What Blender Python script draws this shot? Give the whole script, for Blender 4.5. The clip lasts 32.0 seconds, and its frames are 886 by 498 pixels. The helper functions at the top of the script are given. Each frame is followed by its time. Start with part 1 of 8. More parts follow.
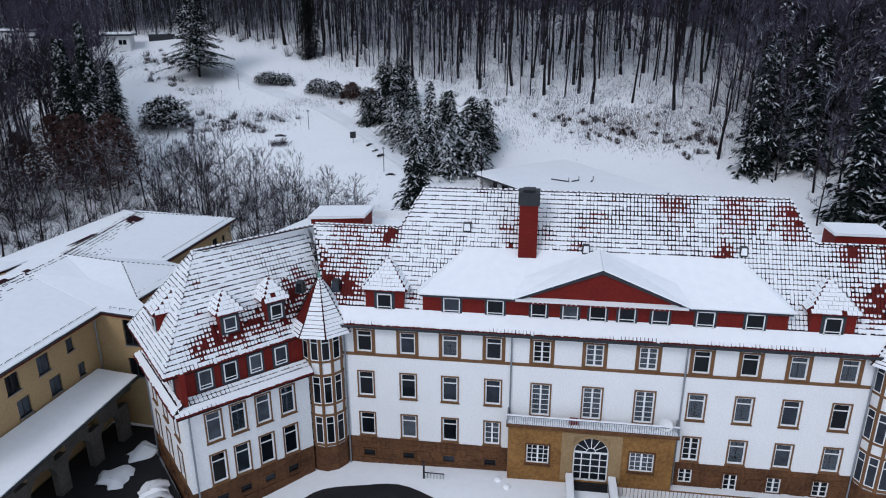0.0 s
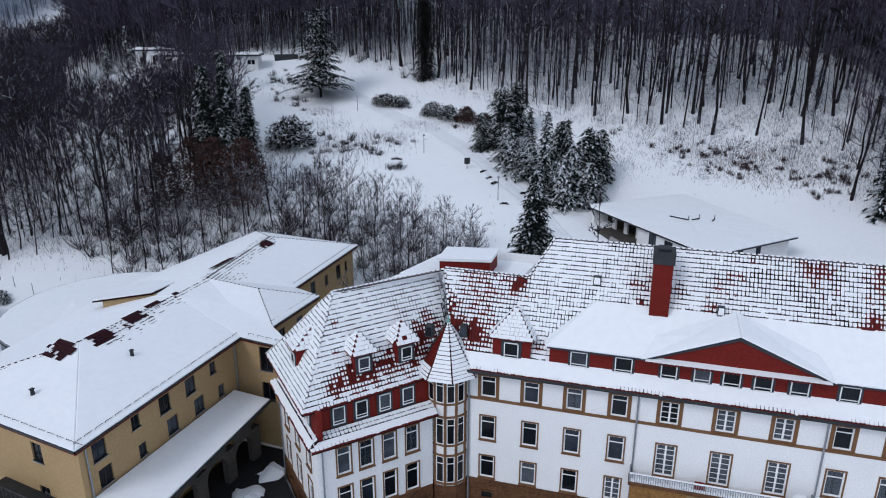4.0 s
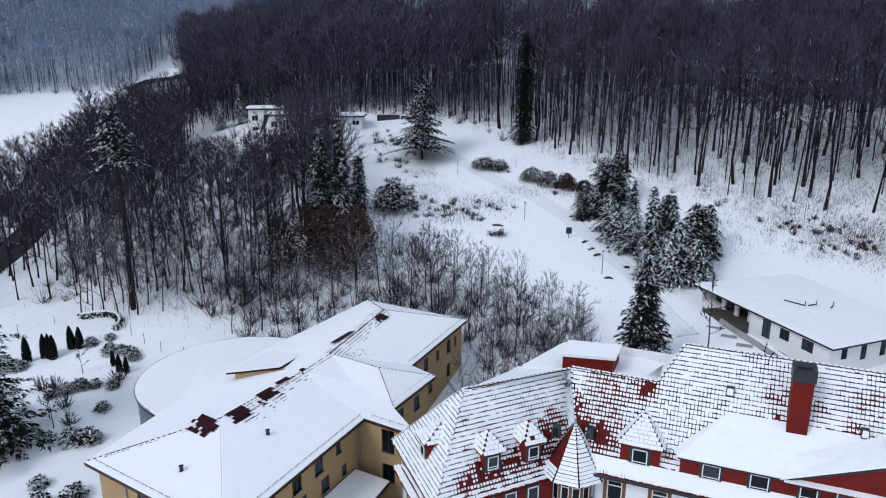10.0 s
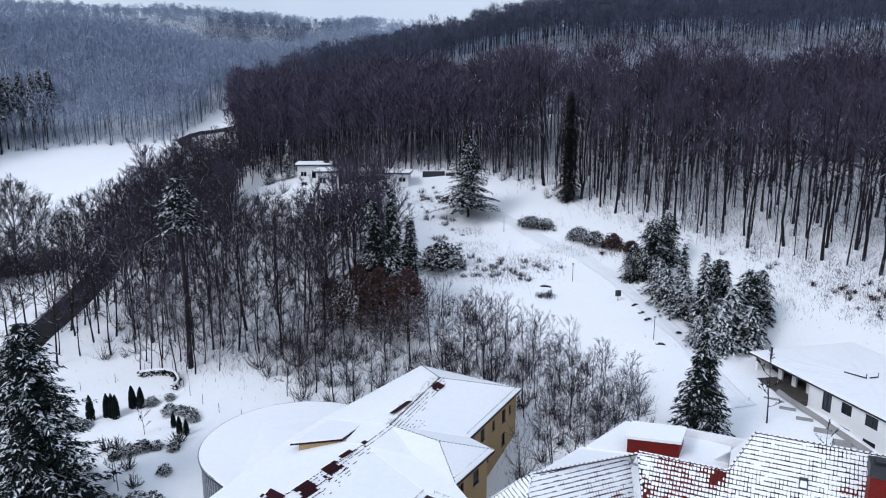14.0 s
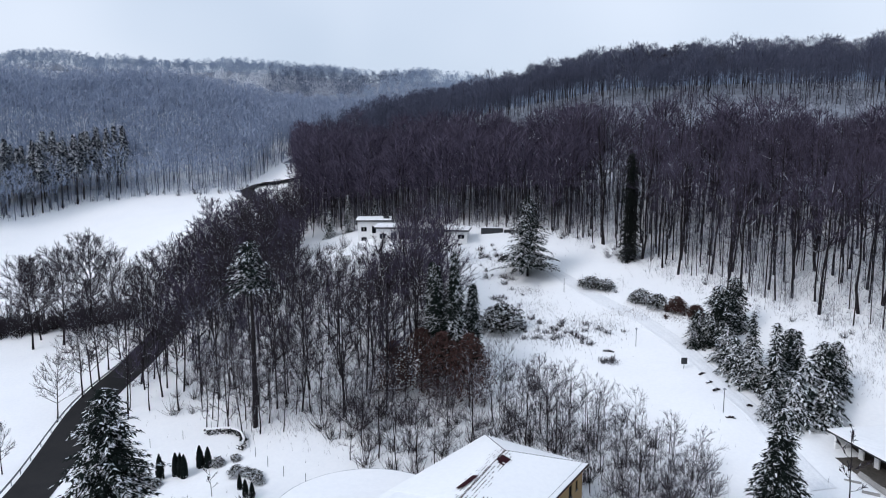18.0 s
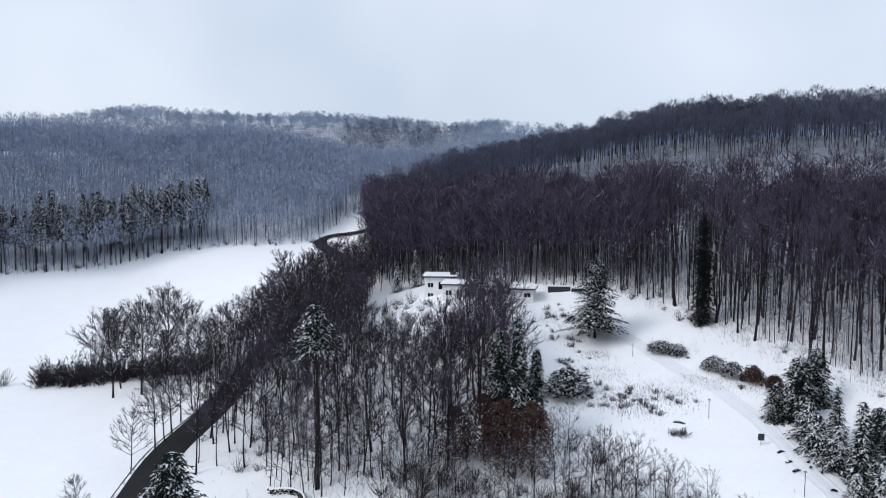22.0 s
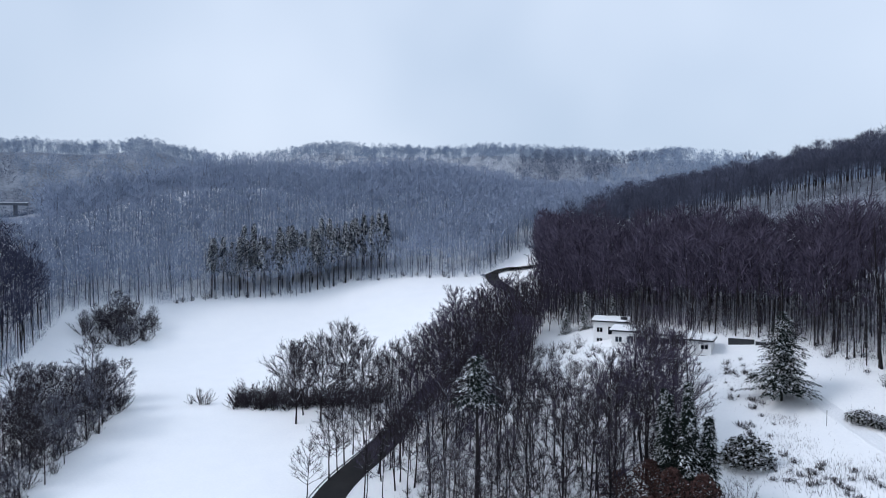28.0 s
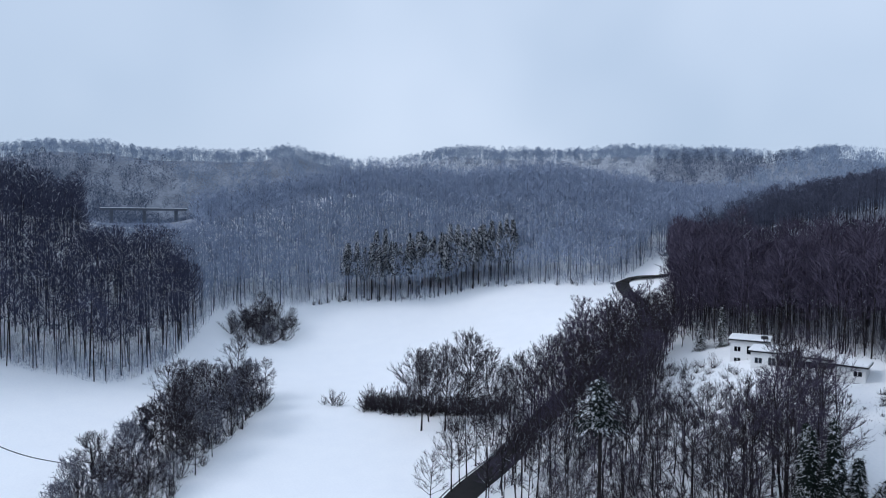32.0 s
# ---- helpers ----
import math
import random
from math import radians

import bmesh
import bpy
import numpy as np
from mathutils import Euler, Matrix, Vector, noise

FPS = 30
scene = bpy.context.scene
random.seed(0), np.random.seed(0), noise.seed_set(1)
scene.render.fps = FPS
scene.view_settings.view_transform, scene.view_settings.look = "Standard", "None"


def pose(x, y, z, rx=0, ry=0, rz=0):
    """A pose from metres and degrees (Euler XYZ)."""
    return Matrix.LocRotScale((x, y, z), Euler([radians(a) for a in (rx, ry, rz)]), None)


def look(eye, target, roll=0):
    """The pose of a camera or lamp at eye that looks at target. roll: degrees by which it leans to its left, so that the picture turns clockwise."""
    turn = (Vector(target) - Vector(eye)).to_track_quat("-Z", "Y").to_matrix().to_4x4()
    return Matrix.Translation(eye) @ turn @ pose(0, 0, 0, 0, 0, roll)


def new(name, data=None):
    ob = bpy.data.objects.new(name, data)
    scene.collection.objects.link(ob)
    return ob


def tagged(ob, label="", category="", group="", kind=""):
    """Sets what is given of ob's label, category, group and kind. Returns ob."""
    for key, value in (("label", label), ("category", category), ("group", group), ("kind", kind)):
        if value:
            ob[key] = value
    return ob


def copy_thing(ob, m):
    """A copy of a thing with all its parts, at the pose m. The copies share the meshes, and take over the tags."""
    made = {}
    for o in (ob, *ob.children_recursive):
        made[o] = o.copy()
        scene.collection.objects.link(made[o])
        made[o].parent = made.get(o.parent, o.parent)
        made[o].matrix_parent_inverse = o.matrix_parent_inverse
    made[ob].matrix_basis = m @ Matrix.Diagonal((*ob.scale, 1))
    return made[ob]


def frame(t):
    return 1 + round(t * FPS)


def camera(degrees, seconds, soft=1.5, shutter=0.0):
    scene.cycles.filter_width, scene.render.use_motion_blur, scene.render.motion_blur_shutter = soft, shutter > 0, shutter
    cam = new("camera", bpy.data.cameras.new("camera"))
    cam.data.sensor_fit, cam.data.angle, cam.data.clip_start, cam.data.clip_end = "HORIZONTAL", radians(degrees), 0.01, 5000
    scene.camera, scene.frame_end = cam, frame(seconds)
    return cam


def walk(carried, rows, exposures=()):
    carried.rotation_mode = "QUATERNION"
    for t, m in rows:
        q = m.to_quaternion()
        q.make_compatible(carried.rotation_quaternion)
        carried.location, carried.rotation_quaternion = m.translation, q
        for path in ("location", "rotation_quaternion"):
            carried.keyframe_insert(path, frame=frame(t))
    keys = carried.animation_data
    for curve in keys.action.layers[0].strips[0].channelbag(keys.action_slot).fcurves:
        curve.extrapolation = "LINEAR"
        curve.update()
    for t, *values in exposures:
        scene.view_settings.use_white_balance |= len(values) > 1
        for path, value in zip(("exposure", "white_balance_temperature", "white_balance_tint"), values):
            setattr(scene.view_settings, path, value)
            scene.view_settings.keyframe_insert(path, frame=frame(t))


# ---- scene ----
cam = camera(65.18, 32.0, soft=1.05)
PATH = [
    (0, pose(-7.89, -41.46, 31.23, 70.663, 0.192, 8.205)),
    (1, pose(-8.46, -41.50, 31.99, 70.793, 0.193, 10.250)),
    (2, pose(-9.13, -41.53, 32.78, 70.892, 0.061, 12.351)),
    (3, pose(-9.81, -41.67, 33.44, 71.126, 0.057, 14.355)),
    (3.5, pose(-10.14, -41.76, 33.79, 71.235, -0.004, 15.400)),
    (5.5, pose(-11.36, -42.14, 35.28, 71.737, 0.034, 18.316)),
    (6, pose(-11.67, -42.22, 35.64, 72.020, -0.047, 18.881)),
    (7, pose(-12.31, -42.47, 36.40, 72.640, -0.038, 19.904)),
    (8, pose(-12.94, -42.71, 37.12, 73.274, -0.117, 20.913)),
    (9, pose(-13.53, -42.99, 37.84, 73.922, -0.190, 21.929)),
    (10, pose(-14.15, -43.35, 38.59, 74.612, -0.191, 22.830)),
    (11, pose(-14.65, -43.75, 39.37, 75.459, -0.129, 23.537)),
    (12, pose(-15.26, -44.17, 40.22, 76.317, -0.129, 24.136)),
    (13, pose(-15.79, -44.61, 41.05, 77.203, -0.081, 24.679)),
    (14, pose(-16.26, -44.97, 41.90, 78.082, 0.011, 25.593)),
    (14.5, pose(-16.47, -45.13, 42.29, 78.511, 0.042, 26.104)),
    (16.5, pose(-17.70, -45.80, 43.79, 80.317, 0.007, 28.138)),
    (17, pose(-17.87, -45.93, 44.18, 80.797, 0.034, 28.657)),
    (18, pose(-17.87, -46.01, 44.99, 81.720, 0.042, 29.788)),
    (19, pose(-17.80, -45.88, 45.80, 82.619, -0.016, 30.983)),
    (20, pose(-17.61, -45.71, 46.51, 83.580, -0.012, 32.400)),
    (21, pose(-17.47, -45.53, 47.12, 84.541, -0.014, 33.984)),
    (22, pose(-17.20, -45.30, 47.77, 85.512, -0.045, 35.616)),
    (23, pose(-16.95, -45.09, 48.52, 86.468, -0.026, 37.286)),
    (24, pose(-16.74, -44.86, 49.22, 87.411, -0.032, 39.409)),
    (25, pose(-16.54, -44.61, 49.83, 87.616, -0.109, 42.260)),
    (25.5, pose(-16.44, -44.51, 50.12, 87.624, -0.185, 43.753)),
    (27.5, pose(-16.05, -44.11, 51.56, 87.601, -0.235, 48.856)),
    (28, pose(-15.99, -43.97, 51.95, 87.570, -0.268, 50.061)),
    (29, pose(-15.90, -43.65, 52.68, 87.527, -0.232, 52.646)),
    (30, pose(-15.79, -43.41, 53.33, 87.518, -0.126, 55.472)),
    (31, pose(-15.51, -43.22, 54.09, 87.537, -0.265, 58.154)),
    (32, pose(-15.29, -43.02, 54.89, 87.510, -0.342, 60.786)),
]
walk(cam, PATH, exposures=[(0, -0.08, 5820, 14), (8, 0.05, 5850, 14), (13, 0.32, 5840, 14), (19, 0.42, 6130, 14), (23, 0.42, 6180, 14), (27.5, 0.36, 5900, 13), (32, 0.22, 5690, 12)])

# ---- daylight: overcast winter sky ----
world = bpy.data.worlds.new("overcast_sky")
scene.world = world
world.use_nodes = True
wn = world.node_tree.nodes
wl = world.node_tree.links
wn.clear()
w_out = wn.new("ShaderNodeOutputWorld")
w_bg = wn.new("ShaderNodeBackground")
w_sky = wn.new("ShaderNodeTexSky")
w_sky.sky_type = 'NISHITA'
w_sky.sun_disc = False
w_sky.sun_elevation = radians(32)
w_sky.sun_rotation = radians(200)
w_sky.dust_density = 4.0
w_mix = wn.new("ShaderNodeMix")
w_mix.data_type = 'RGBA'
w_mix.inputs[0].default_value = 0.9
w_noise = wn.new("ShaderNodeTexNoise")
w_noise.inputs["Scale"].default_value = 1.6
w_noise.inputs["Detail"].default_value = 3.0
w_ramp = wn.new("ShaderNodeValToRGB")
w_ramp.color_ramp.elements[0].position = 0.35
w_ramp.color_ramp.elements[0].color = (4.5, 5.25, 5.95, 1)
w_ramp.color_ramp.elements[1].position = 0.7
w_ramp.color_ramp.elements[1].color = (6.7, 7.2, 7.6, 1)
wl.new(w_noise.outputs["Fac"], w_ramp.inputs[0])
wl.new(w_sky.outputs[0], w_mix.inputs["A"])
wl.new(w_ramp.outputs[0], w_mix.inputs["B"])
wl.new(w_mix.outputs["Result"], w_bg.inputs[0])
w_bg.inputs[1].default_value = 0.1
wl.new(w_bg.outputs[0], w_out.inputs[0])

sun_data = bpy.data.lights.new("sun", 'SUN')
sun_data.energy = 1.0
sun_data.angle = radians(20)
sun_data.color = (1.0, 0.96, 0.9)
sun = new("sun", sun_data)
sun.matrix_world = look((0, 0, 300), (60, 110, 190))

# ---- materials ----


def mat(name, build):
    m = bpy.data.materials.new(name)
    m.use_nodes = True
    nt = m.node_tree
    b = nt.nodes["Principled BSDF"]
    build(nt, b)
    return m


def nnode(nt, kind, **inputs):
    n = nt.nodes.new(kind)
    for k, v in inputs.items():
        n.inputs[k.replace("_", " ")].default_value = v
    return n


def ramp(nt, src, stops):
    r = nt.nodes.new("ShaderNodeValToRGB")
    e = r.color_ramp.elements
    while len(e) < len(stops):
        e.new(0.5)
    for el, (p, c) in zip(e, stops):
        el.position, el.color = p, (*c, 1)
    nt.links.new(src, r.inputs[0])
    return r.outputs[0]


def coords(nt):
    g = nt.nodes.new("ShaderNodeNewGeometry")
    return g


def bump(nt, b, src, strength, dist):
    n = nnode(nt, "ShaderNodeBump", Strength=strength, Distance=dist)
    nt.links.new(src, n.inputs["Height"])
    nt.links.new(n.outputs[0], b.inputs["Normal"])


def mixc(nt, fac, a, b_):
    m = nt.nodes.new("ShaderNodeMix")
    m.data_type = 'RGBA'
    if isinstance(fac, float):
        m.inputs[0].default_value = fac
    else:
        nt.links.new(fac, m.inputs[0])
    for key, v in (("A", a), ("B", b_)):
        if isinstance(v, tuple):
            m.inputs[key].default_value = (*v, 1)
        else:
            nt.links.new(v, m.inputs[key])
    return m.outputs["Result"]


def noise_tex(nt, scale, detail=4.0, rough=0.55):
    g = coords(nt)
    n = nnode(nt, "ShaderNodeTexNoise", Scale=scale, Detail=detail, Roughness=rough)
    nt.links.new(g.outputs["Position"], n.inputs["Vector"])
    return n.outputs["Fac"]


def two_scale(name, c1, c2, big, small, rough=0.8, bump_d=0.02, metal=0.0, deep=0.82):
    """A plain surface with variation at two scales and fine relief."""
    def build(nt, b):
        n1, n2 = noise_tex(nt, big), noise_tex(nt, small, 6.0)
        col = ramp(nt, n1, [(0.3, c1), (0.7, c2)])
        lo = tuple(x * deep for x in c1)
        col2 = ramp(nt, n2, [(0.35, lo), (0.65, c2)])
        nt.links.new(mixc(nt, 0.45, col, col2), b.inputs["Base Color"])
        b.inputs["Roughness"].default_value = rough
        b.inputs["Specular IOR Level"].default_value = 0.18 if rough > 0.4 else 0.5
        b.inputs["Metallic"].default_value = metal
        bump(nt, b, n2, 0.4, bump_d)
    return mat(name, build)


snow = two_scale("snow", (0.875, 0.89, 0.92), (0.92, 0.93, 0.945), 0.15, 2.0, 0.7, 0.03, deep=0.965)
plaster = two_scale("white_plaster", (0.78, 0.79, 0.80), (0.86, 0.86, 0.86), 0.4, 9.0, 0.85, 0.006)
ochre = two_scale("ochre_plaster", (0.36, 0.25, 0.125), (0.45, 0.315, 0.165), 0.3, 8.0, 0.85, 0.006)
red_tile = two_scale("red_tile", (0.065, 0.007, 0.006), (0.145, 0.013, 0.010), 0.6, 6.0, 0.7, 0.01)
maroon_tile = two_scale("maroon_tile", (0.016, 0.003, 0.006), (0.038, 0.005, 0.010), 0.6, 6.0, 0.8, 0.01)
# dark ridge and hip tiles; also paints the shade between roof snow
dark_tile_and_gap_shade = two_scale("dark_tile_and_gap_shade", (0.014, 0.005, 0.006), (0.032, 0.009, 0.009), 0.6, 6.0, 0.8, 0.01)
sandstone = two_scale("sandstone", (0.055, 0.026, 0.015), (0.165, 0.078, 0.036), 0.7, 5.0, 0.9, 0.02)
pale_stone = two_scale("pale_stone", (0.24, 0.165, 0.085), (0.34, 0.235, 0.125), 0.8, 6.0, 0.9, 0.01)
tawny_stone = two_scale("tawny_stone", (0.13, 0.062, 0.022), (0.32, 0.17, 0.055), 0.6, 5.0, 0.9, 0.02)
weathered_stone = two_scale("weathered_stone", (0.05, 0.045, 0.04), (0.11, 0.1, 0.09), 0.6, 5.0, 0.9, 0.02)
bark = two_scale("bark", (0.012, 0.010, 0.012), (0.030, 0.025, 0.028), 0.5, 5.0, 0.9, 0.02)

white_paint = two_scale("white_paint", (0.8, 0.81, 0.82), (0.86, 0.86, 0.86), 2.0, 20.0, 0.45, 0.001)
grey_trim = two_scale("slate_grey_paint", (0.028, 0.034, 0.042), (0.05, 0.06, 0.072), 2.0, 12.0, 0.5, 0.002)
brown_trim = two_scale("brown_stone_trim", (0.14, 0.072, 0.035), (0.22, 0.12, 0.06), 1.5, 14.0, 0.8, 0.005)
curtain_cloth = two_scale("curtain_cloth", (0.3, 0.32, 0.36), (0.42, 0.44, 0.47), 2.0, 20.0, 0.9, 0.002)
red_cladding = two_scale("red_cladding", (0.12, 0.009, 0.006), (0.18, 0.014, 0.009), 0.8, 7.0, 0.65, 0.006)
dark_metal = two_scale("dark_metal", (0.03, 0.033, 0.037), (0.07, 0.073, 0.08), 1.0, 14.0, 0.5, 0.002, 0.6)
zinc = two_scale("zinc", (0.25, 0.27, 0.3), (0.35, 0.37, 0.4), 1.0, 10.0, 0.45, 0.003, 0.7)
asphalt = two_scale("asphalt", (0.014, 0.014, 0.016), (0.028, 0.027, 0.028), 0.4, 7.0, 0.75, 0.01)
concrete = two_scale("concrete", (0.26, 0.255, 0.25), (0.36, 0.35, 0.34), 0.5, 7.0, 0.9, 0.01)
needles = two_scale("needles", (0.004, 0.006, 0.006), (0.010, 0.013, 0.011), 0.6, 6.0, 0.8, 0.02)
brown_leaves = two_scale("brown_leaves", (0.05, 0.027, 0.026), (0.105, 0.058, 0.052), 0.6, 6.0, 0.85, 0.02)
lead_paint = two_scale("white_line", (0.6, 0.6, 0.6), (0.75, 0.75, 0.75), 1.0, 9.0, 0.8, 0.002)
green_copper = two_scale("green_copper", (0.15, 0.32, 0.26), (0.22, 0.42, 0.34), 2.0, 9.0, 0.6, 0.002)


def _glass(nt, b):
    b.inputs["Base Color"].default_value = (0.20, 0.24, 0.29, 1)
    b.inputs["Roughness"].default_value = 0.03
    b.inputs["IOR"].default_value = 1.5
    b.inputs["Transmission Weight"].default_value = 0.92


glass = mat("glass", _glass)


def _dark_pane(nt, b):
    info = nt.nodes.new("ShaderNodeObjectInfo")
    dark = (0.004, 0.005, 0.007)
    tone = ramp(nt, info.outputs["Random"], [(0.0, dark), (0.5, (0.012, 0.015, 0.02)), (0.62, (0.05, 0.062, 0.085)), (1.0, (0.15, 0.17, 0.2))])
    nt.links.new(mixc(nt, noise_tex(nt, 0.9), dark, tone), b.inputs["Base Color"])
    b.inputs["Roughness"].default_value = 0.05
    b.inputs["Specular IOR Level"].default_value = 0.18


dark_pane = mat("dark_window_glass", _dark_pane)


def _snowy(under1, under2, level, soft):
    """Wood or needles with snow lying on what faces up."""
    def build(nt, b):
        g = coords(nt)
        sep = nt.nodes.new("ShaderNodeSeparateXYZ")
        nt.links.new(g.outputs["Normal"], sep.inputs[0])
        n = noise_tex(nt, 1.3, 4.0)
        half = nt.nodes.new("ShaderNodeMath")
        half.operation = 'MULTIPLY'
        nt.links.new(sep.outputs["Z"], half.inputs[0])
        half.inputs[1].default_value = 0.5
        add = nt.nodes.new("ShaderNodeMath")
        add.operation = 'MULTIPLY_ADD'
        nt.links.new(n, add.inputs[0])
        add.inputs[1].default_value = 0.6
        nt.links.new(half.outputs[0], add.inputs[2])
        mask = ramp(nt, add.outputs[0], [(level, (0, 0, 0)), (min(1.0, level + soft), (1, 1, 1))])
        n2 = noise_tex(nt, 5.0, 5.0)
        wood = ramp(nt, n2, [(0.35, under1), (0.7, under2)])
        nt.links.new(mixc(nt, mask, wood, (0.8, 0.83, 0.88)), b.inputs["Base Color"])
        b.inputs["Roughness"].default_value = 0.85
        b.inputs["Specular IOR Level"].default_value = 0.08
        bump(nt, b, n2, 0.4, 0.02)
    return build


limb_snow = mat("limb_snow", _snowy((0.012, 0.010, 0.012), (0.03, 0.025, 0.028), 0.56, 0.05))
snowy_bark = mat("snowy_bark", _snowy((0.012, 0.010, 0.012), (0.03, 0.025, 0.028), 0.685, 0.06))


def _flecked(dark, light, level):
    """Needle sprays, some of them bearing snow: those that face up, in loose clusters."""
    def build(nt, b):
        g = coords(nt)
        sep = nt.nodes.new("ShaderNodeSeparateXYZ")
        nt.links.new(g.outputs["Normal"], sep.inputs[0])
        n = noise_tex(nt, 0.55, 3.0)
        total = None
        for src, k in ((g.outputs["Random Per Island"], 0.5), (sep.outputs["Z"], 0.3), (n, 0.55)):
            m = nt.nodes.new("ShaderNodeMath")
            m.operation = 'MULTIPLY_ADD'
            nt.links.new(src, m.inputs[0])
            m.inputs[1].default_value = k
            if total is None:
                m.inputs[2].default_value = 0.0
            else:
                nt.links.new(total, m.inputs[2])
            total = m.outputs[0]
        mask = ramp(nt, total, [(level, (0, 0, 0)), (min(1.0, level + 0.03), (1, 1, 1))])
        green = ramp(nt, noise_tex(nt, 4.0, 4.0), [(0.35, dark), (0.7, light)])
        nt.links.new(mixc(nt, mask, green, (0.78, 0.81, 0.86)), b.inputs["Base Color"])
        b.inputs["Roughness"].default_value = 0.85
        b.inputs["Specular IOR Level"].default_value = 0.08
    return build


snowy_needles = mat("snowy_needles", _flecked((0.006, 0.010, 0.010), (0.016, 0.022, 0.019), 0.94))
laden_needles = mat("laden_needles", _flecked((0.008, 0.013, 0.013), (0.022, 0.03, 0.028), 0.815))
# blue of the distant haze is mixed into the valley spruces' green
hazed_needles = mat("hazed_needles", _flecked((0.012, 0.018, 0.03), (0.03, 0.04, 0.058), 0.83))
mid_needles = mat("mid_needles", _flecked((0.007, 0.012, 0.012), (0.02, 0.027, 0.025), 0.91))
snowy_shrub = mat("snowy_shrub", _flecked((0.010, 0.013, 0.012), (0.028, 0.030, 0.026), 0.80))


def _twigs(dark, light, snow_share):
    def build(nt, b):
        g = coords(nt)
        stops = [(0.0, dark), (1.0 - snow_share, light)]
        if snow_share:
            stops.append((1.02 - snow_share, (0.55, 0.58, 0.64)))
        col = ramp(nt, g.outputs["Random Per Island"], stops)
        nt.links.new(col, b.inputs["Base Color"])
        b.inputs["Roughness"].default_value = 0.9
        b.inputs["Specular IOR Level"].default_value = 0.05
    return mat("twigs", build)


twigs = _twigs((0.02, 0.017, 0.022), (0.06, 0.052, 0.062), 0.06)
frosted_twigs = _twigs((0.56, 0.6, 0.67), (0.78, 0.8, 0.84), 0.2)
# far ridges: haze put into the twig colour, pale and blue
far_haze_twigs = _twigs((0.2, 0.255, 0.35), (0.3, 0.365, 0.475), 0.0)
rimed_twigs = _twigs((0.03, 0.03, 0.042), (0.15, 0.152, 0.195), 0.14)
# hill crest and valley end: distance haze is part of these colours
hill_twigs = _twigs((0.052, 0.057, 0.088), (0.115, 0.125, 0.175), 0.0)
valley_haze_twigs = _twigs((0.2, 0.245, 0.34), (0.36, 0.41, 0.52), 0.0)
valley_haze_bark = two_scale("valley_haze_bark", (0.05, 0.06, 0.085), (0.1, 0.115, 0.15), 0.5, 5.0, 0.9, 0.02)
dark_twigs = _twigs((0.036, 0.031, 0.05), (0.11, 0.095, 0.135), 0.0)
# stream wood and nearer ridge: dark tones, tinted blue for haze
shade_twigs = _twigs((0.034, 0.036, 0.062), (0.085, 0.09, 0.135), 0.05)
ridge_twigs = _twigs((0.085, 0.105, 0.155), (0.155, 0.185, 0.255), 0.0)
brush_twigs = _twigs((0.035, 0.030, 0.036), (0.13, 0.115, 0.13), 0.2)
# snow with brush and litter; canopy shade and haze are in its colour too
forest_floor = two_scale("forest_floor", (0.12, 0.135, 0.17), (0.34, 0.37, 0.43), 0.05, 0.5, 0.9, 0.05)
stream_water = two_scale("stream_water", (0.010, 0.013, 0.016), (0.03, 0.035, 0.04), 0.5, 5.0, 0.12, 0.01)
trodden_snow = two_scale("trodden_snow", (0.78, 0.80, 0.84), (0.86, 0.875, 0.9), 0.5, 4.0, 0.75, 0.05)

# ---- ground ----
COURT = [(-9, -10, -0.2), (20, -10, 0), (-35, -15, -1.8), (0, -50, -2), (40, 0, 0.5), (25, 40, 7), (-8, 40, 6.4),
         (-12, 14, 1.0), (15, 14, 1.0), (-60, 5, 0.8), (-60, -20, -1), (-95, 13, 1.5), (-94, 24, 3), (-86, 19, 3.6), (-14.5, 47.5, 7.1),
         (-72, 24, 4.2), (-90, 40, 8), (-48, 40, 7), (-70, 1, 0.6), (-74, 12, 2.0)]
SLOPE = [(-29, 50, 9.4), (-37, 60, 10.9), (-64, 82, 16.6), (-44, 90, 18.4), (-15, 80, 15.7), (4, 76, 14.6),
         (5, 65, 10.8), (40, 80, 18), (-120, 90, 20), (-150, 122, 21), (-88, 100, 23), (0, 112, 25), (-55, 130, 29),
         (0, 150, 34), (70, 130, 27), (-112, 165, 36), (-107, 262, 70), (0, 260, 65), (120, 200, 50)]
VALLEY = [(-112, 0, -0.5), (-155, 28, 1), (-200, 28, 0.5), (-190, -10, -0.5), (-310, 50, 7.5), (-245, 178, 25),
          (-220, 138, 20), (-200, -90, -2), (-120, -120, -3), (-290, 115, 13), (-165, 80, 9), (-250, -20, 2),
          (-345, -62, 41), (-344, -25, 33), (-341, 8, 25), (-330, -250, 60), (0, -300, 40), (250, -100, 30), (250, 200, 70)]
RIDGES = [(-434, 33, 56), (-427, 63, 63), (-418, 94, 70), (-400, 137, 70), (-383, 170, 65), (-362, 203, 68), (-341, 229, 66), (-380, 253, 66),
          (-199, 230, 50), (-170, 247, 58), (-470, 10, 42), (-500, 120, 52), (-470, 220, 56), (-430, 300, 58), (-290, 330, 52),
          (-676, -50, 108), (-674, -3, 109), (-666, 67, 106), (-648, 148, 111), (-618, 227, 100), (-586, 290, 114), (-544, 352, 111), (-493, 412, 113),
          (-434, 467, 108), (-400, 493, 100), (-360, 518, 106), (-640, -300, 100), (-440, -70, 60), (-415, -48, 56), (-575, -75, 77), (-575, -24, 65), (-570, 32, 46)]
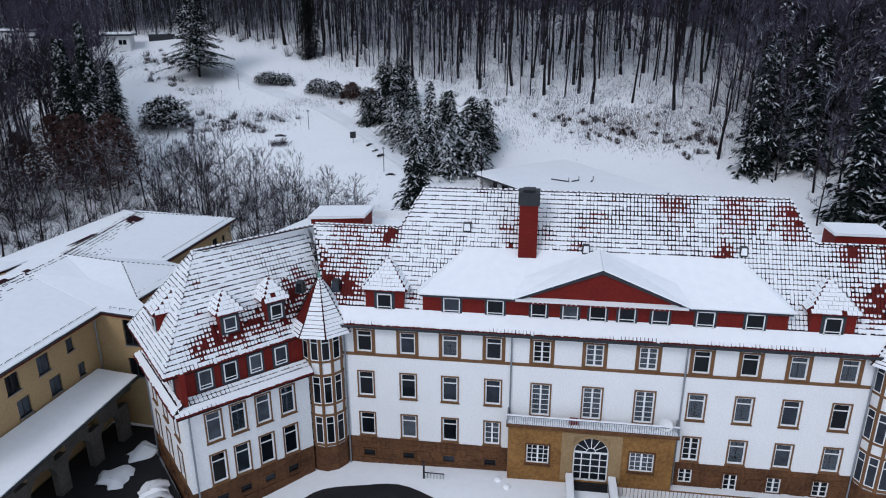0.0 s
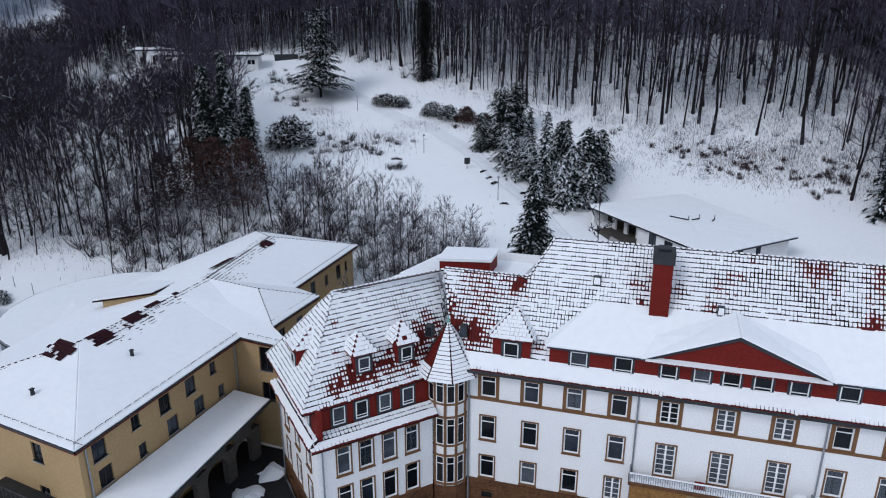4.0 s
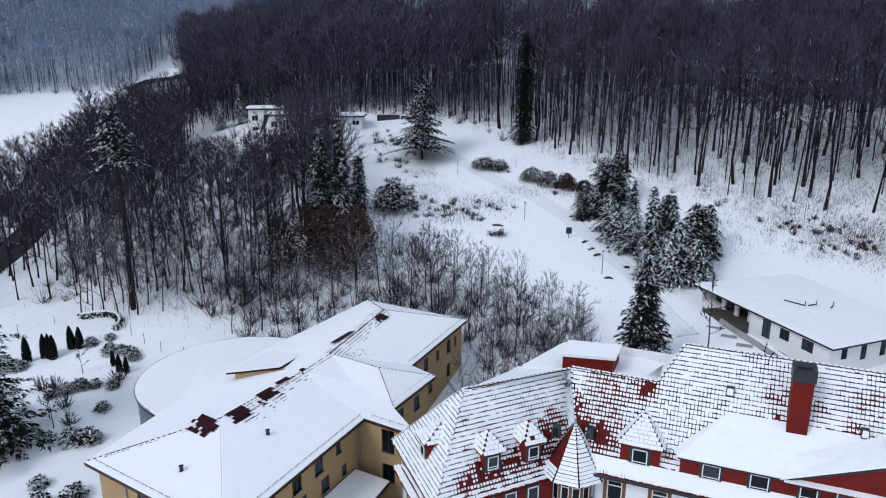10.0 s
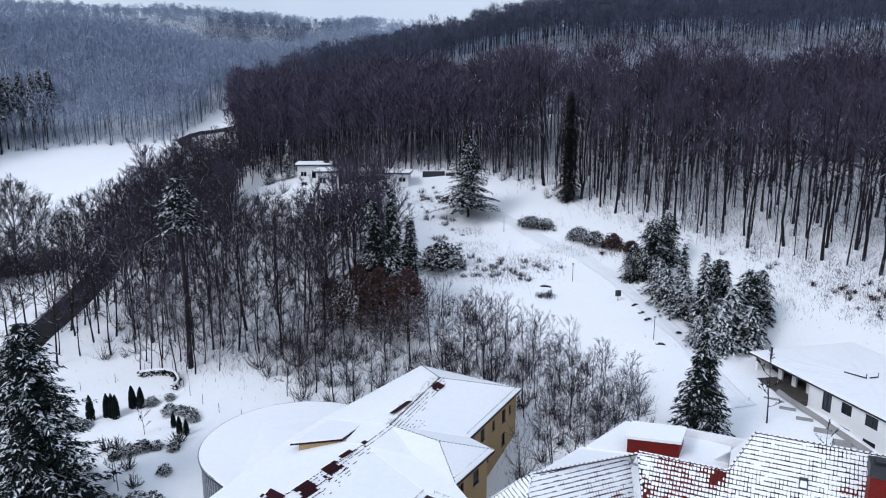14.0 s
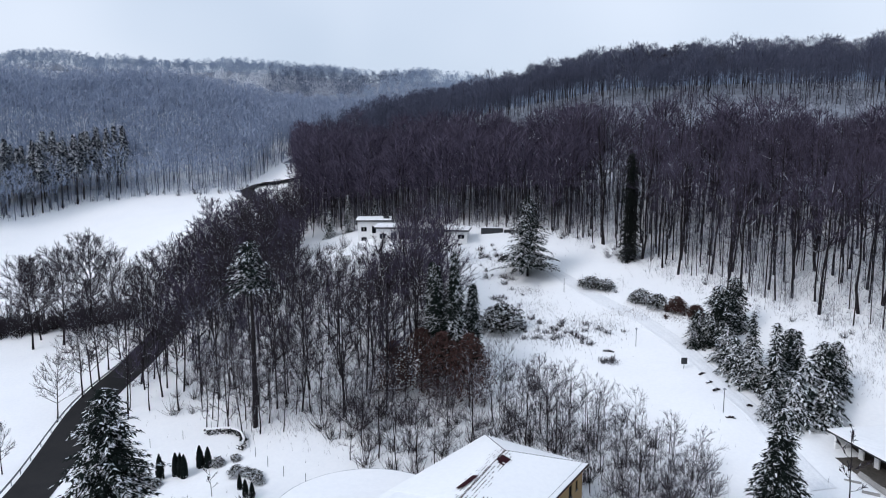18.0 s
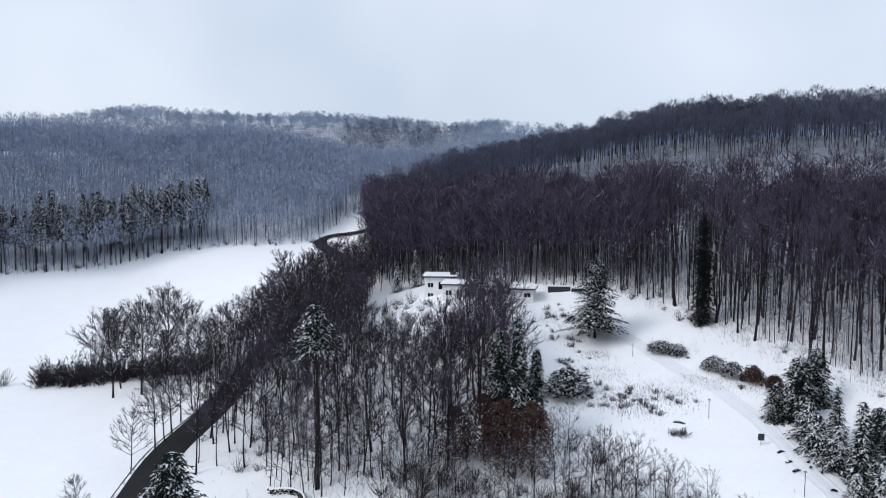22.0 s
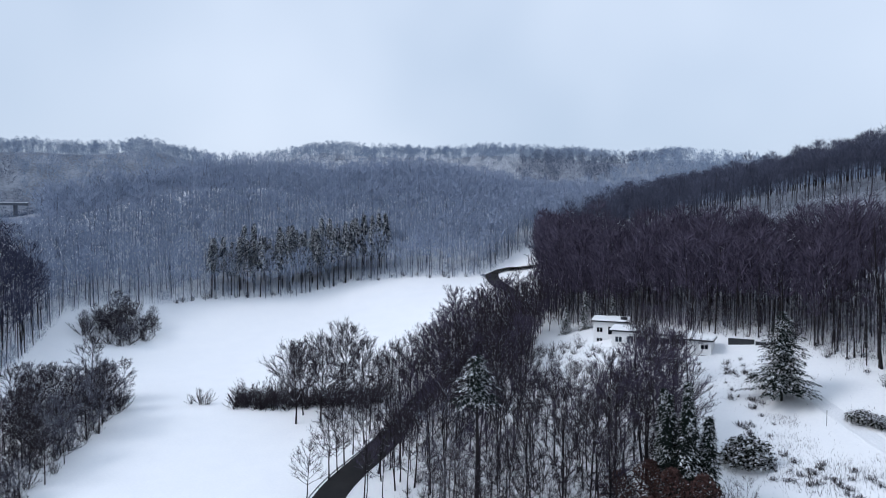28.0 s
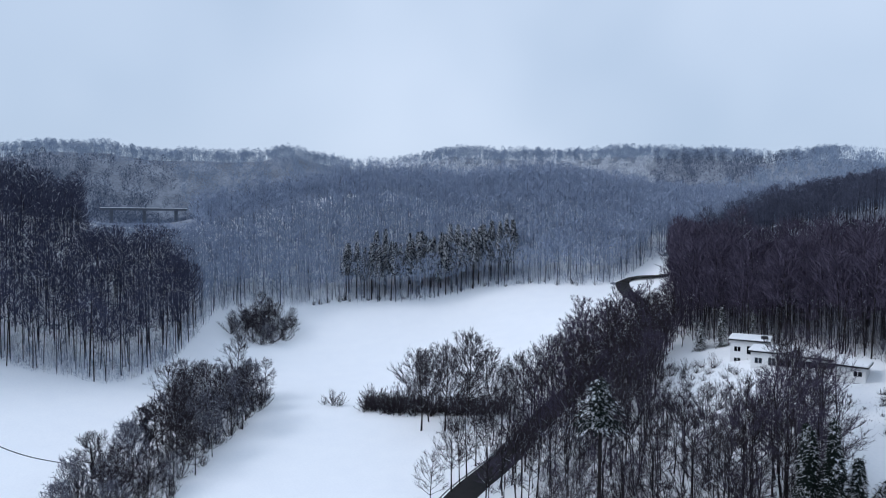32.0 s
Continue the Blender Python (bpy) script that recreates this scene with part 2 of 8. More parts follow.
BEYOND = [(-776, -51, 70), (-774, 4, 70), (-765, 83, 68), (-742, 175, 72), (-709, 268, 62), (-672, 340, 74), (-624, 413, 72), (-565, 482, 74), (-497, 544, 70), (-440, 586, 64)]
CTRL = np.array(COURT + SLOPE + VALLEY + RIDGES + BEYOND, float)


def _kernel(a, b):
    d2 = ((a[:, None, :2] - b[None, :, :2]) ** 2).sum(-1)
    return -np.sqrt(d2 + 12.0 ** 2)


_A = np.zeros((len(CTRL) + 1, len(CTRL) + 1))
_A[:-1, :-1] = _kernel(CTRL, CTRL)
_A[-1, :-1] = _A[:-1, -1] = 1
_W = np.linalg.solve(_A, np.append(CTRL[:, 2], 0))


def height(x, y):
    """Height of the ground."""
    p = np.atleast_2d(np.stack([np.asarray(x, float).ravel(), np.asarray(y, float).ravel()], -1))
    return (_kernel(p, CTRL) @ _W[:-1] + _W[-1]).reshape(np.shape(x))


def hz(x, y):
    return float(height(np.array([x]), np.array([y]))[0])


def mesh_object(name, verts, faces, material, parent=None):
    me = bpy.data.meshes.new(name)
    me.from_pydata(verts, [], faces)
    me.materials.append(material)
    ob = new(name, me)
    ob.parent = parent
    return ob


gx = np.concatenate([np.arange(-900, -330, 15.0), np.arange(-330, -110, 4.0), np.arange(-110, 30, 1.6), np.arange(30, 60, 4.0), np.arange(60, 700, 20.0)])
gy = np.concatenate([np.arange(-700, -60, 20.0), np.arange(-60, 32, 4.0), np.arange(32, 110, 1.6), np.arange(110, 180, 4.0), np.arange(180, 900, 15.0)])
GX, GY = np.meshgrid(gx, gy)
GZ = height(GX, GY)


def relief(x, y):
    """Small unevenness of the snow on the meadow and in the woods round it."""
    k = min(1.0, max(0.0, min(x + 112, 30 - x, y - 34, 112 - y) / 6))
    if k == 0:
        return 0.0
    return k * (0.14 * noise.noise(Vector((x * 0.22, y * 0.22, 1.0))) + 0.09 * noise.noise(Vector((x * 0.7, y * 0.7, 4.0))))


GZ += np.array([[relief(x, y) for x in gx] for y in gy])
gverts = np.stack([GX, GY, GZ], -1).reshape(-1, 3)
nx_, ny_ = len(gx), len(gy)
gfaces = [(j * nx_ + i, j * nx_ + i + 1, (j + 1) * nx_ + i + 1, (j + 1) * nx_ + i) for j in range(ny_ - 1) for i in range(nx_ - 1)]
ground = mesh_object("ground", gverts.tolist(), gfaces, snow)
tagged(ground, "snow-covered meadow and wooded valley slopes", "ground", kind="structure")
for poly in ground.data.polygons:
    poly.use_smooth = True


# ---- mesh helpers ----
class Mesh:
    """Collects faces of one part."""

    def __init__(self):
        self.v, self.f = [], []

    def poly(self, *pts):
        n = len(self.v)
        self.v.extend(tuple(p) for p in pts)
        self.f.append(tuple(range(n, n + len(pts))))

    def box(self, x0, y0, z0, x1, y1, z1, m=None, taper=0.0):
        n = len(self.v)
        t = taper
        p = [(x0, y0, z0), (x1, y0, z0), (x1, y1, z0), (x0, y1, z0),
             (x0 + t, y0 + t, z1), (x1 - t, y0 + t, z1), (x1 - t, y1 - t, z1), (x0 + t, y1 - t, z1)]
        if m is not None:
            p = [tuple(m @ Vector(q)) for q in p]
        self.v.extend(p)
        for q in ((0, 3, 2, 1), (4, 5, 6, 7), (0, 1, 5, 4), (1, 2, 6, 5), (2, 3, 7, 6), (3, 0, 4, 7)):
            self.f.append(tuple(n + i for i in q))

    def prism(self, pts, z0, z1):
        n, k = len(self.v), len(pts)
        self.v.extend((x, y, z0) for x, y in pts)
        self.v.extend((x, y, z1) for x, y in pts)
        self.f.append(tuple(range(n, n + k))[::-1])
        self.f.append(tuple(range(n + k, n + 2 * k)))
        for i in range(k):
            j = (i + 1) % k
            self.f.append((n + i, n + j, n + k + j, n + k + i))

    def slab(self, pts, thick):
        """A flat piece with thickness, from its upper outline."""
        n, k = len(self.v), len(pts)
        self.v.extend(tuple(p) for p in pts)
        self.v.extend((p[0], p[1], p[2] - thick) for p in pts)
        self.f.append(tuple(range(n, n + k)))
        self.f.append(tuple(range(n + k, n + 2 * k))[::-1])
        for i in range(k):
            j = (i + 1) % k
            self.f.append((n + j, n + i, n + k + i, n + k + j))

    def tube(self, pts, radii, sides=6):
        n = len(self.v)
        pts = [Vector(p) for p in pts]
        for i, p in enumerate(pts):
            d = (pts[min(i + 1, len(pts) - 1)] - pts[max(i - 1, 0)]).normalized()
            a = d.cross(Vector((0.31, 0.77, 0.11)))
            a.normalize()
            b = d.cross(a)
            for s in range(sides):
                w = 2 * math.pi * s / sides
                self.v.append(tuple(p + (a * math.cos(w) + b * math.sin(w)) * radii[i]))
        for i in range(len(pts) - 1):
            for s in range(sides):
                s2 = (s + 1) % sides
                self.f.append((n + i * sides + s, n + i * sides + s2, n + (i + 1) * sides + s2, n + (i + 1) * sides + s))

    def data(self, name, material, smooth=False):
        me = bpy.data.meshes.new(name)
        me.from_pydata(self.v, [], self.f)
        me.materials.append(material)
        if smooth:
            me.polygons.foreach_set("use_smooth", [True] * len(me.polygons))
        return me

    def part(self, name, material, parent=None, label="", smooth=False):
        ob = new(name, self.data(name, material, smooth))
        ob.parent = parent
        if label:
            ob["label"] = label
        return ob


def thing(name, label, category, group="", kind="", at=(0, 0, 0)):
    ob = new(name)
    ob.location = at
    return tagged(ob, label, category, group, kind)


def placed(name, data, m, parent=None, label=""):
    ob = new(name, data)
    ob.parent = parent
    ob.matrix_basis = m
    if label:
        ob["label"] = label
    return ob


def wall_frame(a, b, z=0.0):
    """Frame of a wall from a to b: x along it, y into the building, z up, with its outside on the right of the way."""
    u = Vector((b[0] - a[0], b[1] - a[1], 0)).normalized()
    n = Vector((-u.y, u.x, 0))
    m = Matrix.Identity(4)
    m.col[0], m.col[1], m.col[2] = (*u, 0), (*n, 0), (0, 0, 1, 0)
    m.col[3] = (a[0], a[1], z, 1)
    return m


def pierced_wall(name, m, length, z0, z1, holes, material, parent, thick=0.35, label=""):
    """A wall with thickness whose openings go right through it."""
    us = sorted({0.0, length, *(h[0] for h in holes), *(h[1] for h in holes)})
    zs = sorted({z0, z1, *(h[2] for h in holes), *(h[3] for h in holes)})
    us = [u for u in us if 0 <= u <= length]
    zs = [z for z in zs if z0 <= z <= z1]
    w = Mesh()

    def is_open(i, k):
        if not (0 <= i < len(us) - 1 and 0 <= k < len(zs) - 1):
            return None
        u, z = (us[i] + us[i + 1]) / 2, (zs[k] + zs[k + 1]) / 2
        return any(h[0] < u < h[1] and h[2] < z < h[3] for h in holes)

    def q(*pts):
        w.poly(*[m @ Vector(p) for p in pts])
    for i in range(len(us) - 1):
        for k in range(len(zs) - 1):
            if is_open(i, k):
                continue
            a, b, c, d = us[i], us[i + 1], zs[k], zs[k + 1]
            q((a, 0, c), (b, 0, c), (b, 0, d), (a, 0, d))
            q((b, thick, c), (a, thick, c), (a, thick, d), (b, thick, d))
            if is_open(i - 1, k) is not False:
                q((a, thick, c), (a, 0, c), (a, 0, d), (a, thick, d))
            if is_open(i + 1, k) is not False:
                q((b, 0, c), (b, thick, c), (b, thick, d), (b, 0, d))
            if is_open(i, k - 1) is not False:
                q((a, thick, c), (b, thick, c), (b, 0, c), (a, 0, c))
            if is_open(i, k + 1) is not False:
                q((a, 0, d), (b, 0, d), (b, thick, d), (a, thick, d))
    return w.part(name, material, parent, label)


WINDOW_MESHES = {}


def window_meshes(w, h, style, trim_mat):
    key = (round(w, 2), round(h, 2), style, trim_mat.name)
    if key in WINDOW_MESHES:
        return WINDOW_MESHES[key]
    t = 0.095
    s = Mesh()
    for b in ((0, 0, t, h), (w - t, 0, w, h), (t, h - t, w - t, h), (t, 0, w - t, t)):
        s.box(b[0], -0.05, b[1], b[2], 0.12, b[3])
    f = Mesh()
    g = 0.04 if style == "cellar" else 0.085
    a0, a1, b0, b1 = t, w - t, t, h - t
    for b in ((a0, b0, a0 + g, b1), (a1 - g, b0, a1, b1), (a0 + g, b1 - g, a1 - g, b1), (a0 + g, b0, a1 - g, b0 + g)):
        f.box(b[0], 0.06, b[1], b[2], 0.16, b[3])
    if style == "plain":
        zt = b0 + (b1 - b0) * 0.72
        f.box(a0 + g, 0.06, zt, a1 - g, 0.16, zt + 0.07)
    elif style == "grid":
        um = (a0 + a1) / 2
        f.box(um - 0.06, 0.06, b0 + g, um + 0.06, 0.16, b1 - g)
        rows = max(3, round((b1 - b0) / 0.42))
        for r in range(1, rows):
            z = b0 + (b1 - b0) * r / rows
            for c0, c1 in ((a0 + g, um - 0.06), (um + 0.06, a1 - g)):
                f.box(c0, 0.08, z - 0.02, c1, 0.13, z + 0.02)
        if w > 1.5:
            for c in (0.25, 0.75):
                uc = a0 + (a1 - a0) * c
                f.box(uc - 0.025, 0.075, b0 + g, uc + 0.025, 0.135, b1 - g)
    p = Mesh()
    p.box(a0 + g * 0.5, 0.10, b0 + g * 0.5, a1 - g * 0.5, 0.115, b1 - g * 0.5)
    c = Mesh()
    n = 14
    for half in (0, 1):
        c0 = a0 + (a1 - a0) * (0.0 if half == 0 else 0.56)
        c1 = c0 + (a1 - a0) * 0.44
        for i in range(n):
            u0, u1 = c0 + (c1 - c0) * i / n, c0 + (c1 - c0) * (i + 1) / n
            y0, y1 = 0.22 + 0.03 * (i % 2), 0.22 + 0.03 * ((i + 1) % 2)
            c.poly((u0, y0, b0), (u1, y1, b0), (u1, y1, b1), (u0, y0, b1))
    sill = Mesh()
    sill.box(-0.04, -0.12, -0.05, w + 0.04, 0.05, 0.0)
    WINDOW_MESHES[key] = (s.data("window", trim_mat), f.data("frame", dark_metal if style == "cellar" else white_paint), p.data("pane", glass), p.data("pane", dark_pane), c.data("curtain", curtain_cloth), sill.data("sill", trim_mat))
    return WINDOW_MESHES[key]


WRNG = random.Random(5)


def window_at(parent, m, u, z, w, h, style="plain", trim_mat=None, curtain=None):
    trim_mat = trim_mat or brown_trim
    s, f, p, dark_p, c, sill = window_meshes(w, h, style, trim_mat)
    win = placed("window", s, m @ Matrix.Translation((u, 0, z)), parent)
    drawn = curtain if curtain is not None else WRNG.random() < 0.4
    for nm, d in (("frame", f), ("pane", p if drawn else dark_p), ("sill", sill)):
        ob = placed(nm, d, Matrix.Identity(4), win)
        if nm == "pane":
            ob.visible_shadow = False
    if drawn:
        placed("curtain", c, Matrix.Identity(4), win, "pale curtains behind the glass")
    return win


def in_poly(u, v, pts):
    inside = False
    for (x0, y0), (x1, y1) in zip(pts, pts[1:] + pts[:1]):
        if (y0 > v) != (y1 > v) and u < (x1 - x0) * (v - y0) / (y1 - y0) + x0:
            inside = not inside
    return inside


def tiled_slope(parent, outline, cover, course=0.32, width=0.24, seed=1, under=True, name="roof_slope"):
    """A roof slope of separate clay tiles with snow lying on them. outline: 3D corners, the first two along the eave;
    cover(u, v, p): how much of the tile's snow lies there (0 to 1; over 1 a closed sheet)."""
    rng = random.Random(seed)
    o = Vector(outline[0])
    eu = (Vector(outline[1]) - o).normalized()
    nrm = eu.cross(Vector(outline[-1]) - o).normalized()
    if nrm.z < 0:
        nrm = -nrm
    ev = nrm.cross(eu).normalized()
    if ev.z < 0:
        ev = -ev
    pts = [((Vector(p) - o).dot(eu), (Vector(p) - o).dot(ev)) for p in outline]
    umin, umax = min(p[0] for p in pts), max(p[0] for p in pts)
    vmax = max(p[1] for p in pts)
    tiles, sn = Mesh(), Mesh()

    def at(u, v, h):
        return o + eu * u + ev * v + nrm * h

    rows = int(vmax / course)
    for r in range(rows + 1):
        v0 = r * course
        off = 0.0
        n = int((umax - umin) / width)
        for i in range(n + 1):
            u0 = umin + i * width + off
            uc, vc = u0 + width / 2, v0 + course / 2
            if not in_poly(uc, vc, pts):
                continue
            p = at(uc, vc, 0)
            k = cover(uc, vc, p)
            if r == 0 and k > 1:
                k = 0.96
            if k < 1.0:
                size = min(1.0, max(0.0, k + rng.uniform(-0.14, 0.14) * (0.6 if k > 0.88 else 1.0)))
                if size < 0.62 or r == 0:
                    g = 0.012
                    lift = 0.055 + rng.uniform(-0.008, 0.008)
                    a, b = at(u0 + g, v0 - 0.03, lift), at(u0 + width - g, v0 - 0.03, lift)
                    c, d = at(u0 + width - g, v0 + course, 0.02), at(u0 + g, v0 + course, 0.02)
                    e, f = at(u0 + g, v0 - 0.03, 0), at(u0 + width - g, v0 - 0.03, 0)
                    m1, m2 = at(uc, v0 - 0.03, lift + 0.025), at(uc, v0 + course, 0.04)
                    tiles.poly(a, m1, m2, d)
                    tiles.poly(m1, b, c, m2)
                    tiles.poly(e, f, b, m1, a)
                if size > 0.2:
                    lack = 1 - size
                    grid = noise.noise(p * 0.16 + Vector((7.3, 0, 0))) + 0.012 * p.x + rng.uniform(-0.3, 0.3)
                    gap = rng.uniform(0.008, 0.026) if grid > 0.08 else -0.004
                    s0 = gap + lack * width * 0.34 * rng.uniform(0.5, 1.4)
                    s1 = gap + lack * width * 0.34 * rng.uniform(0.5, 1.4)
                    t0 = course * rng.uniform(0.16, 0.31) + lack * course * 0.45
                    if size > 0.9 and rng.random() < 0.07:
                        t0 = 0.0
                    hh = rng.uniform(0.075, 0.1)
                    um = uc + rng.uniform(-0.03, 0.03)
                    qa, qm, qb = at(u0 + s0, v0 + t0 + 0.05, hh), at(um, v0 + t0, hh), at(u0 + width - s1, v0 + t0 + 0.04, hh)
                    qc, qd = at(u0 + width - s1, v0 + course + 0.03, hh - 0.01), at(u0 + s0, v0 + course + 0.03, hh - 0.01)
                    ba, bm_, bb = at(u0 + s0, v0 + t0 + 0.03, 0.05), at(um, v0 + t0 - 0.02, 0.05), at(u0 + width - s1, v0 + t0 + 0.02, 0.05)
                    sn.poly(qa, qm, qb, qc, qd)
                    sn.poly(ba, bm_, qm, qa)
                    sn.poly(bm_, bb, qb, qm)
                    sn.poly(qa, qd, at(u0 + s0, v0 + course, 0.03), ba)
                    sn.poly(qb, bb, at(u0 + width - s1, v0 + course, 0.03), qc)
            else:
                hh = 0.11
                sn.poly(at(u0, v0, hh), at(u0 + width, v0, hh), at(u0 + width, v0 + course, hh), at(u0, v0 + course, hh))
                sn.poly(at(u0, v0, 0.02), at(u0 + width, v0, 0.02), at(u0 + width, v0, hh), at(u0, v0, hh))
    # slab seen between the snow cells, its dark colour standing for shaded gaps
    base = Mesh()
    base.slab([tuple(at(u, v, -0.01)) for u, v in pts], 0.12)
    slope = base.part(name, dark_tile_and_gap_shade, parent)
    if tiles.v:
        tagged(tiles.part("tile", red_tile, slope, "rows of red clay tiles"), kind="stuff")
    if sn.v:
        tagged(sn.part("snow_cover", snow, slope, "snow lying on the tiles"), kind="stuff")
    return slope


def patchy(amount, scale=0.35, bare=()):
    """Snow cover with noise; bare: (point, radius) of places where the snow has slid off."""
    def cover(u, v, p):
        k = amount + 0.14 * noise.noise(p * scale) + 0.08 * noise.noise(p * 1.7)
        cut = 0.0
        for c, r, *amp in bare:
            d = (p - Vector(c)).length / r
            if d < 1.4:
                cut = max(cut, min(0.92, (0.95 * (1.2 - d) + 0.6 * noise.noise(p * 2.1)) * (amp[0] if amp else 1.0)))
        k -= cut
        return min(k, 0.999)
    return cover

# ---- the old clinic: symmetric white building with tiled mansard roofs ----
AX = -3.84  # axis of symmetry


def mx(p, mirror):
    return (2 * AX - p[0], *p[1:]) if mirror else tuple(p)


clinic = thing("clinic_building", "white plastered clinic with sandstone base and snowy red tiled roofs", "building")
FW = wall_frame((-21.3, 0), (13.62, 0))
FL = 34.92
COLS = [-20.0, -17.0, -14.09, -11.13]
COLS += [2 * AX - c - 1.24 for c in reversed(COLS)]
FRENCH = [-8.0, -4.58, -1.17]
holes = []
wins = []
for c in COLS:
    for z0, z1 in ((8.72, 10.5), (5.28, 7.34), (2.08, 4.05)):
        style = "grid" if (z1 < 5 and c in (COLS[3], COLS[4])) else "plain"
        wins.append((c + 21.3, z0, 1.24, z1 - z0, style))
for c in FRENCH:
    wins.append((c + 21.3, 8.72, 1.34, 1.78, "grid"))
    wins.append((c + 21.3, 4.72, 1.42, 2.56, "grid"))
for u, z, w, h, st in wins:
    holes.append((u + 0.1, u + w - 0.1, z + 0.1, z + h - 0.1))
pierced_wall("wall", FW, FL, 1.95, 10.95, holes, plaster, clinic, label="white plaster front wall")
for u, z, w, h, st in wins:
    window_at(clinic, FW, u, z, w, h, st)
trim = Mesh()
trim.box(0, -0.04, 8.5, FL, 0.0, 8.72, FW)
trim.box(0, -0.06, 10.62, FL, 0.0, 10.95, FW)
for u, z, w, h, st in wins:
    if z > 8:
        trim.box(u - 0.14, -0.035, 8.72, u, 0.0, 10.62, FW)
        trim.box(u + w, -0.035, 8.72, u + w + 0.14, 0.0, 10.62, FW)
trim.part("timber_trim", brown_trim, clinic, "brown timber framing bands")


def stone_base(m, length, z0, z1, holes_, parent, seed):
    """Sandstone plinth of separate blocks."""
    rng = random.Random(seed)
    pierced_wall("base_wall", m @ Matrix.Translation((0, 0.03, 0)), length, z0, z1, holes_, sandstone, parent, 0.4)
    b = Mesh()
    rows = max(1, round((z1 - z0) / 0.42))
    rh = (z1 - z0) / rows
    for r in range(rows):
        u = -rng.uniform(0, 0.5)
        while u < length:
            w = rng.uniform(0.6, 1.15)
            a, e = max(u, 0) + 0.008, min(u + w, length) - 0.008
            za, zb = z0 + r * rh + 0.008, z0 + (r + 1) * rh - 0.008
            if e - a > 0.06 and not any(h[0] < e and h[1] > a and h[2] < zb and h[3] > za for h in holes_):
                b.box(a, -rng.uniform(0.015, 0.045), za, e, 0.06, zb, m)
            u += w
    if b.v:
        tagged(b.part("stone_block", sandstone, parent, "sandstone blocks in courses"), kind="stuff")


base_holes = []
for c in (-19.74, -16.85, -13.95, -11.0):
    base_holes.append((c + 21.3, c + 22.1, 0.35, 0.88))
for c, w, h0, h1 in ((2.25, 0.9, 0.35, 1.45), (5.2, 0.9, -0.5, 1.3), (8.0, 0.9, 0.1, 1.3), (10.9, 1.0, 0.1, 1.3)):
    base_holes.append((c + 21.3, c + 21.3 + w, h0, h1))
stone_base(FW, FL, -1.6, 1.95, base_holes, clinic, 3)
for a, b_, c, d in base_holes:
    window_at(clinic, FW, a - 0.1, c - 0.1, b_ - a + 0.2, d - c + 0.2, "cellar" if d - c < 0.7 else "grid", sandstone, False)
# back and hidden walls
hull = Mesh()
hull.box(-21.2, 11.2, -1.5, 13.5, 11.5, 15.6)
hull.box(-21.3, 0.4, -1.5, -21.0, 11.2, 11.0)
hull.box(13.3, 0.4, -1.5, 13.6, 11.2, 11.0)
hull.part("back_wall", plaster, clinic)
floors = Mesh()
for z in (-0.4, 1.7, 4.6, 8.2, 10.9):
    floors.box(-21.0, 0.4, z, 13.3, 11.2, z + 0.15)
floors.part("floor_slab", weathered_stone, clinic)
part_w = Mesh()
for x in range(-20, 14, 3):
    part_w.box(x + 0.9, 0.5, -1, x + 1.05, 4.0, 10.8)
part_w.box(-21, 4.0, -1, 13.3, 4.15, 10.8)
part_w.part("inner_wall", weathered_stone, clinic)
for x in (-9.33, 1.87, -20.75, 13.1):
    dp = Mesh()
    dp.tube([(x, -0.12, -0.5), (x, -0.12, 10.6), (x, -0.4, 10.9)], [0.06, 0.06, 0.06], 6)
    dp.part("downpipe", zinc, clinic)

# roofs
SL = 1.49
EZ = 11.0
roof_bare = [((-20.5, 1.6, 14.2), 2.6, 0.5), ((-20.5, 2.6, 15.9), 2.4, 0.5), ((-18.2, 3.0, 16.3), 0.9), ((-20.7, 1.0, 13.0), 1.4), ((-22.3, 1.2, 13.3), 1.5), ((-16.0, 1.0, 12.6), 0.6), ((-9.75, 3.6, 18.2), 0.7), ((-9.75, 2.9, 17.2), 0.8), ((-9.75, 2.4, 16.2), 0.6),
             ((-7.6, 3.0, 17.0), 0.9, 0.6), ((-5.4, 3.0, 15.9), 0.55), ((3.6, 2.5, 15.6), 0.65), ((4.2, 2.9, 16.3), 0.6), ((5.0, 4.5, 18.6), 2.4, 0.45), ((1.0, 4.6, 18.8), 1.8, 0.45), ((8.2, 4.2, 18.0), 1.5, 0.75), ((7.6, 1.2, 13.2), 0.45),
             ((13.0, 1.5, 13.5), 1.6), ((11.8, 3.1, 16.4), 1.2, 0.65), ((14.0, 3.1, 16.4), 1.4, 0.65), ((-23.0, 1.8, 14.4), 1.2), ((-4.0, 4.0, 17.6), 3.5, 0.2), ((0.5, 3.6, 17.0), 3.5, 0.2)]
cov_main = patchy(0.95, 0.35, roof_bare)


def main_cover(u, v, p):
    if p.z < 12.02:
        return 1.1
    return cov_main(u, v, p)


front_slope = [(-21.6, -0.5, EZ), (13.92, -0.5, EZ), (15.8, 3.36, 16.75), (9.68, 3.36, 16.75), (8.22, 5.0, 19.2),
               (-15.9, 5.0, 19.2), (-17.37, 3.36, 16.75), (-23.5, 3.36, 16.75)]
tiled_slope(clinic, front_slope, main_cover, seed=11)
side = Mesh()
for mir in (False, True):
    side.slab([mx(p, mir) for p in ((-17.37, 3.36, 16.75), (-17.37, 6.7, 16.75), (-15.9, 5.0, 19.2))], 0.1)
side.slab([(-17.37, 6.7, 16.75), (9.68, 6.7, 16.75), (8.22, 5.0, 19.2), (-15.9, 5.0, 19.2)], 0.1)
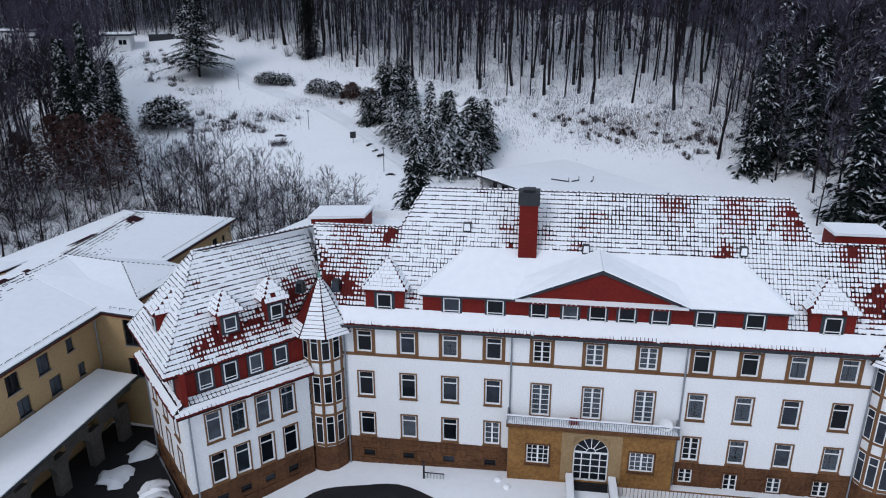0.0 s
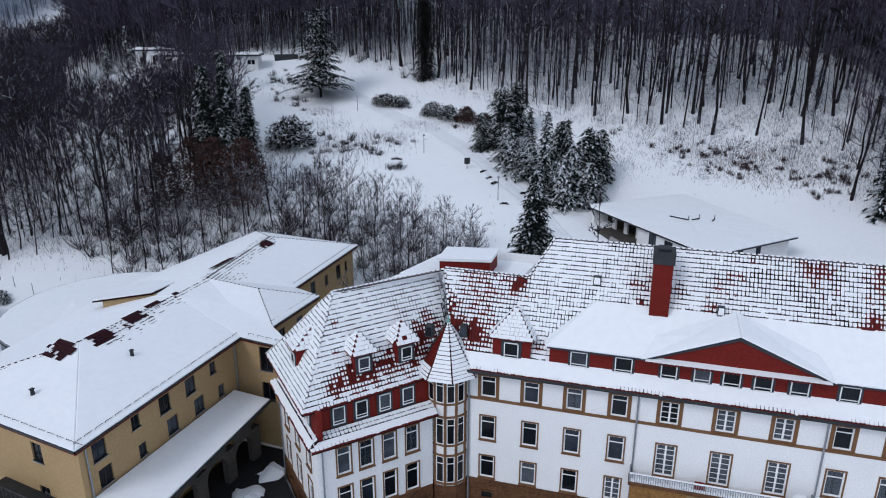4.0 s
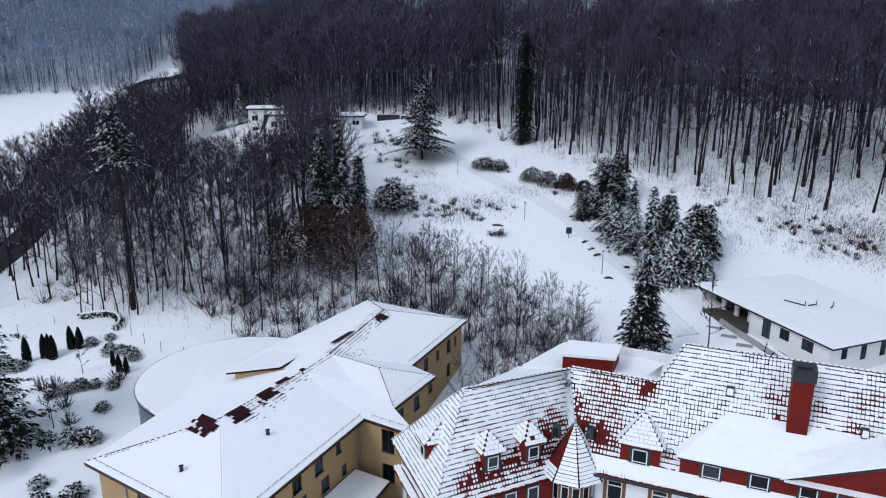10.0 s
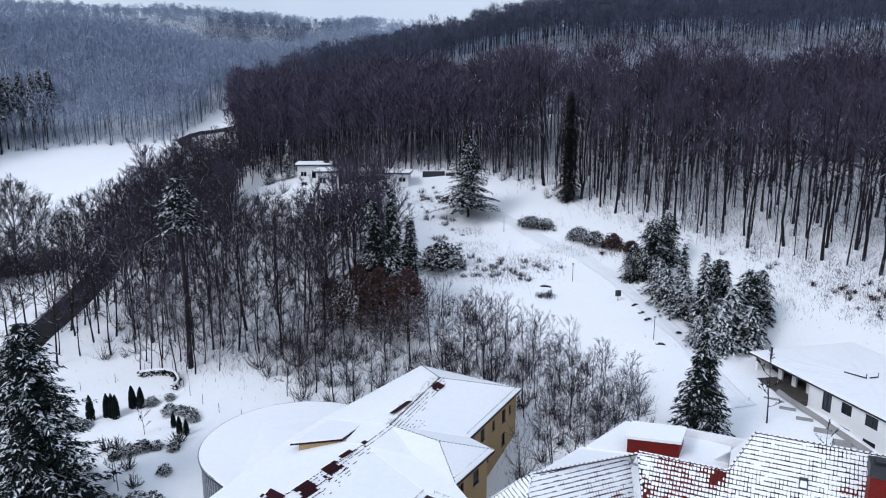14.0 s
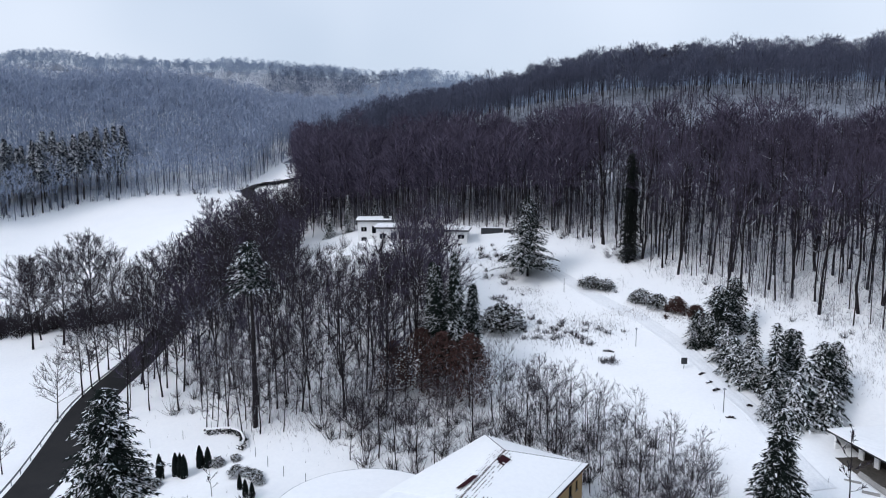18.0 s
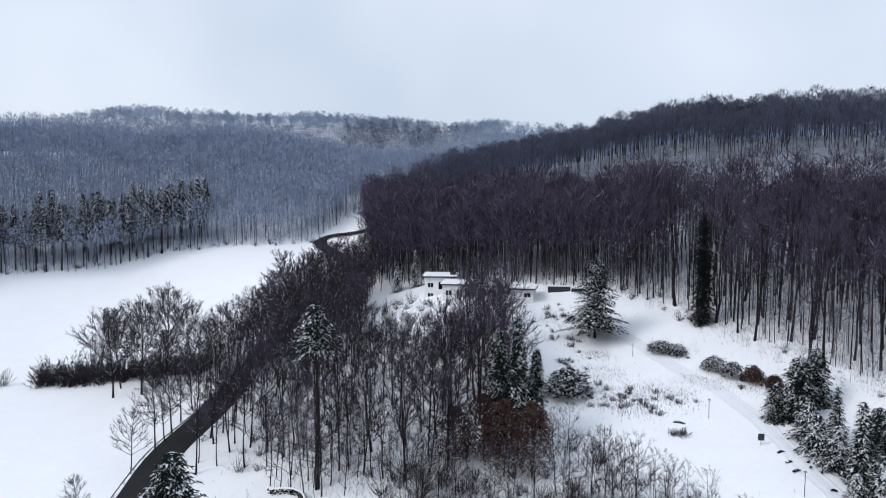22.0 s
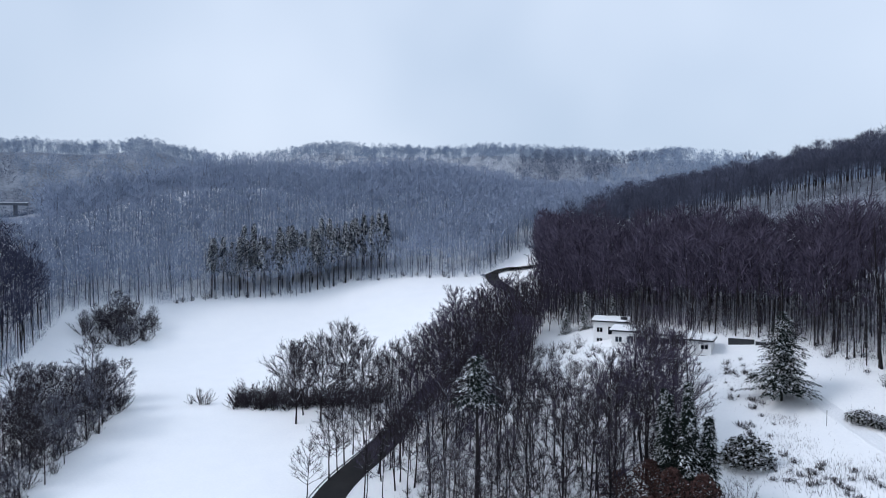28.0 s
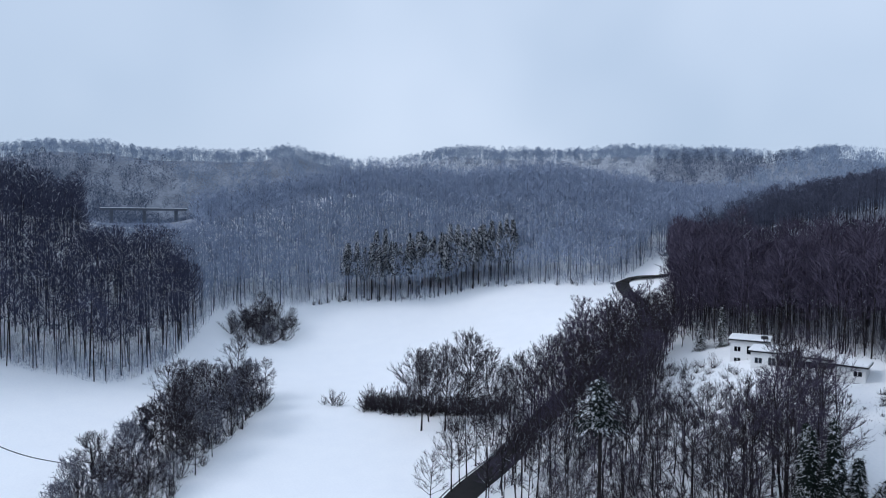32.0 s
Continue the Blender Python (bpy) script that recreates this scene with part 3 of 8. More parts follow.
side.slab([(-21.6, 11.5, 11.0), (13.9, 11.5, 11.0), (9.68, 6.7, 16.75), (-17.37, 6.7, 16.75)], 0.1)
side.part("back_slope", snow, clinic, "snow-covered back slopes")
for mir in (False, True):
    fr = Mesh()
    pts = [mx(p, mir) for p in ((-28, 6, 15.6), (-17.5, 3.3, 15.6), (-17.5, 11, 15.6), (-26, 12, 15.6))]
    fr.slab([(p[0], p[1], 15.0) for p in pts], 0.2)
    fr.part("flat_roof", snow, clinic, "snow-covered flat roof behind the ridge")
rc, rs_ = Mesh(), Mesh()


def ridge_caps(a, b, name="ridge_cap"):
    """Half-round ridge tiles with a little snow between them."""
    a, b = Vector(a), Vector(b)
    n = max(1, int((b - a).length / 0.36))
    for i in range(n):
        p, q = a.lerp(b, i / n), a.lerp(b, (i + 0.94) / n)
        rc.tube([p, q], [0.10, 0.085], 6)
        lift = Vector((0, 0, 0.05))
        rs_.tube([p + (q - p) * 0.12 + lift, p + (q - p) * 0.82 + lift], [0.085, 0.085], 6)


for mir in (False, True):
    ridge_caps(mx((-23.5, 3.36, 16.8), mir), mx((-17.37, 3.36, 16.8), mir))
    ridge_caps(mx((-17.37, 3.36, 16.8), mir), mx((-15.9, 5, 19.25), mir))
ridge_caps((-15.9, 5, 19.25), (8.22, 5, 19.25))
# roof box behind the ridge
rb = Mesh()
rb.prism([(-24.85, 6.4), (-21.05, 7.2), (-21.0, 9.8), (-24.9, 9.1)], 14.9, 16.2)
rbo = rb.part("roof_housing", red_cladding, clinic, "red clad lift housing on the flat roof")
rb = Mesh()
rb.prism([(-25.0, 6.25), (-20.9, 7.05), (-20.85, 9.95), (-25.05, 9.25)], 16.2, 16.42)
rb.part("roof_snow", snow, rbo)
rb = Mesh()
rb.box(12.2, 6.8, 14.9, 15.5, 9.0, 16.4)
rbo = rb.part("roof_housing", red_cladding, clinic)
rb = Mesh()
rb.box(12.0, 6.6, 16.4, 15.7, 9.2, 16.6)
rb.part("roof_snow", snow, rbo)
# chimney
ch = Mesh()
ch.box(-9.2, 2.15, 13.8, -7.98, 3.35, 19.3)
cho = ch.part("chimney", red_cladding, clinic, "tall red brick chimney with a sooty head")
ch = Mesh()
ch.box(-9.28, 2.07, 19.0, -7.9, 3.43, 19.85)
ch.box(-9.0, 2.35, 19.85, -8.2, 3.15, 20.0)
ch.part("chimney_head", dark_metal, cho)
chb = Mesh()
crng = random.Random(8)
for r in range(34):
    for k in range(5):
        u = -9.2 + k * 0.25 - (0.12 if r % 2 else 0)
        chb.box(max(u, -9.2) + 0.006, 2.15 - crng.uniform(0.008, 0.02), 13.9 + r * 0.15, min(u + 0.245, -7.98), 2.2, 13.9 + r * 0.15 + 0.135)
tagged(chb.part("brick", red_cladding, cho, "red bricks"), kind="stuff")
# small roof hatches and vents
for x, z, w in ((-13.0, 16.9, 0.55), (-6.05, 14.9, 0.5), (4.95, 16.15, 0.5), (-5.0, 15.9, 0.5)):
    y = (z - EZ) / SL - 0.5
    hb = Mesh()
    hb.box(x, y - 0.25, z - 0.25, x + w, y + 0.2, z + 0.4, None, 0.03)
    ho = hb.part("roof_hatch", dark_metal, clinic)
    hb = Mesh()
    hb.box(x + 0.06, y - 0.3, z - 0.1, x + w - 0.06, y - 0.1, z + 0.36, None, 0.03)
    hb.part("hatch_snow", snow, ho)
# snow-laden eave and gutter
gt = Mesh()
gt.tube([(-21.6, -0.66, 10.97), (13.9, -0.66, 10.97)], [0.11, 0.11], 6)
gt.part("gutter", dark_metal, clinic)


def dormer(parent, m, w, z0, z1, win_w, win_h, tip_in, tip_z, name="dormer", seed=1, overhang=0.25, depth=2.6):
    """A red clad dormer with a pyramid roof. m: frame of the wall below, moved to the dormer's middle and front."""
    d = Mesh()
    d.box(-w / 2, 0, z0, w / 2, depth, z1, m)
    do = d.part(name, red_cladding, parent, "red clad dormer with a snowy pyramid roof")
    fr = Mesh()
    fr.box(-win_w / 2 - 0.2, -0.04, z0 + 0.02, win_w / 2 + 0.2, 0.0, z0 + win_h + 0.28, m)
    fr.part("surround", grey_trim, do)
    f = Mesh()
    a, b, c, e = -win_w / 2, win_w / 2, z0 + 0.16, z0 + 0.16 + win_h
    for q in ((a, c, a + 0.07, e), (b - 0.07, c, b, e), (a, c, b, c + 0.07), (a, e - 0.07, b, e), (a, c + 0.2, b, c + 0.25)):
        f.box(q[0], -0.1, q[1], q[2], -0.04, q[3], m)
    f.part("frame", white_paint, do)
    g = Mesh()
    g.box(a + 0.03, -0.06, c + 0.03, b - 0.03, -0.045, e - 0.03, m)
    g.part("pane", dark_pane, do)
    r = Mesh()
    o = overhang
    c4 = [m @ Vector(p) for p in ((-w / 2 - o, -o, z1), (w / 2 + o, -o, z1), (w / 2 + o, depth, z1), (-w / 2 - o, depth, z1))]
    tip = m @ Vector((0, tip_in, tip_z))
    for i in range(4):
        r.poly(c4[i], c4[(i + 1) % 4], tip)
    r.poly(*c4[::-1])
    r.part("roof", red_tile, do)
    cv = patchy(1.02, 0.8)
    for k, (i, j) in enumerate(((0, 1), (1, 2), (3, 0))):
        tiled_skin(do, c4[i], c4[j], tip, cv, seed + k)
    return do


def tiled_skin(parent, a, b, tip, cover, seed):
    """Tiles and snow on one triangular face."""
    rng = random.Random(seed)
    a, b, tip = Vector(a), Vector(b), Vector(tip)
    eu = (b - a).normalized()
    nrm = eu.cross(tip - a).normalized()
    if nrm.z < 0:
        nrm = -nrm
    ev = nrm.cross(eu)
    if ev.z < 0:
        ev = -ev
    L, tu, tv = (b - a).length, (tip - a).dot(eu), (tip - a).dot(ev)
    t, s = Mesh(), Mesh()
    cs, wd = 0.3, 0.28
    for r in range(int(tv / cs)):
        v0 = r * cs
        k = (v0 + cs / 2) / tv
        lo, hi = tu * k, L + (tu - L) * k
        n = max(1, int((hi - lo) / wd))
        w = (hi - lo) / n
        for i in range(n):
            u0 = lo + i * w

            def at(u, v, h):
                return a + eu * u + ev * v + nrm * h
            t.poly(at(u0, v0 - 0.02, 0.05), at(u0 + w - 0.015, v0 - 0.02, 0.05), at(u0 + w - 0.015, v0 + cs, 0.015), at(u0, v0 + cs, 0.015))
            t.poly(at(u0, v0 - 0.02, 0.0), at(u0 + w - 0.015, v0 - 0.02, 0.0), at(u0 + w - 0.015, v0 - 0.02, 0.05), at(u0, v0 - 0.02, 0.05))
            if rng.random() < cover(u0, v0, at(u0, v0, 0)):
                g = rng.uniform(-0.002, 0.012)
                t0 = rng.uniform(0.03, 0.07)
                p = [at(u0 + g, v0 + t0, 0.10), at(u0 + w - g, v0 + t0, 0.10), at(u0 + w - g, v0 + cs + 0.02, 0.09), at(u0 + g, v0 + cs + 0.02, 0.09)]
                s.poly(*p)
                s.poly(at(u0 + g, v0 + t0 - 0.02, 0.05), at(u0 + w - g, v0 + t0 - 0.02, 0.05), p[1], p[0])
    if t.v:
        tagged(t.part("tile", red_tile, parent), kind="stuff")
    if s.v:
        tagged(s.part("snow_cover", snow, parent), kind="stuff")


# the long dormer with its pediment
BD0, BD1 = -15.31, 7.63
ld = Mesh()
ld.box(BD0, 0.12, 11.2, BD1, 3.0, 13.28)
ldo = ld.part("long_dormer", red_cladding, clinic, "long red dormer storey with a row of windows")
for x, w in ((-14.1, 1.1), (-11.17, 1.1), (-8.25, 1.0), (-6.2, 1.0), (-4.45, 1.05), (-2.6, 1.05), (-0.5, 1.05), (2.27, 1.1), (5.3, 1.1)):
    lower = 0.0 if -9 < x < 0 else 0.05
    fm = Matrix.Translation((AX + (x - AX) * 0.982, 0.12, 0.43))
    s = Mesh()
    s.box(-0.14, -0.05, 11.42, w + 0.14, 0.0, 12.82, fm)
    so = s.part("window", grey_trim, ldo)
    f = Mesh()
    for q in ((0, 11.6, 0.07, 12.7), (w - 0.07, 11.6, w, 12.7), (0, 11.6, w, 11.67), (0, 12.63, w, 12.7), (0, 11.83 - lower, w, 11.88 - lower)):
        f.box(q[0], -0.11, q[1], q[2], -0.05, q[3], fm)
    f.part("frame", white_paint, so)
    g = Mesh()
    g.box(0.03, -0.075, 11.63, w - 0.03, -0.055, 12.67, fm)
    g.part("pane", dark_pane, so)
fb = Mesh()
fb.box(BD0 - 0.15, -0.16, 13.21, BD1 + 0.15, 0.12, 13.38)
fb.part("fascia", grey_trim, ldo)


def sheet(name, pts, thick, parent, lumpy=0.03, step=0.5, material=None, label=""):
    """A closed sheet of snow over a flat roof face, a little uneven, with a rounded edge."""
    pts = [Vector(p) for p in pts]
    me = Mesh()
    c = sum(pts, Vector()) / len(pts)
    nrm = Vector((0, 0, 0))
    for i in range(len(pts)):
        nrm += (pts[i] - c).cross(pts[(i + 1) % len(pts)] - c)
    nrm.normalize()
    if nrm.z < 0:
        nrm, pts = -nrm, pts[::-1]
    rings = [(1.0, 0.0), (1.0, thick * 0.7), (0.985, thick)]
    L = max((p - c).length for p in pts)
    inner = max(2, int(L / step / 2))
    for k in range(1, inner + 1):
        rings.append((0.985 * (1 - k / inner), thick))
    edge = []
    for i in range(len(pts)):
        a, b = pts[i], pts[(i + 1) % len(pts)]
        n = max(1, int((b - a).length / step))
        edge += [a.lerp(b, k / n) for k in range(n)]
    E = len(edge)
    for s, h in rings:
        for p in edge:
            q = c + (p - c) * s
            me.v.append(tuple(q + nrm * (h + (lumpy * noise.noise(q * 0.8) if h >= thick else 0))))
    for r in range(len(rings) - 1):
        for i in range(E):
            j = (i + 1) % E
            me.f.append((r * E + i, r * E + j, (r + 1) * E + j, (r + 1) * E + i))
    return me.part(name, material or snow, parent, label)


sheet("dormer_snow", [(BD0 - 0.25, -0.25, 13.38), (BD1 + 0.25, -0.25, 13.38), (4.9, 2.75, 15.72), (-12.6, 2.75, 15.72)], 0.12, ldo, label="closed sheet of snow on the dormer roof")
for mir in (False, True):
    sheet("dormer_snow", [mx(p, mir) for p in ((BD0 - 0.25, -0.25, 13.38), (-12.6, 2.75, 15.72), (BD0 - 0.2, 1.15, 13.45))], 0.1, ldo)
pd = Mesh()
pd.poly((-9.2, -0.25, 13.5), (1.52, -0.25, 13.5), (AX, -0.25, 15.65))
pd.poly((1.52, 0.0, 13.5), (-9.2, 0.0, 13.5), (AX, 0.0, 15.65))
pdo = pd.part("pediment", red_cladding, clinic, "red triangular pediment edged with slate grey boards")
tr = Mesh()
for s in (-1, 1):
    e, t_ = Vector((AX + s * 5.45, -0.42, 13.45)), Vector((AX, -0.42, 15.72))
    d = Vector((0, 0, -0.26))
    back = Vector((0, 0.35, 0))
    tr.poly(e, t_, t_ + d, e + d * 0.55)
    tr.poly(e + d * 0.55, t_ + d, t_ + d + back, e + d * 0.55 + back)
tr.part("barge_board", grey_trim, pdo)
for s in (-1, 1):
    sheet("pediment_snow", [(AX + s * 5.55, -0.6, 13.5), (AX, -0.6, 15.78), (AX, 2.6, 16.0), (AX + s * 4.8, 1.0, 14.4)], 0.13, pdo)
sheet("ledge_snow", [(-9.2, -0.62, 13.4), (1.5, -0.62, 13.4), (1.5, -0.2, 13.54), (-9.2, -0.2, 13.54)], 0.07, pdo)
lt = Mesh()
for i in range(36):
    lt.box(-9.2 + i * 0.3, -0.68, 13.3, -9.2 + i * 0.3 + 0.2, -0.2, 13.41)
tagged(lt.part("ledge_tile", red_tile, pdo), kind="stuff")
for mir in (False, True):
    cx = -17.9 if not mir else 2 * AX + 17.9
    dormer(clinic, Matrix.Translation((cx, 0.12, 0)), 2.6, 11.85, 13.42, 1.0, 1.15, 1.7, 15.1, seed=21)

# entrance block with balcony
PY = -0.75
PM = wall_frame((-9.35, PY), (1.67, PY))
pw = [(1.18, 1.35, 1.72, 1.68, "grid"), (8.06, 1.35, 1.8, 1.68, "grid")]
ph = [(u + 0.1, u + w - 0.1, z + 0.1, z + h - 0.1) for u, z, w, h, st in pw] + [(4.44, 6.81, 0.3, 3.8), (1.5, 2.3, -0.35, 0.05)]
pierced_wall("entrance_wall", PM, 11.02, -1.6, 4.35, ph, tawny_stone, clinic, label="tawny sandstone entrance block")
for u, z, w, h, st in pw:
    window_at(clinic, PM, u, z, w, h, st, sandstone, False)
pb = Mesh()
prng = random.Random(4)
for r in range(10):
    u = -prng.uniform(0, 0.5)
    while u < 11.02:
        w = prng.uniform(0.7, 1.2)
        a, e, za, zb = max(u, 0) + 0.007, min(u + w, 11.02) - 0.007, 0.05 + r * 0.43, 0.05 + r * 0.43 + 0.416
        if e > a + 0.05 and not any(h[0] - 0.05 < e and h[1] + 0.05 > a and h[2] - 0.05 < zb and h[3] + 0.9 > za for h in ph):
            pb.box(a, -prng.uniform(0.006, 0.02), za, e, 0.05, zb, PM)
        u += w
tagged(pb.part("stone_block", tawny_stone, clinic), kind="stuff")
ps = Mesh()
for x in (-9.35, 1.42):
    ps.box(x, PY + 0.35, -1.6, x + 0.25, 0, 4.35)
ps.part("entrance_side", tawny_stone, clinic)
dr, fan = Mesh(), Mesh()
DM = PM @ Matrix.Translation((4.45, 0.15, 0.3))
for q in ((0, 0, 0.09, 2.25), (2.26, 0, 2.35, 2.25), (0.53, 0, 0.6, 2.2), (1.75, 0, 1.82, 2.2), (1.14, 0, 1.22, 2.2), (0, 2.2, 2.35, 2.3), (0, 0, 2.35, 0.12)):
    dr.box(q[0], -0.06, q[1], q[2], 0.04, q[3], DM)
for z in (0.65, 1.2, 1.72):
    dr.box(0.09, -0.04, z - 0.025, 2.26, 0.02, z + 0.025, DM)
for k in range(7):
    w = math.pi * k / 6
    c, s = math.cos(w), math.sin(w)
    p0, p1 = Vector((1.175 + 0.28 * c, 0, 2.3 + 0.28 * s)), Vector((1.175 + 1.12 * c, 0, 2.3 + 1.12 * s))
    fan.tube([DM @ p0, DM @ p1], [0.03, 0.03], 4)
fan.tube([DM @ Vector((1.175 + 1.13 * math.cos(math.pi * k / 16), 0, 2.3 + 1.13 * math.sin(math.pi * k / 16))) for k in range(17)], [0.05] * 17, 4)
fan.tube([DM @ Vector((1.175 + 0.3 * math.cos(math.pi * k / 8), 0, 2.3 + 0.3 * math.sin(math.pi * k / 8))) for k in range(9)], [0.03] * 9, 4)
door = dr.part("entrance_door", white_paint, clinic, "white arched double door with small panes")
tagged(fan.part("fanlight", white_paint, door), kind="stuff")
gl = Mesh()
gl.box(0.05, 0.0, 0.1, 2.3, 0.02, 2.25, DM)
gl.poly(*[DM @ Vector((1.175 + 1.1 * math.cos(math.pi * k / 14), 0.0, 2.3 + 1.1 * math.sin(math.pi * k / 14))) for k in range(15)])
gl.part("pane", dark_pane, door)
ar = Mesh()
av = [(4.45 + 1.175 + r * math.cos(math.pi * k / 14), 2.6 + r * math.sin(math.pi * k / 14)) for r in (1.18, 1.4) for k in range(15)]
for k in range(14):
    a, b, c, d = av[k], av[k + 1], av[k + 16], av[k + 15]
    ar.poly(*[PM @ Vector((p[0], -0.05, p[1])) for p in (a, b, c, d)])
    ar.poly(*[PM @ Vector(p) for p in ((a[0], 0.1, a[1]), (b[0], 0.1, b[1]), (b[0], -0.05, b[1]), (a[0], -0.05, a[1]))])
for k in range(14):
    a, b = av[k], av[k + 1]
    ar.poly(*[PM @ Vector(p) for p in ((a[0], 0.02, a[1]), (b[0], 0.02, b[1]), (b[0], 0.02, 3.82), (a[0], 0.02, 3.82))])
for u0, u1 in ((3.62, 4.44), (6.81, 7.63)):
    ar.box(u0, -0.03, 0.3, u1, 0.02, 4.1, PM)
ar.box(4.44, -0.03, 3.8, 6.81, 0.02, 4.1, PM)
ar.part("arch_stone", pale_stone, door, "pale stone arch surround")
bl = Mesh()
bl.box(-9.5, -1.05, 4.35, 1.82, 0.0, 4.6)
balcony = bl.part("balcony", sandstone, clinic, "balcony over the entrance with a snowy railing")
br = Mesh()
for i in range(76):
    x = -9.42 + i * 0.149
    br.box(x, -1.02, 4.6, x + 0.04, -0.98, 5.2)
br.box(-9.46, -1.04, 5.2, 1.78, -0.96, 5.26)
br.box(-9.46, -1.04, 4.6, -9.4, 0.0, 5.26)
br.box(1.72, -1.04, 4.6, 1.78, 0.0, 5.26)
br.part("railing", zinc, balcony)
bs = Mesh()
for i in range(74):
    x = -9.35 + i * 0.149
    bs.box(x + 0.03, -1.01, 4.62, x + 0.14, -0.99, 4.85 + 0.3 * abs(noise.noise(Vector((x * 1.3, 0, 0)))))
bs.box(-9.4, -0.95, 4.6, 1.7, -0.25, 4.75)
bs.box(-9.46, -1.05, 5.26, 1.78, -0.95, 5.32)
bs.part("railing_snow", snow, balcony)
dish = Mesh()
dm = Matrix.Translation((0.95, -0.75, 5.35)) @ Euler((radians(75), 0, radians(-15))).to_matrix().to_4x4()
for r in range(4):
    for k in range(14):
        def dp_(rr, kk):
            a = 2 * math.pi * kk / 14
            return dm @ Vector((0.11 * rr * math.cos(a), 0.11 * rr * math.sin(a), 0.02 * rr * rr))
        dish.poly(dp_(r, k), dp_(r + 1, k), dp_(r + 1, k + 1), dp_(r, k + 1))
dish.tube([dm @ Vector((0, 0, 0)), (0.95, -0.6, 4.7)], [0.03, 0.03], 6)
dishes = dish.part("satellite_dish", white_paint)
tagged(dishes, "white satellite dish on the entrance balcony", "antenna")
mb = Mesh()
mb.box(-5.3, -0.95, 4.75, -4.7, -0.45, 5.1)
mbo = mb.part("roof_hatch_box", red_cladding)
tagged(mbo, "small red box with snow on the balcony", "box")


# corner towers and wings, both sides
def tower(mirror):
    c = mx((-22.4, 0.3), mirror)
    t = Mesh()
    N = 12
    R = 1.5
    t.tube([(c[0], c[1], -1.5), (c[0], c[1], 1.6)], [R + 0.1, R + 0.06], N)
    to = t.part("tower", sandstone, clinic, "round corner tower with timber framed windows")
    w = Mesh()
    w.tube([(c[0], c[1], 1.6), (c[0], c[1], 10.5)], [R, R], N)
    w.part("tower_wall", plaster, to)
    fr, pn, wf = Mesh(), Mesh(), Mesh()
    face = math.pi / N
    Ri = R * math.cos(face)
    hw = R * math.sin(face)
    d = Vector((0, 0, 1))
    ref = d.cross(Vector((0.31, 0.77, 0.11))).normalized()
    a0 = math.atan2(ref.y, ref.x)
    for k in range(N):
        a = a0 + face + 2 * face * k
        m = Matrix.Translation((c[0], c[1], 0)) @ Matrix.Rotation(a + math.pi / 2, 4, 'Z') @ Matrix.Translation((0, -Ri, 0))
        if math.sin(a) > 0.55:
            continue
        fr.box(-hw - 0.07, -0.07, 1.6, -hw + 0.09, 0.02, 10.5, m)
        fr.box(hw - 0.09, -0.07, 1.6, hw + 0.07, 0.02, 10.5, m)
        for z in (1.7, 4.1, 4.95, 7.25, 8.3, 10.3):
            fr.box(-hw, -0.06, z, hw, 0.02, z + 0.16, m)
        for z0, z1 in ((1.9, 4.1), (5.12, 7.25), (8.47, 10.3)):
            pn.box(-hw + 0.1, -0.03, z0, hw - 0.1, 0.0, z1, m)
            zt = z0 + (z1 - z0) * 0.72
            for q in ((-hw + 0.09, z0, -hw + 0.16, z1), (hw - 0.16, z0, hw - 0.09, z1), (-hw + 0.16, z0, hw - 0.16, z0 + 0.07), (-hw + 0.16, z1 - 0.07, hw - 0.16, z1), (-hw + 0.16, zt, hw - 0.16, zt + 0.06)):
                wf.box(q[0], -0.05, q[1], q[2], -0.02, q[3], m)
    fr.part("timber_frame", brown_trim, to)
    tagged(pn.part("pane", dark_pane, to), kind="stuff")
    tagged(wf.part("window_frame", white_paint, to), kind="stuff")
    r = Mesh()
    prof = [(2.35, 10.45), (1.75, 11.25), (1.1, 12.3), (0.45, 13.35), (0.03, 14.0)]
    r.tube([(c[0], c[1], z) for q, z in prof], [q for q, z in prof], 8)
    ro = r.part("tower_roof", red_tile, to, "flared conical tile roof with snow")
    sn = Mesh()
    tl = Mesh()
    rng = random.Random(31)
    ref8 = a0
    for k in range(8):
        for j in range(len(prof) - 1):
            (r0, z0), (r1, z1) = prof[j], prof[j + 1]
            steps = 4
            for s in range(steps):
                f0, f1 = s / steps, (s + 1) / steps

                def pt(ff, ww, h):
                    rr, zz = r0 + (r1 - r0) * ff, z0 + (z1 - z0) * ff
                    aa = ref8 + 2 * math.pi * (k + ww) / 8
                    cc = rr * math.cos(math.pi / 8) / math.cos((ww - 0.5) * math.pi / 4)
                    return (c[0] + (cc + h) * math.cos(aa), c[1] + (cc + h) * math.sin(aa), zz + h * 0.6)
                side_a = ref8 + 2 * math.pi * (k + 0.5) / 8
                is_bare = math.cos(side_a - (-2.35 if not mirror else -0.8)) > 0.92 and j > 0
                if not is_bare or rng.random() < 0.15:
                    fm_ = f0 + (f1 - f0) * rng.uniform(0.78, 0.9)
                    sn.poly(pt(f0, 0.03, 0.09), pt(f0, 0.97, 0.09), pt(fm_, 0.97, 0.08), pt(fm_, 0.03, 0.08))
                    sn.poly(pt(f0, 0.07, 0.0), pt(f0, 0.93, 0.0), pt(f0, 0.93, 0.09), pt(f0, 0.07, 0.09))
                for e in (0.0,):
                    tl.tube([pt(f0, e, 0.09), pt(f0 + (f1 - f0) * 0.45, e, 0.085)], [0.055, 0.045], 5)
    tagged(sn.part("snow_cover", snow, ro), kind="stuff")
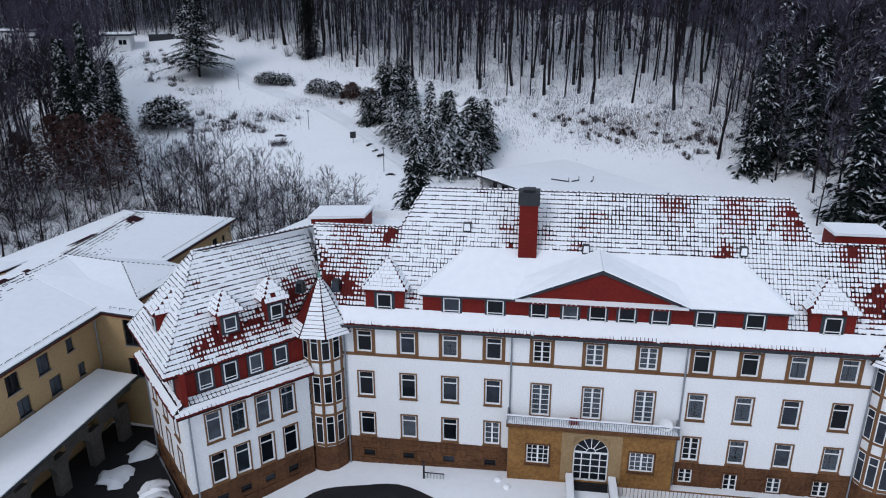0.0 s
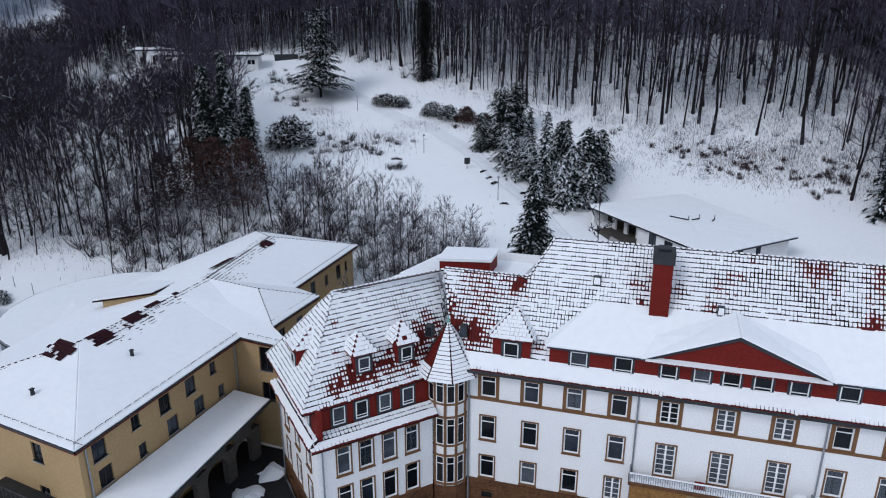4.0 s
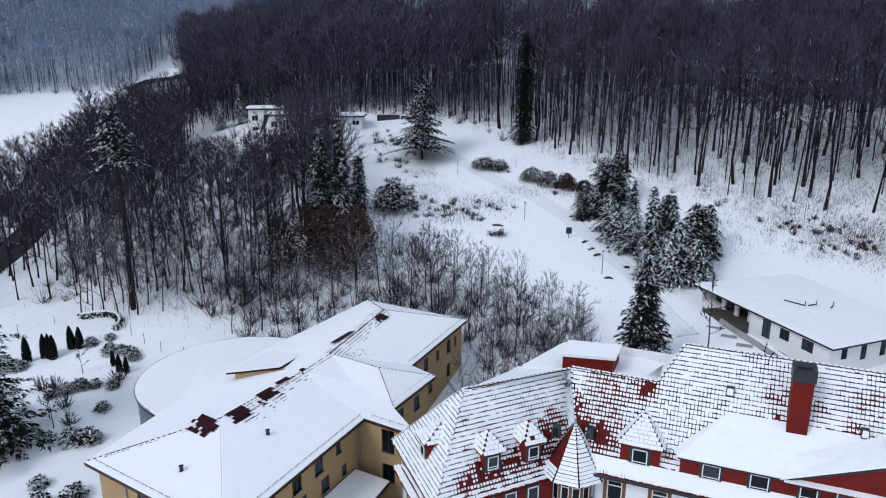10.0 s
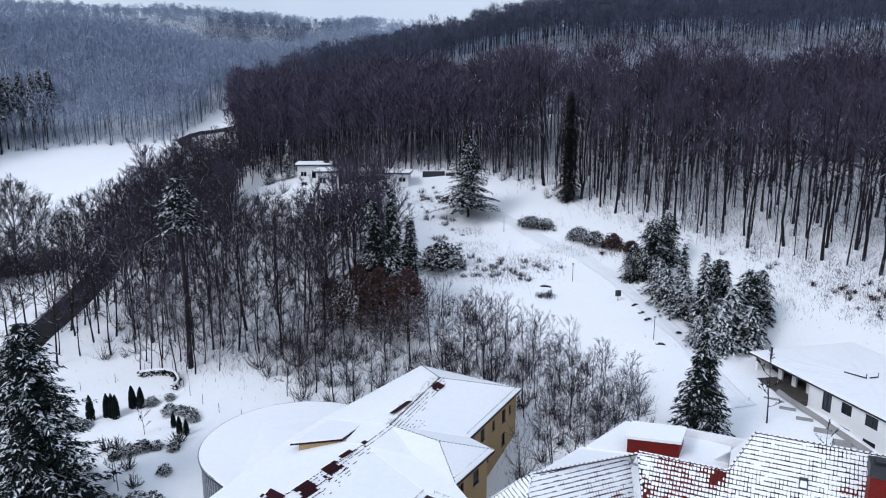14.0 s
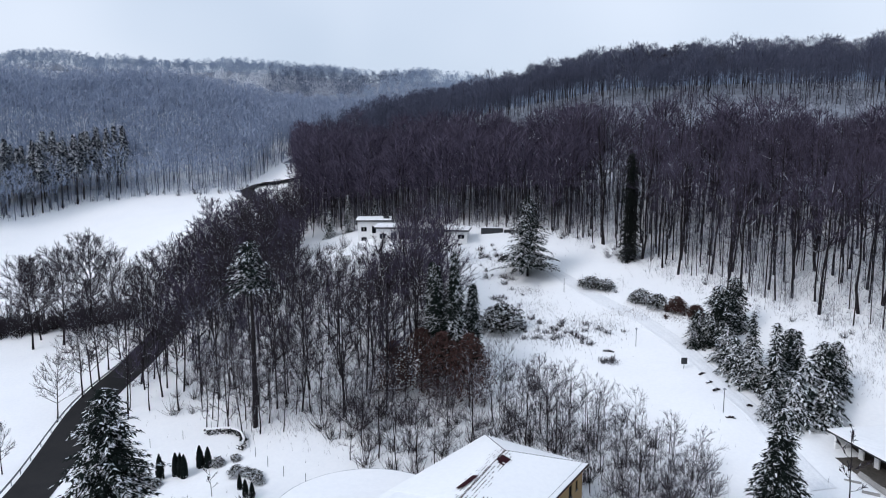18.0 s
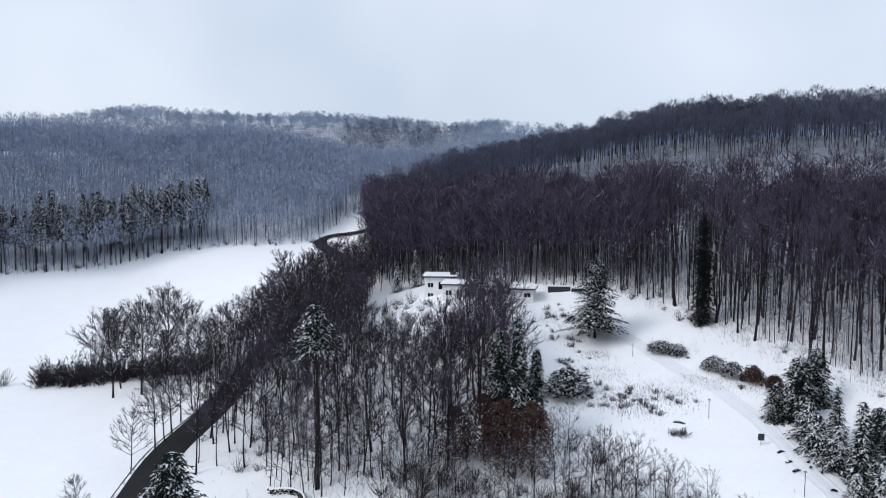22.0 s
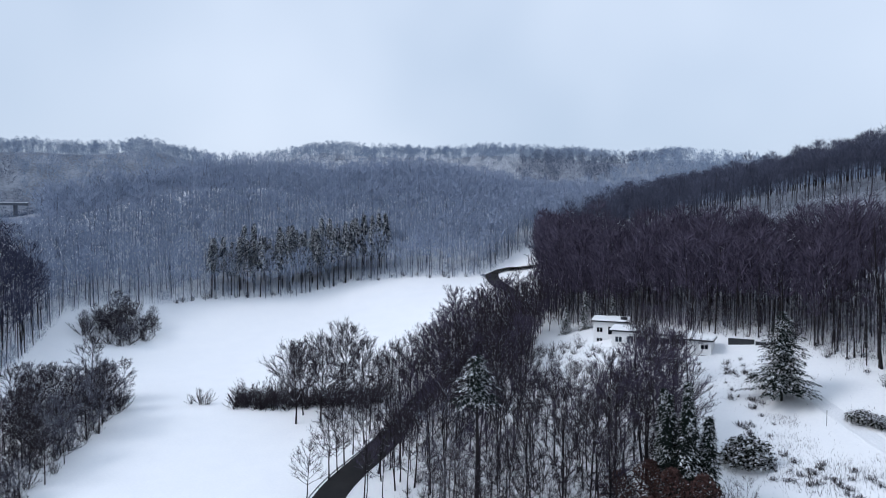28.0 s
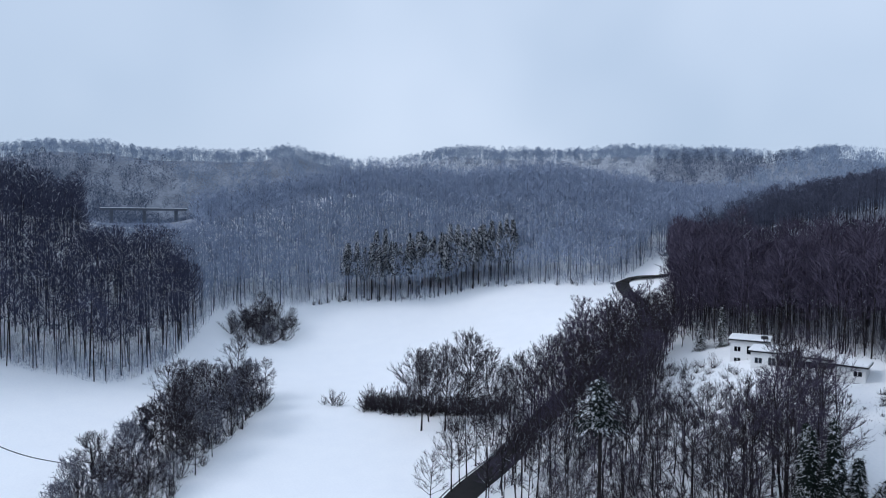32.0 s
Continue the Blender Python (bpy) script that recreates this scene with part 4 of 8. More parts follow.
    tagged(tl.part("hip_tile", dark_tile_and_gap_shade, ro), kind="stuff")
    fi = Mesh()
    fi.tube([(c[0], c[1], 13.9), (c[0], c[1], 14.25), (c[0], c[1], 14.5)], [0.12, 0.08, 0.01], 8)
    fi.part("finial", green_copper, ro)


def wing(mirror):
    def ab(a, b):
        a, b = mx(a, mirror), mx(b, mirror)
        return (b, a) if mirror else (a, b)
    A0, A1 = (-29.05, -7.45), (-23.1, -1.25)
    B0 = (-35.4, -0.85)
    ln = math.hypot(A1[0] - A0[0], A1[1] - A0[1])
    le = math.hypot(A0[0] - B0[0], A0[1] - B0[1])
    rows = []
    side_holes = []
    for which, (p, q), L, us in (("front", (A0, A1), ln, (1.28, 2.9, 4.62, 6.38)), ("end", (B0, A0), le, (1.3, 4.0, 6.7))):
        m = wall_frame(*ab(p, q))
        ww = 1.16
        us = [L - u - ww for u in us] if mirror else list(us)
        wl_ = [(u, z, ww, h) for u in us if u + ww < L for z, h in ((4.95, 2.24), (1.78, 2.34))]
        hl = [(u + 0.1, u + w - 0.1, z + 0.1, z + h - 0.1) for u, z, w, h in wl_]
        pierced_wall("wing_wall", m, L, 1.7, 7.75, hl, plaster, clinic)
        for u, z, w, h in wl_:
            window_at(clinic, m, u, z, w, h)
        bh = [(u + 0.2, u + 0.95, 0.3, 0.85) for u in us if u + 1 < L]
        stone_base(m, L, -2.2, 1.7, bh, clinic, 17)
        for a, b_, c, d in bh:
            window_at(clinic, m, a - 0.1, c - 0.1, b_ - a + 0.2, d - c + 0.2, "cellar", sandstone, False)
        red = Mesh()
        sb = 0.6 if which == "front" else 0.15
        m = m @ Matrix.Translation((0, sb - 0.25, 0))
        red.box(0.35, 0.25, 7.7, L, 0.6, 10.25, m)
        ro = red.part("red_storey", red_cladding, clinic, "red clad upper storey")
        for u in us:
            if u + 1.1 > L:
                continue
            s = Mesh()
            s.box(u, 0.17, 8.42, u + 1.15, 0.25, 10.02, m)
            so = s.part("window", grey_trim, ro)
            f = Mesh()
            for q4 in ((0.15, 8.6, 0.22, 9.87), (0.93, 8.6, 1.0, 9.87), (0.15, 8.6, 1.0, 8.67), (0.15, 9.8, 1.0, 9.87), (0.15, 8.82, 1.0, 8.87)):
                f.box(u + q4[0], 0.11, q4[1], u + q4[2], 0.17, q4[3], m)
            f.part("frame", white_paint, so)
            g = Mesh()
            g.box(u + 0.18, 0.14, 8.63, u + 0.97, 0.165, 9.84, m)
            g.part("pane", dark_pane, so)
        # tiled skirt over the second storey
        ou, inn = 0.55, -0.22
        sk = [m @ Vector(p3) for p3 in ((-0.5, -ou - sb + 0.25, 7.7), (L + 0.2, -ou - sb + 0.25, 7.7), (L + 0.2, 0.25, 8.35), (0.1, 0.25, 8.35))]
        tiled_slope(clinic, sk, lambda u, v, p3: 1.1 if v < 0.75 else 0.9, 0.3, 0.28, 41, name="skirt_roof")
        dp = Mesh()
        dp.tube([m @ Vector((0.35, 0.13 - sb, -1)), m @ Vector((0.35, 0.13 - sb, 7.3)), m @ Vector((0.35, -0.25 - sb, 7.65))], [0.06] * 3, 6)
        dp.tube([m @ Vector((0.35, 0.1, 8.2)), m @ Vector((0.35, 0.1, 9.9))], [0.05] * 2, 6)
        dp.part("downpipe", zinc, clinic)
    E0, E1, H, V = (-29.65, -7.85, 10.2), (-36.3, -0.75, 10.0), (-29.75, -2.35, 16.45), (-23.5, 3.2, 16.75)
    F1 = (-22.4, 0.4, 10.1)
    bare = [((-28.3, -5.6, 11.3), 0.8), ((-27.6, -4.7, 11.6), 1.15), ((-26.7, -3.7, 11.6), 1.2), ((-25.6, -2.6, 11.8), 1.35), ((-24.6, -1.2, 12.2), 1.6), ((-23.9, 0.0, 12.9), 1.5), ((-23.4, 0.8, 13.7), 1.2), ((-28.6, -4.6, 13.2), 0.4), ((-29.1, -3.6, 14.9), 0.4)]
    cv = patchy(0.96, 0.4, [(mx(c, mirror), r) for c, r in bare])

    def cover(u, v, p):
        return 0.93 if v < 0.4 else cv(u, v, p)
    f = [mx(p, mirror) for p in (E0, F1, V, H)]
    tiled_slope(clinic, f if not mirror else [f[1], f[0], f[3], f[2]], cover, seed=51)
    f = [mx(p, mirror) for p in (E1, E0, H)]
    tiled_slope(clinic, f if not mirror else [f[1], f[0], f[2]], patchy(1.0, 0.4), seed=52)
    bk = Mesh()
    bk.slab([mx(p, mirror) for p in (H, V, (-24.2, 4.6, 15.0), (-28.5, 6.5, 14.6), E1)], 0.1)
    bk.part("back_slope", snow, clinic)
    ridge_caps(mx(E0, mirror), mx(H, mirror))
    ridge_caps(mx(H, mirror), mx(V, mirror))
    ridge_caps(mx(E1, mirror), mx(H, mirror))
    ridge_caps(mx(V, mirror), mx((-22.6, 1.4, 13.6), mirror))
    m = wall_frame(*ab(A0, A1))
    for s, zt in ((3.95, 14.05), (7.1, 14.15)):
        u = ln - s if mirror else s
        dormer(clinic, m @ Matrix.Translation((u, 0.95, 0)), 1.25, 11.6, 13.05, 0.8, 1.0, 0.7, zt + 0.3, seed=61, overhang=0.3, depth=2.0)
    m = wall_frame(*ab(B0, A0))
    dormer(clinic, m @ Matrix.Translation((le * 0.5, 0.15, 0)), 1.5, 11.3, 12.9, 0.8, 1.0, 1.7, 14.3, seed=64, overhang=0.25, depth=2.0)
    bw = Mesh()
    p1, p2 = mx((-35.4, -0.85), mirror), mx((-28.5, 6.2), mirror)
    bm_ = wall_frame(*((p2, p1) if not mirror else (p1, p2)))
    bw.box(0, 0, -2, math.hypot(p1[0] - p2[0], p1[1] - p2[1]), 0.3, 10.2, bm_)
    bw.part("wing_back", plaster, clinic)
    for x, y, z in ((-23.6, -0.1, 13.5), (-21.4, 0.85, 13.35)):
        x, y, z = mx((x, y, z), mirror)
        sk = Mesh()
        sk.box(x - 0.3, y - 0.35, z - 0.45, x + 0.3, y + 0.3, z + 0.35, None, 0.08)
        so = sk.part("skylight", dark_metal, clinic)
        g = Mesh()
        g.box(x - 0.2, y - 0.37, z - 0.35, x + 0.2, y - 0.2, z + 0.25, None, 0.05)
        g.part("pane", dark_pane, so)


for mir in (False, True):
    tower(mir)
    wing(mir)
tagged(rc.part("ridge_tile", dark_tile_and_gap_shade, clinic, "dark red ridge and hip tiles", True), kind="stuff")
tagged(rs_.part("ridge_snow", snow, clinic, "snow on the ridge tiles", True), kind="stuff")

# ---- the ochre clinic annexe with low hipped roofs ----
ochre_house = thing("ochre_building", "ochre plastered building with low snow-covered hipped roofs and an arcade", "building")
W_, C_, I_, LR = (-55.6, -11.2), (-42.0, -13.5), (-40.9, 2.2), (-35.6, 1.9)
S2, S_, EI, E_, N_, NW = (-39.4, 5.0), (-38.7, 11.6), (-41.6, 12.6), (-41.0, 26.2), (-53.8, 27.8), (-56.2, 10.4)


def ochre_wall(a, b, z0, wins_, dark=True):
    m = wall_frame(a, b)
    L = math.hypot(b[0] - a[0], b[1] - a[1])
    hl = [(u, u + w, z, z + h) for u, z, w, h in wins_]
    pierced_wall("wall", m, L, z0, 9.6, hl, ochre, ochre_house)
    for u, z, w, h in wins_:
        f = Mesh()
        for q in ((0, 0, 0.07, h), (w - 0.07, 0, w, h), (0.07, 0, w - 0.07, 0.07), (0.07, h - 0.07, w - 0.07, h), (w / 2 - 0.03, 0.07, w / 2 + 0.03, h - 0.07)):
            f.box(u + q[0], 0.1, z + q[1], u + q[2], 0.18, z + q[3], m)
        fo = f.part("window", dark_metal, ochre_house)
        g = Mesh()
        g.box(u + 0.03, 0.13, z + 0.03, u + w - 0.03, 0.15, z + h - 0.03, m)
        g.part("pane", dark_pane, fo)
        s = Mesh()
        s.box(u - 0.06, -0.08, z - 0.06, u + w + 0.06, 0.1, z, m)
        s.part("sill", zinc, fo)
    return m, L


ew = []
for u, w in ((1.0, 1.1), (4.3, 0.75), (6.9, 1.1), (9.6, 1.1), (12.4, 0.7)):
    ew.append((u, 7.7 if w < 1 else 7.35, w, 1.0 if w < 1 else 1.35))
for u, w in ((1.2, 1.1), (4.6, 0.7), (7.4, 1.1), (10.3, 1.1), (13.1, 0.7)):
    ew.append((u, 5.35, w, 1.0 if w < 1 else 1.3))
ochre_wall(C_, I_, -2.5, ew)
ochre_wall(I_, LR, -2.5, [(2.2, 6.9, 1.2, 2.1), (2.2, 4.2, 1.2, 1.6)])
ochre_wall(W_, C_, -3, [(4.6, 6.6, 1.0, 1.9), (9.2, 6.9, 1.0, 1.4), (2.0, 3.6, 1.1, 1.4), (9.2, 3.6, 1.0, 1.4)])
ochre_wall(LR, S2, -1, [])
ochre_wall(S2, S_, -1, [(1.2, 7.0, 1.0, 1.4), (4.0, 7.0, 1.0, 1.4)])
ochre_wall(S_, EI, -1, [(0.8, 7.2, 0.6, 1.1)])
ochre_wall(EI, E_, -1, [(1.6, 7.2, 1.0, 1.4), (4.0, 7.2, 1.0, 1.4), (7.0, 7.2, 0.7, 1.1), (9.6, 7.0, 1.0, 1.5), (11.6, 7.2, 0.6, 1.1), (9.6, 4.2, 1.0, 1.5), (1.6, 4.2, 1.0, 1.4), (5.0, 4.2, 1.0, 1.4)])
ochre_wall(E_, N_, -1, [(3.0, 7.0, 1.0, 1.4), (8.0, 7.0, 1.0, 1.4)])
ochre_wall(N_, NW, -1, [])
ochre_wall(NW, W_, -3, [])
RZ, OZ = 11.35, 9.55
LE, LT, R2, RS, CR = (-49.0, -5.2, RZ), (-47.9, 4.3, RZ), (-47.7, 8.8, RZ), (-48.5, 21.4, RZ), (-42.2, 8.3, 11.1)


def z_(p, z):
    return (p[0], p[1], z)


eW, eC, eI, eLR = (-56.2, -11.8, OZ), (-41.3, -14.3, OZ), (-40.3, 2.1, OZ), (-35.0, 1.3, OZ)
eS2, eS, eEI, eE, eN, eNW = (-38.8, 4.6, OZ), (-38.0, 11.7, OZ), (-41.1, 12.9, OZ), (-40.5, 26.6, OZ), (-54.2, 28.0, OZ), (-56.6, 10.2, OZ)
LOWW = (-57.0, 4.6, OZ)
faces_ = [("south", (eW, eC, LE)), ("east", (eC, eI, LT, LE)), ("inner", (eI, eS2, CR, R2, LT)), ("link", (eI, eLR, eS2)), ("cross_end", (eS2, eS, CR)),
          ("cross_north", (eS, eEI, R2, CR)), ("north_east", (eEI, eE, RS, R2)), ("north_end", (eE, eN, RS)), ("north_west", (eN, eNW, R2, RS)),
          ("west", (eNW, LOWW, LT, R2)), ("low_west", (LOWW, eW, LE, LT))]
for nm, pts in faces_:
    under = Mesh()
    under.slab([(p[0], p[1], p[2] - 0.12) for p in pts], 0.15)
    so = under.part("roof_slope", red_tile, ochre_house)
    sheet("snow_sheet", pts, 0.10, so, 0.02, 0.8, label="closed sheet of snow")
eg = Mesh()
for a, b in ((eW, eC), (eC, eI), (eI, eLR), (eS2, eS), (eEI, eE), (eE, eN)):
    eg.tube([(a[0], a[1], a[2] - 0.06), (b[0], b[1], b[2] - 0.06)], [0.09, 0.09], 6)
    d = (Vector(b) - Vector(a))
    n = int(d.length / 0.8)
    inw = Vector((-d.y, d.x, 0)).normalized() * 0.45
    for i in range(n):
        p = Vector(a) + d * ((i + 0.5) / n) + inw
        q = p + d.normalized() * 0.6
        eg.tube([p + Vector((0, 0, 0.28)), q + Vector((0, 0, 0.28))], [0.02, 0.02], 4)
        eg.tube([p + Vector((0, 0, 0.1)), p + Vector((0, 0, 0.3))], [0.02, 0.02], 4)
eg.part("gutter", dark_metal, ochre_house, "gutter and snow guards")
bt = Mesh()
brng = random.Random(12)


def bare_patch(c, along, across, n, m_, up):
    """A patch of tiles from which the snow has slid, with an uneven rim."""
    along, up = Vector(along).normalized(), Vector(up).normalized()
    nrm = along.cross(up)
    if nrm.z < 0:
        nrm = -nrm
    for i in range(n):
        for k in range(m_):
            u, v = (i - n / 2) * 0.3, -k * 0.36
            rim = max(abs(2 * i / n - 1), k / m_)
            if brng.random() < 1.5 - rim * 1.1:
                o = Vector(c) + along * u + up * v + nrm * 0.15
                bt.poly(o, o + along * 0.3, o + along * 0.3 + up * 0.375 - nrm * 0.03, o + up * 0.375 - nrm * 0.03)
                bt.poly(o - nrm * 0.05, o + along * 0.3 - nrm * 0.05, o + along * 0.3, o)


e_up = (-1, 0.06, 0.27)
for c, n, k in (((-48.55, -4.0, RZ - 0.05), 7, 6), ((-48.35, -0.6, RZ - 0.02), 8, 4), ((-48.2, 2.2, RZ - 0.02), 6, 3), ((-47.85, 4.6, RZ - 0.03), 4, 2), ((-45.2, -5.2, 10.45), 2, 2)):
    bare_patch(c, (0.11, 1, 0), None, n, k, e_up)
bare_patch((-49.7, -5.75, RZ - 0.1), (1, -0.2, 0), None, 9, 5, (0.02, 1, 0.27))
bare_patch((-47.9, -10.6, 10.1), (1, -0.2, 0), None, 2, 2, (0.02, 1, 0.27))
bare_patch((-47.9, 19.2, RZ - 0.05), (0.06, 1, 0), None, 6, 3, e_up)
bare_patch((-45.4, 14.4, RZ - 0.75), (0.06, 1, 0), None, 5, 3, e_up)
bare_patch((-48.7, 13.0, RZ - 0.1), (0.06, 1, 0), None, 12, 2, (1, -0.06, 0.27))


def tile_specks(a, b, up, rows, share):
    """Rows of tile edges showing through the thin snow beside a ridge."""
    a, b, up = Vector(a), Vector(b), Vector(up).normalized()
    al = (b - a).normalized()
    nrm = al.cross(up)
    if nrm.z < 0:
        nrm = -nrm
    for k in range(rows):
        u = 0.0
        while u < (b - a).length:
            w = brng.uniform(0.12, 0.3)
            if brng.random() < share * (1 - k / rows) * (0.6 + 0.8 * noise.noise(Vector((u * 0.5, k * 0.4, 3)))):
                o = a + al * u - up * (k * 0.33 + 0.12) + nrm * 0.142
                bt.poly(o, o + al * w, o + al * w + up * 0.09, o + up * 0.09)
            u += w + brng.uniform(0.03, 0.15)


tile_specks((-48.6, -4.8, RZ), LT, e_up, 10, 1.3)
tile_specks(R2, RS, e_up, 11, 1.3)
tile_specks(LT, R2, e_up, 13, 1.4)
tile_specks(R2, RS, (1, -0.06, 0.27), 5, 1.2)
tile_specks((-55.0, -10.6, 9.9), LE, (0.02, 1, 0.27), 5, 1.2)
tagged(bt.part("bare_tile", maroon_tile, ochre_house, "dark red tiles laid bare"), kind="stuff")
hp = Mesh()
for a, b in ((LE, eW), (CR, eS2), (CR, eS), (R2, CR), (RS, eE), (RS, eN), (R2, RS), (LE, LT)):
    a, b = Vector(a), Vector(b)
    n = int((b - a).length / 0.4)
    for i in range(n):
        p = a.lerp(b, i / n) + Vector((0, 0, 0.1))
        q = a.lerp(b, (i + 0.5) / n) + Vector((0, 0, 0.1))
        hp.tube([p, q], [0.045, 0.04], 5)
tagged(hp.part("hip_tile", dark_tile_and_gap_shade, ochre_house), kind="stuff")
for x, y, z in ((-45.0, -4.6, 10.5), (-48.0, -10.6, 10.15)):
    v = Mesh()
    v.tube([(x, y, z), (x, y, z + 0.5)], [0.16, 0.12], 8)
    v.tube([(x, y, z + 0.5), (x, y, z + 0.6)], [0.2, 0.05], 8)
    v.part("roof_vent", dark_metal, ochre_house)
# stepped clerestory wall
cl = Mesh()
cl.slab([(-54.5, 2.1, 10.98), (-50.4, 4.6, 11.2), (-50.8, 8.4, 10.75), (-55.6, 10.2, 9.75)], 0.12)
co = cl.part("clerestory_roof", dark_tile_and_gap_shade, ochre_house)
sheet("snow_sheet", [(-54.4, 2.25, 10.99), (-50.5, 4.7, 11.21), (-50.9, 8.4, 10.76), (-55.5, 10.1, 9.76)], 0.1, co, 0.02)
cl = Mesh()
cl.poly((-53.8, 2.5, 9.6), (-48.6, 4.4, 9.6), (-50.2, 4.9, 11.1), (-53.9, 2.6, 10.9))
cl.poly((-53.8, 2.5, 9.6), (-53.9, 2.6, 10.9), (-55.2, 9.8, 9.7), (-55.2, 9.8, 8.6))
cl.part("clerestory_wall", ochre, ochre_house)
# arcade
am = wall_frame((-39.6, -13.4), (-38.3, 1.2))
arcade = Mesh()
L = 14.66
pillars = [0.0, 3.3, 6.6, 9.9, 13.0]
for i, u in enumerate(pillars):
    arcade.box(u, 0, -2.5, u + 1.0, 0.5, 2.8, am)
for a, b in zip(pillars, pillars[1:]):
    c, r = (a + 1.0 + b) / 2, (b - a - 1.0) / 2
    for k in range(10):
        w0, w1 = math.pi * k / 10, math.pi * (k + 1) / 10
        p0, p1 = (c + r * math.cos(w0), 1.6 + r * math.sin(w0)), (c + r * math.cos(w1), 1.6 + r * math.sin(w1))
        arcade.poly(*[am @ Vector(q) for q in ((p0[0], 0, p0[1]), (p0[0], 0, 3.6), (p1[0], 0, 3.6), (p1[0], 0, p1[1]))])
        arcade.poly(*[am @ Vector(q) for q in ((p0[0], 0, p0[1]), (p1[0], 0, p1[1]), (p1[0], 0.5, p1[1]), (p0[0], 0.5, p0[1]))])
arcade.box(0, 0.0, 3.6, L, 0.5, 4.6, am)
arcade.part("arcade", weathered_stone, ochre_house, "grey arcade of round arches")
ar2 = Mesh()
ar2.slab([(-39.9, -14.0, 4.85), (-37.6, -13.6, 4.75), (-37.5, 1.3, 4.75), (-40.9, 1.3, 5.1), (-42.0, -13.6, 5.1)], 0.15)
aro = ar2.part("arcade_roof", dark_metal, ochre_house)
sheet("snow_sheet", [(-40.4, -14.0, 4.95), (-37.7, -13.6, 4.78), (-37.6, 1.25, 4.78), (-40.8, 1.25, 5.1), (-41.9, -13.6, 5.1)], 0.1, aro, 0.02)
# balcony and stair on the end wall
bm2 = wall_frame(W_, C_)
st = Mesh()
st.box(5.6, -1.6, 4.3, 11.0, 0, 4.45, bm2)
for i in range(12):
    st.box(5.6 + i * 0.45, -1.6, 4.45, 5.63 + i * 0.45, -1.57, 5.5, bm2)
st.box(5.6, -1.62, 5.45, 11.0, -1.56, 5.52, bm2)
for i in range(9):
    st.box(5.3 - i * 0.28, -1.5, 4.2 - i * 0.18, 5.6 - i * 0.28, -0.4, 4.26 - i * 0.18, bm2)
st.part("fire_stair", dark_metal, ochre_house, "dark metal landing and stair")
dp = Mesh()
dp.tube([bm2 @ Vector((3.4, -0.1, -2)), bm2 @ Vector((3.4, -0.1, 9.2))], [0.06, 0.06], 6)
em2 = wall_frame(C_, I_)
dp.tube([em2 @ Vector((0.5, -0.1, -2)), em2 @ Vector((0.5, -0.1, 9.3))], [0.06, 0.06], 6)
dp.tube([em2 @ Vector((15.4, -0.1, 4)), em2 @ Vector((15.4, -0.1, 9.3))], [0.06, 0.06], 6)
tagged(dp.part("downpipe", zinc, ochre_house), kind="stuff")
# round hall
hall_glass = two_scale("hall_glass", (0.05, 0.06, 0.075), (0.12, 0.135, 0.155), 0.5, 3.0, 0.25, 0.001)
RC = (-59.6, 9.6)
hall = thing("round_hall", "low round glazed hall with a snow-covered roof", "building")
arcp = [(RC[0] + 9.95 * math.cos(radians(a)), RC[1] + 9.95 * math.sin(radians(a))) for a in range(88, 262, 6)]
hz0 = 6.6
rf = Mesh()
ring = [(-56.5, 17.6)] + [p for p in arcp] + [(-58.6, -1.2), (-55.4, 1.6), (-55.5, 12.0)]
rf.prism(ring, hz0 - 0.3, hz0)
rfo = rf.part("roof", dark_metal, hall)
sheet("snow_sheet", [(x, y, hz0 + 0.003 + (0.5 if x > -56 else 0.0)) for x, y in ring], 0.16, rfo, 0.03, 1.2)
gw, gf = Mesh(), Mesh()
arcw = [(RC[0] + 9.7 * math.cos(radians(a)), RC[1] + 9.7 * math.sin(radians(a))) for a in range(88, 266, 3)]
for p, q in zip(arcw, arcw[1:]):
    gw.poly((p[0], p[1], -1), (q[0], q[1], -1), (q[0], q[1], hz0 - 0.3), (p[0], p[1], hz0 - 0.3))
    gf.tube([(p[0], p[1], -1), (p[0], p[1], hz0 - 0.3)], [0.06, 0.06], 4)
    for z in (1.5, 3.2, 4.9):
        gf.tube([(p[0], p[1], z), (q[0], q[1], z)], [0.04, 0.04], 4)
et = Mesh()
et.tube([(x, y, hz0 + 0.06) for x, y in arcp], [0.09] * len(arcp), 5)
et.part("roof_edge", zinc, hall)
gw.part("glazing", hall_glass, hall, "curved dark glazing")
tagged(gf.part("mullion", zinc, hall), kind="stuff")
pr = Mesh()
pr.tube([(-58.4, -1.9, hz0 + 0.15), (-55.0, 1.5, hz0 + 2.7)], [0.12, 0.12], 5)
pr.part("edge_trim", zinc, hall)

# ---- low white pavilion behind the clinic ----
dark_wood = two_scale("dark_wood", (0.02, 0.016, 0.014), (0.05, 0.04, 0.034), 0.8, 9.0, 0.8, 0.004)
pav = thing("pavilion", "low white pavilion with a wide flat snow-covered roof and a loggia", "building")
PA, PB, PC, PD = (-17.2, 50.4), (-2.6, 33.3), (7.6, 43.2), (-4.6, 60.5)
ins = 0.9


def inset(p):
    c = Vector((-4.2, 46.8))
    v = Vector(p)
    return tuple(v + (c - v).normalized() * ins)


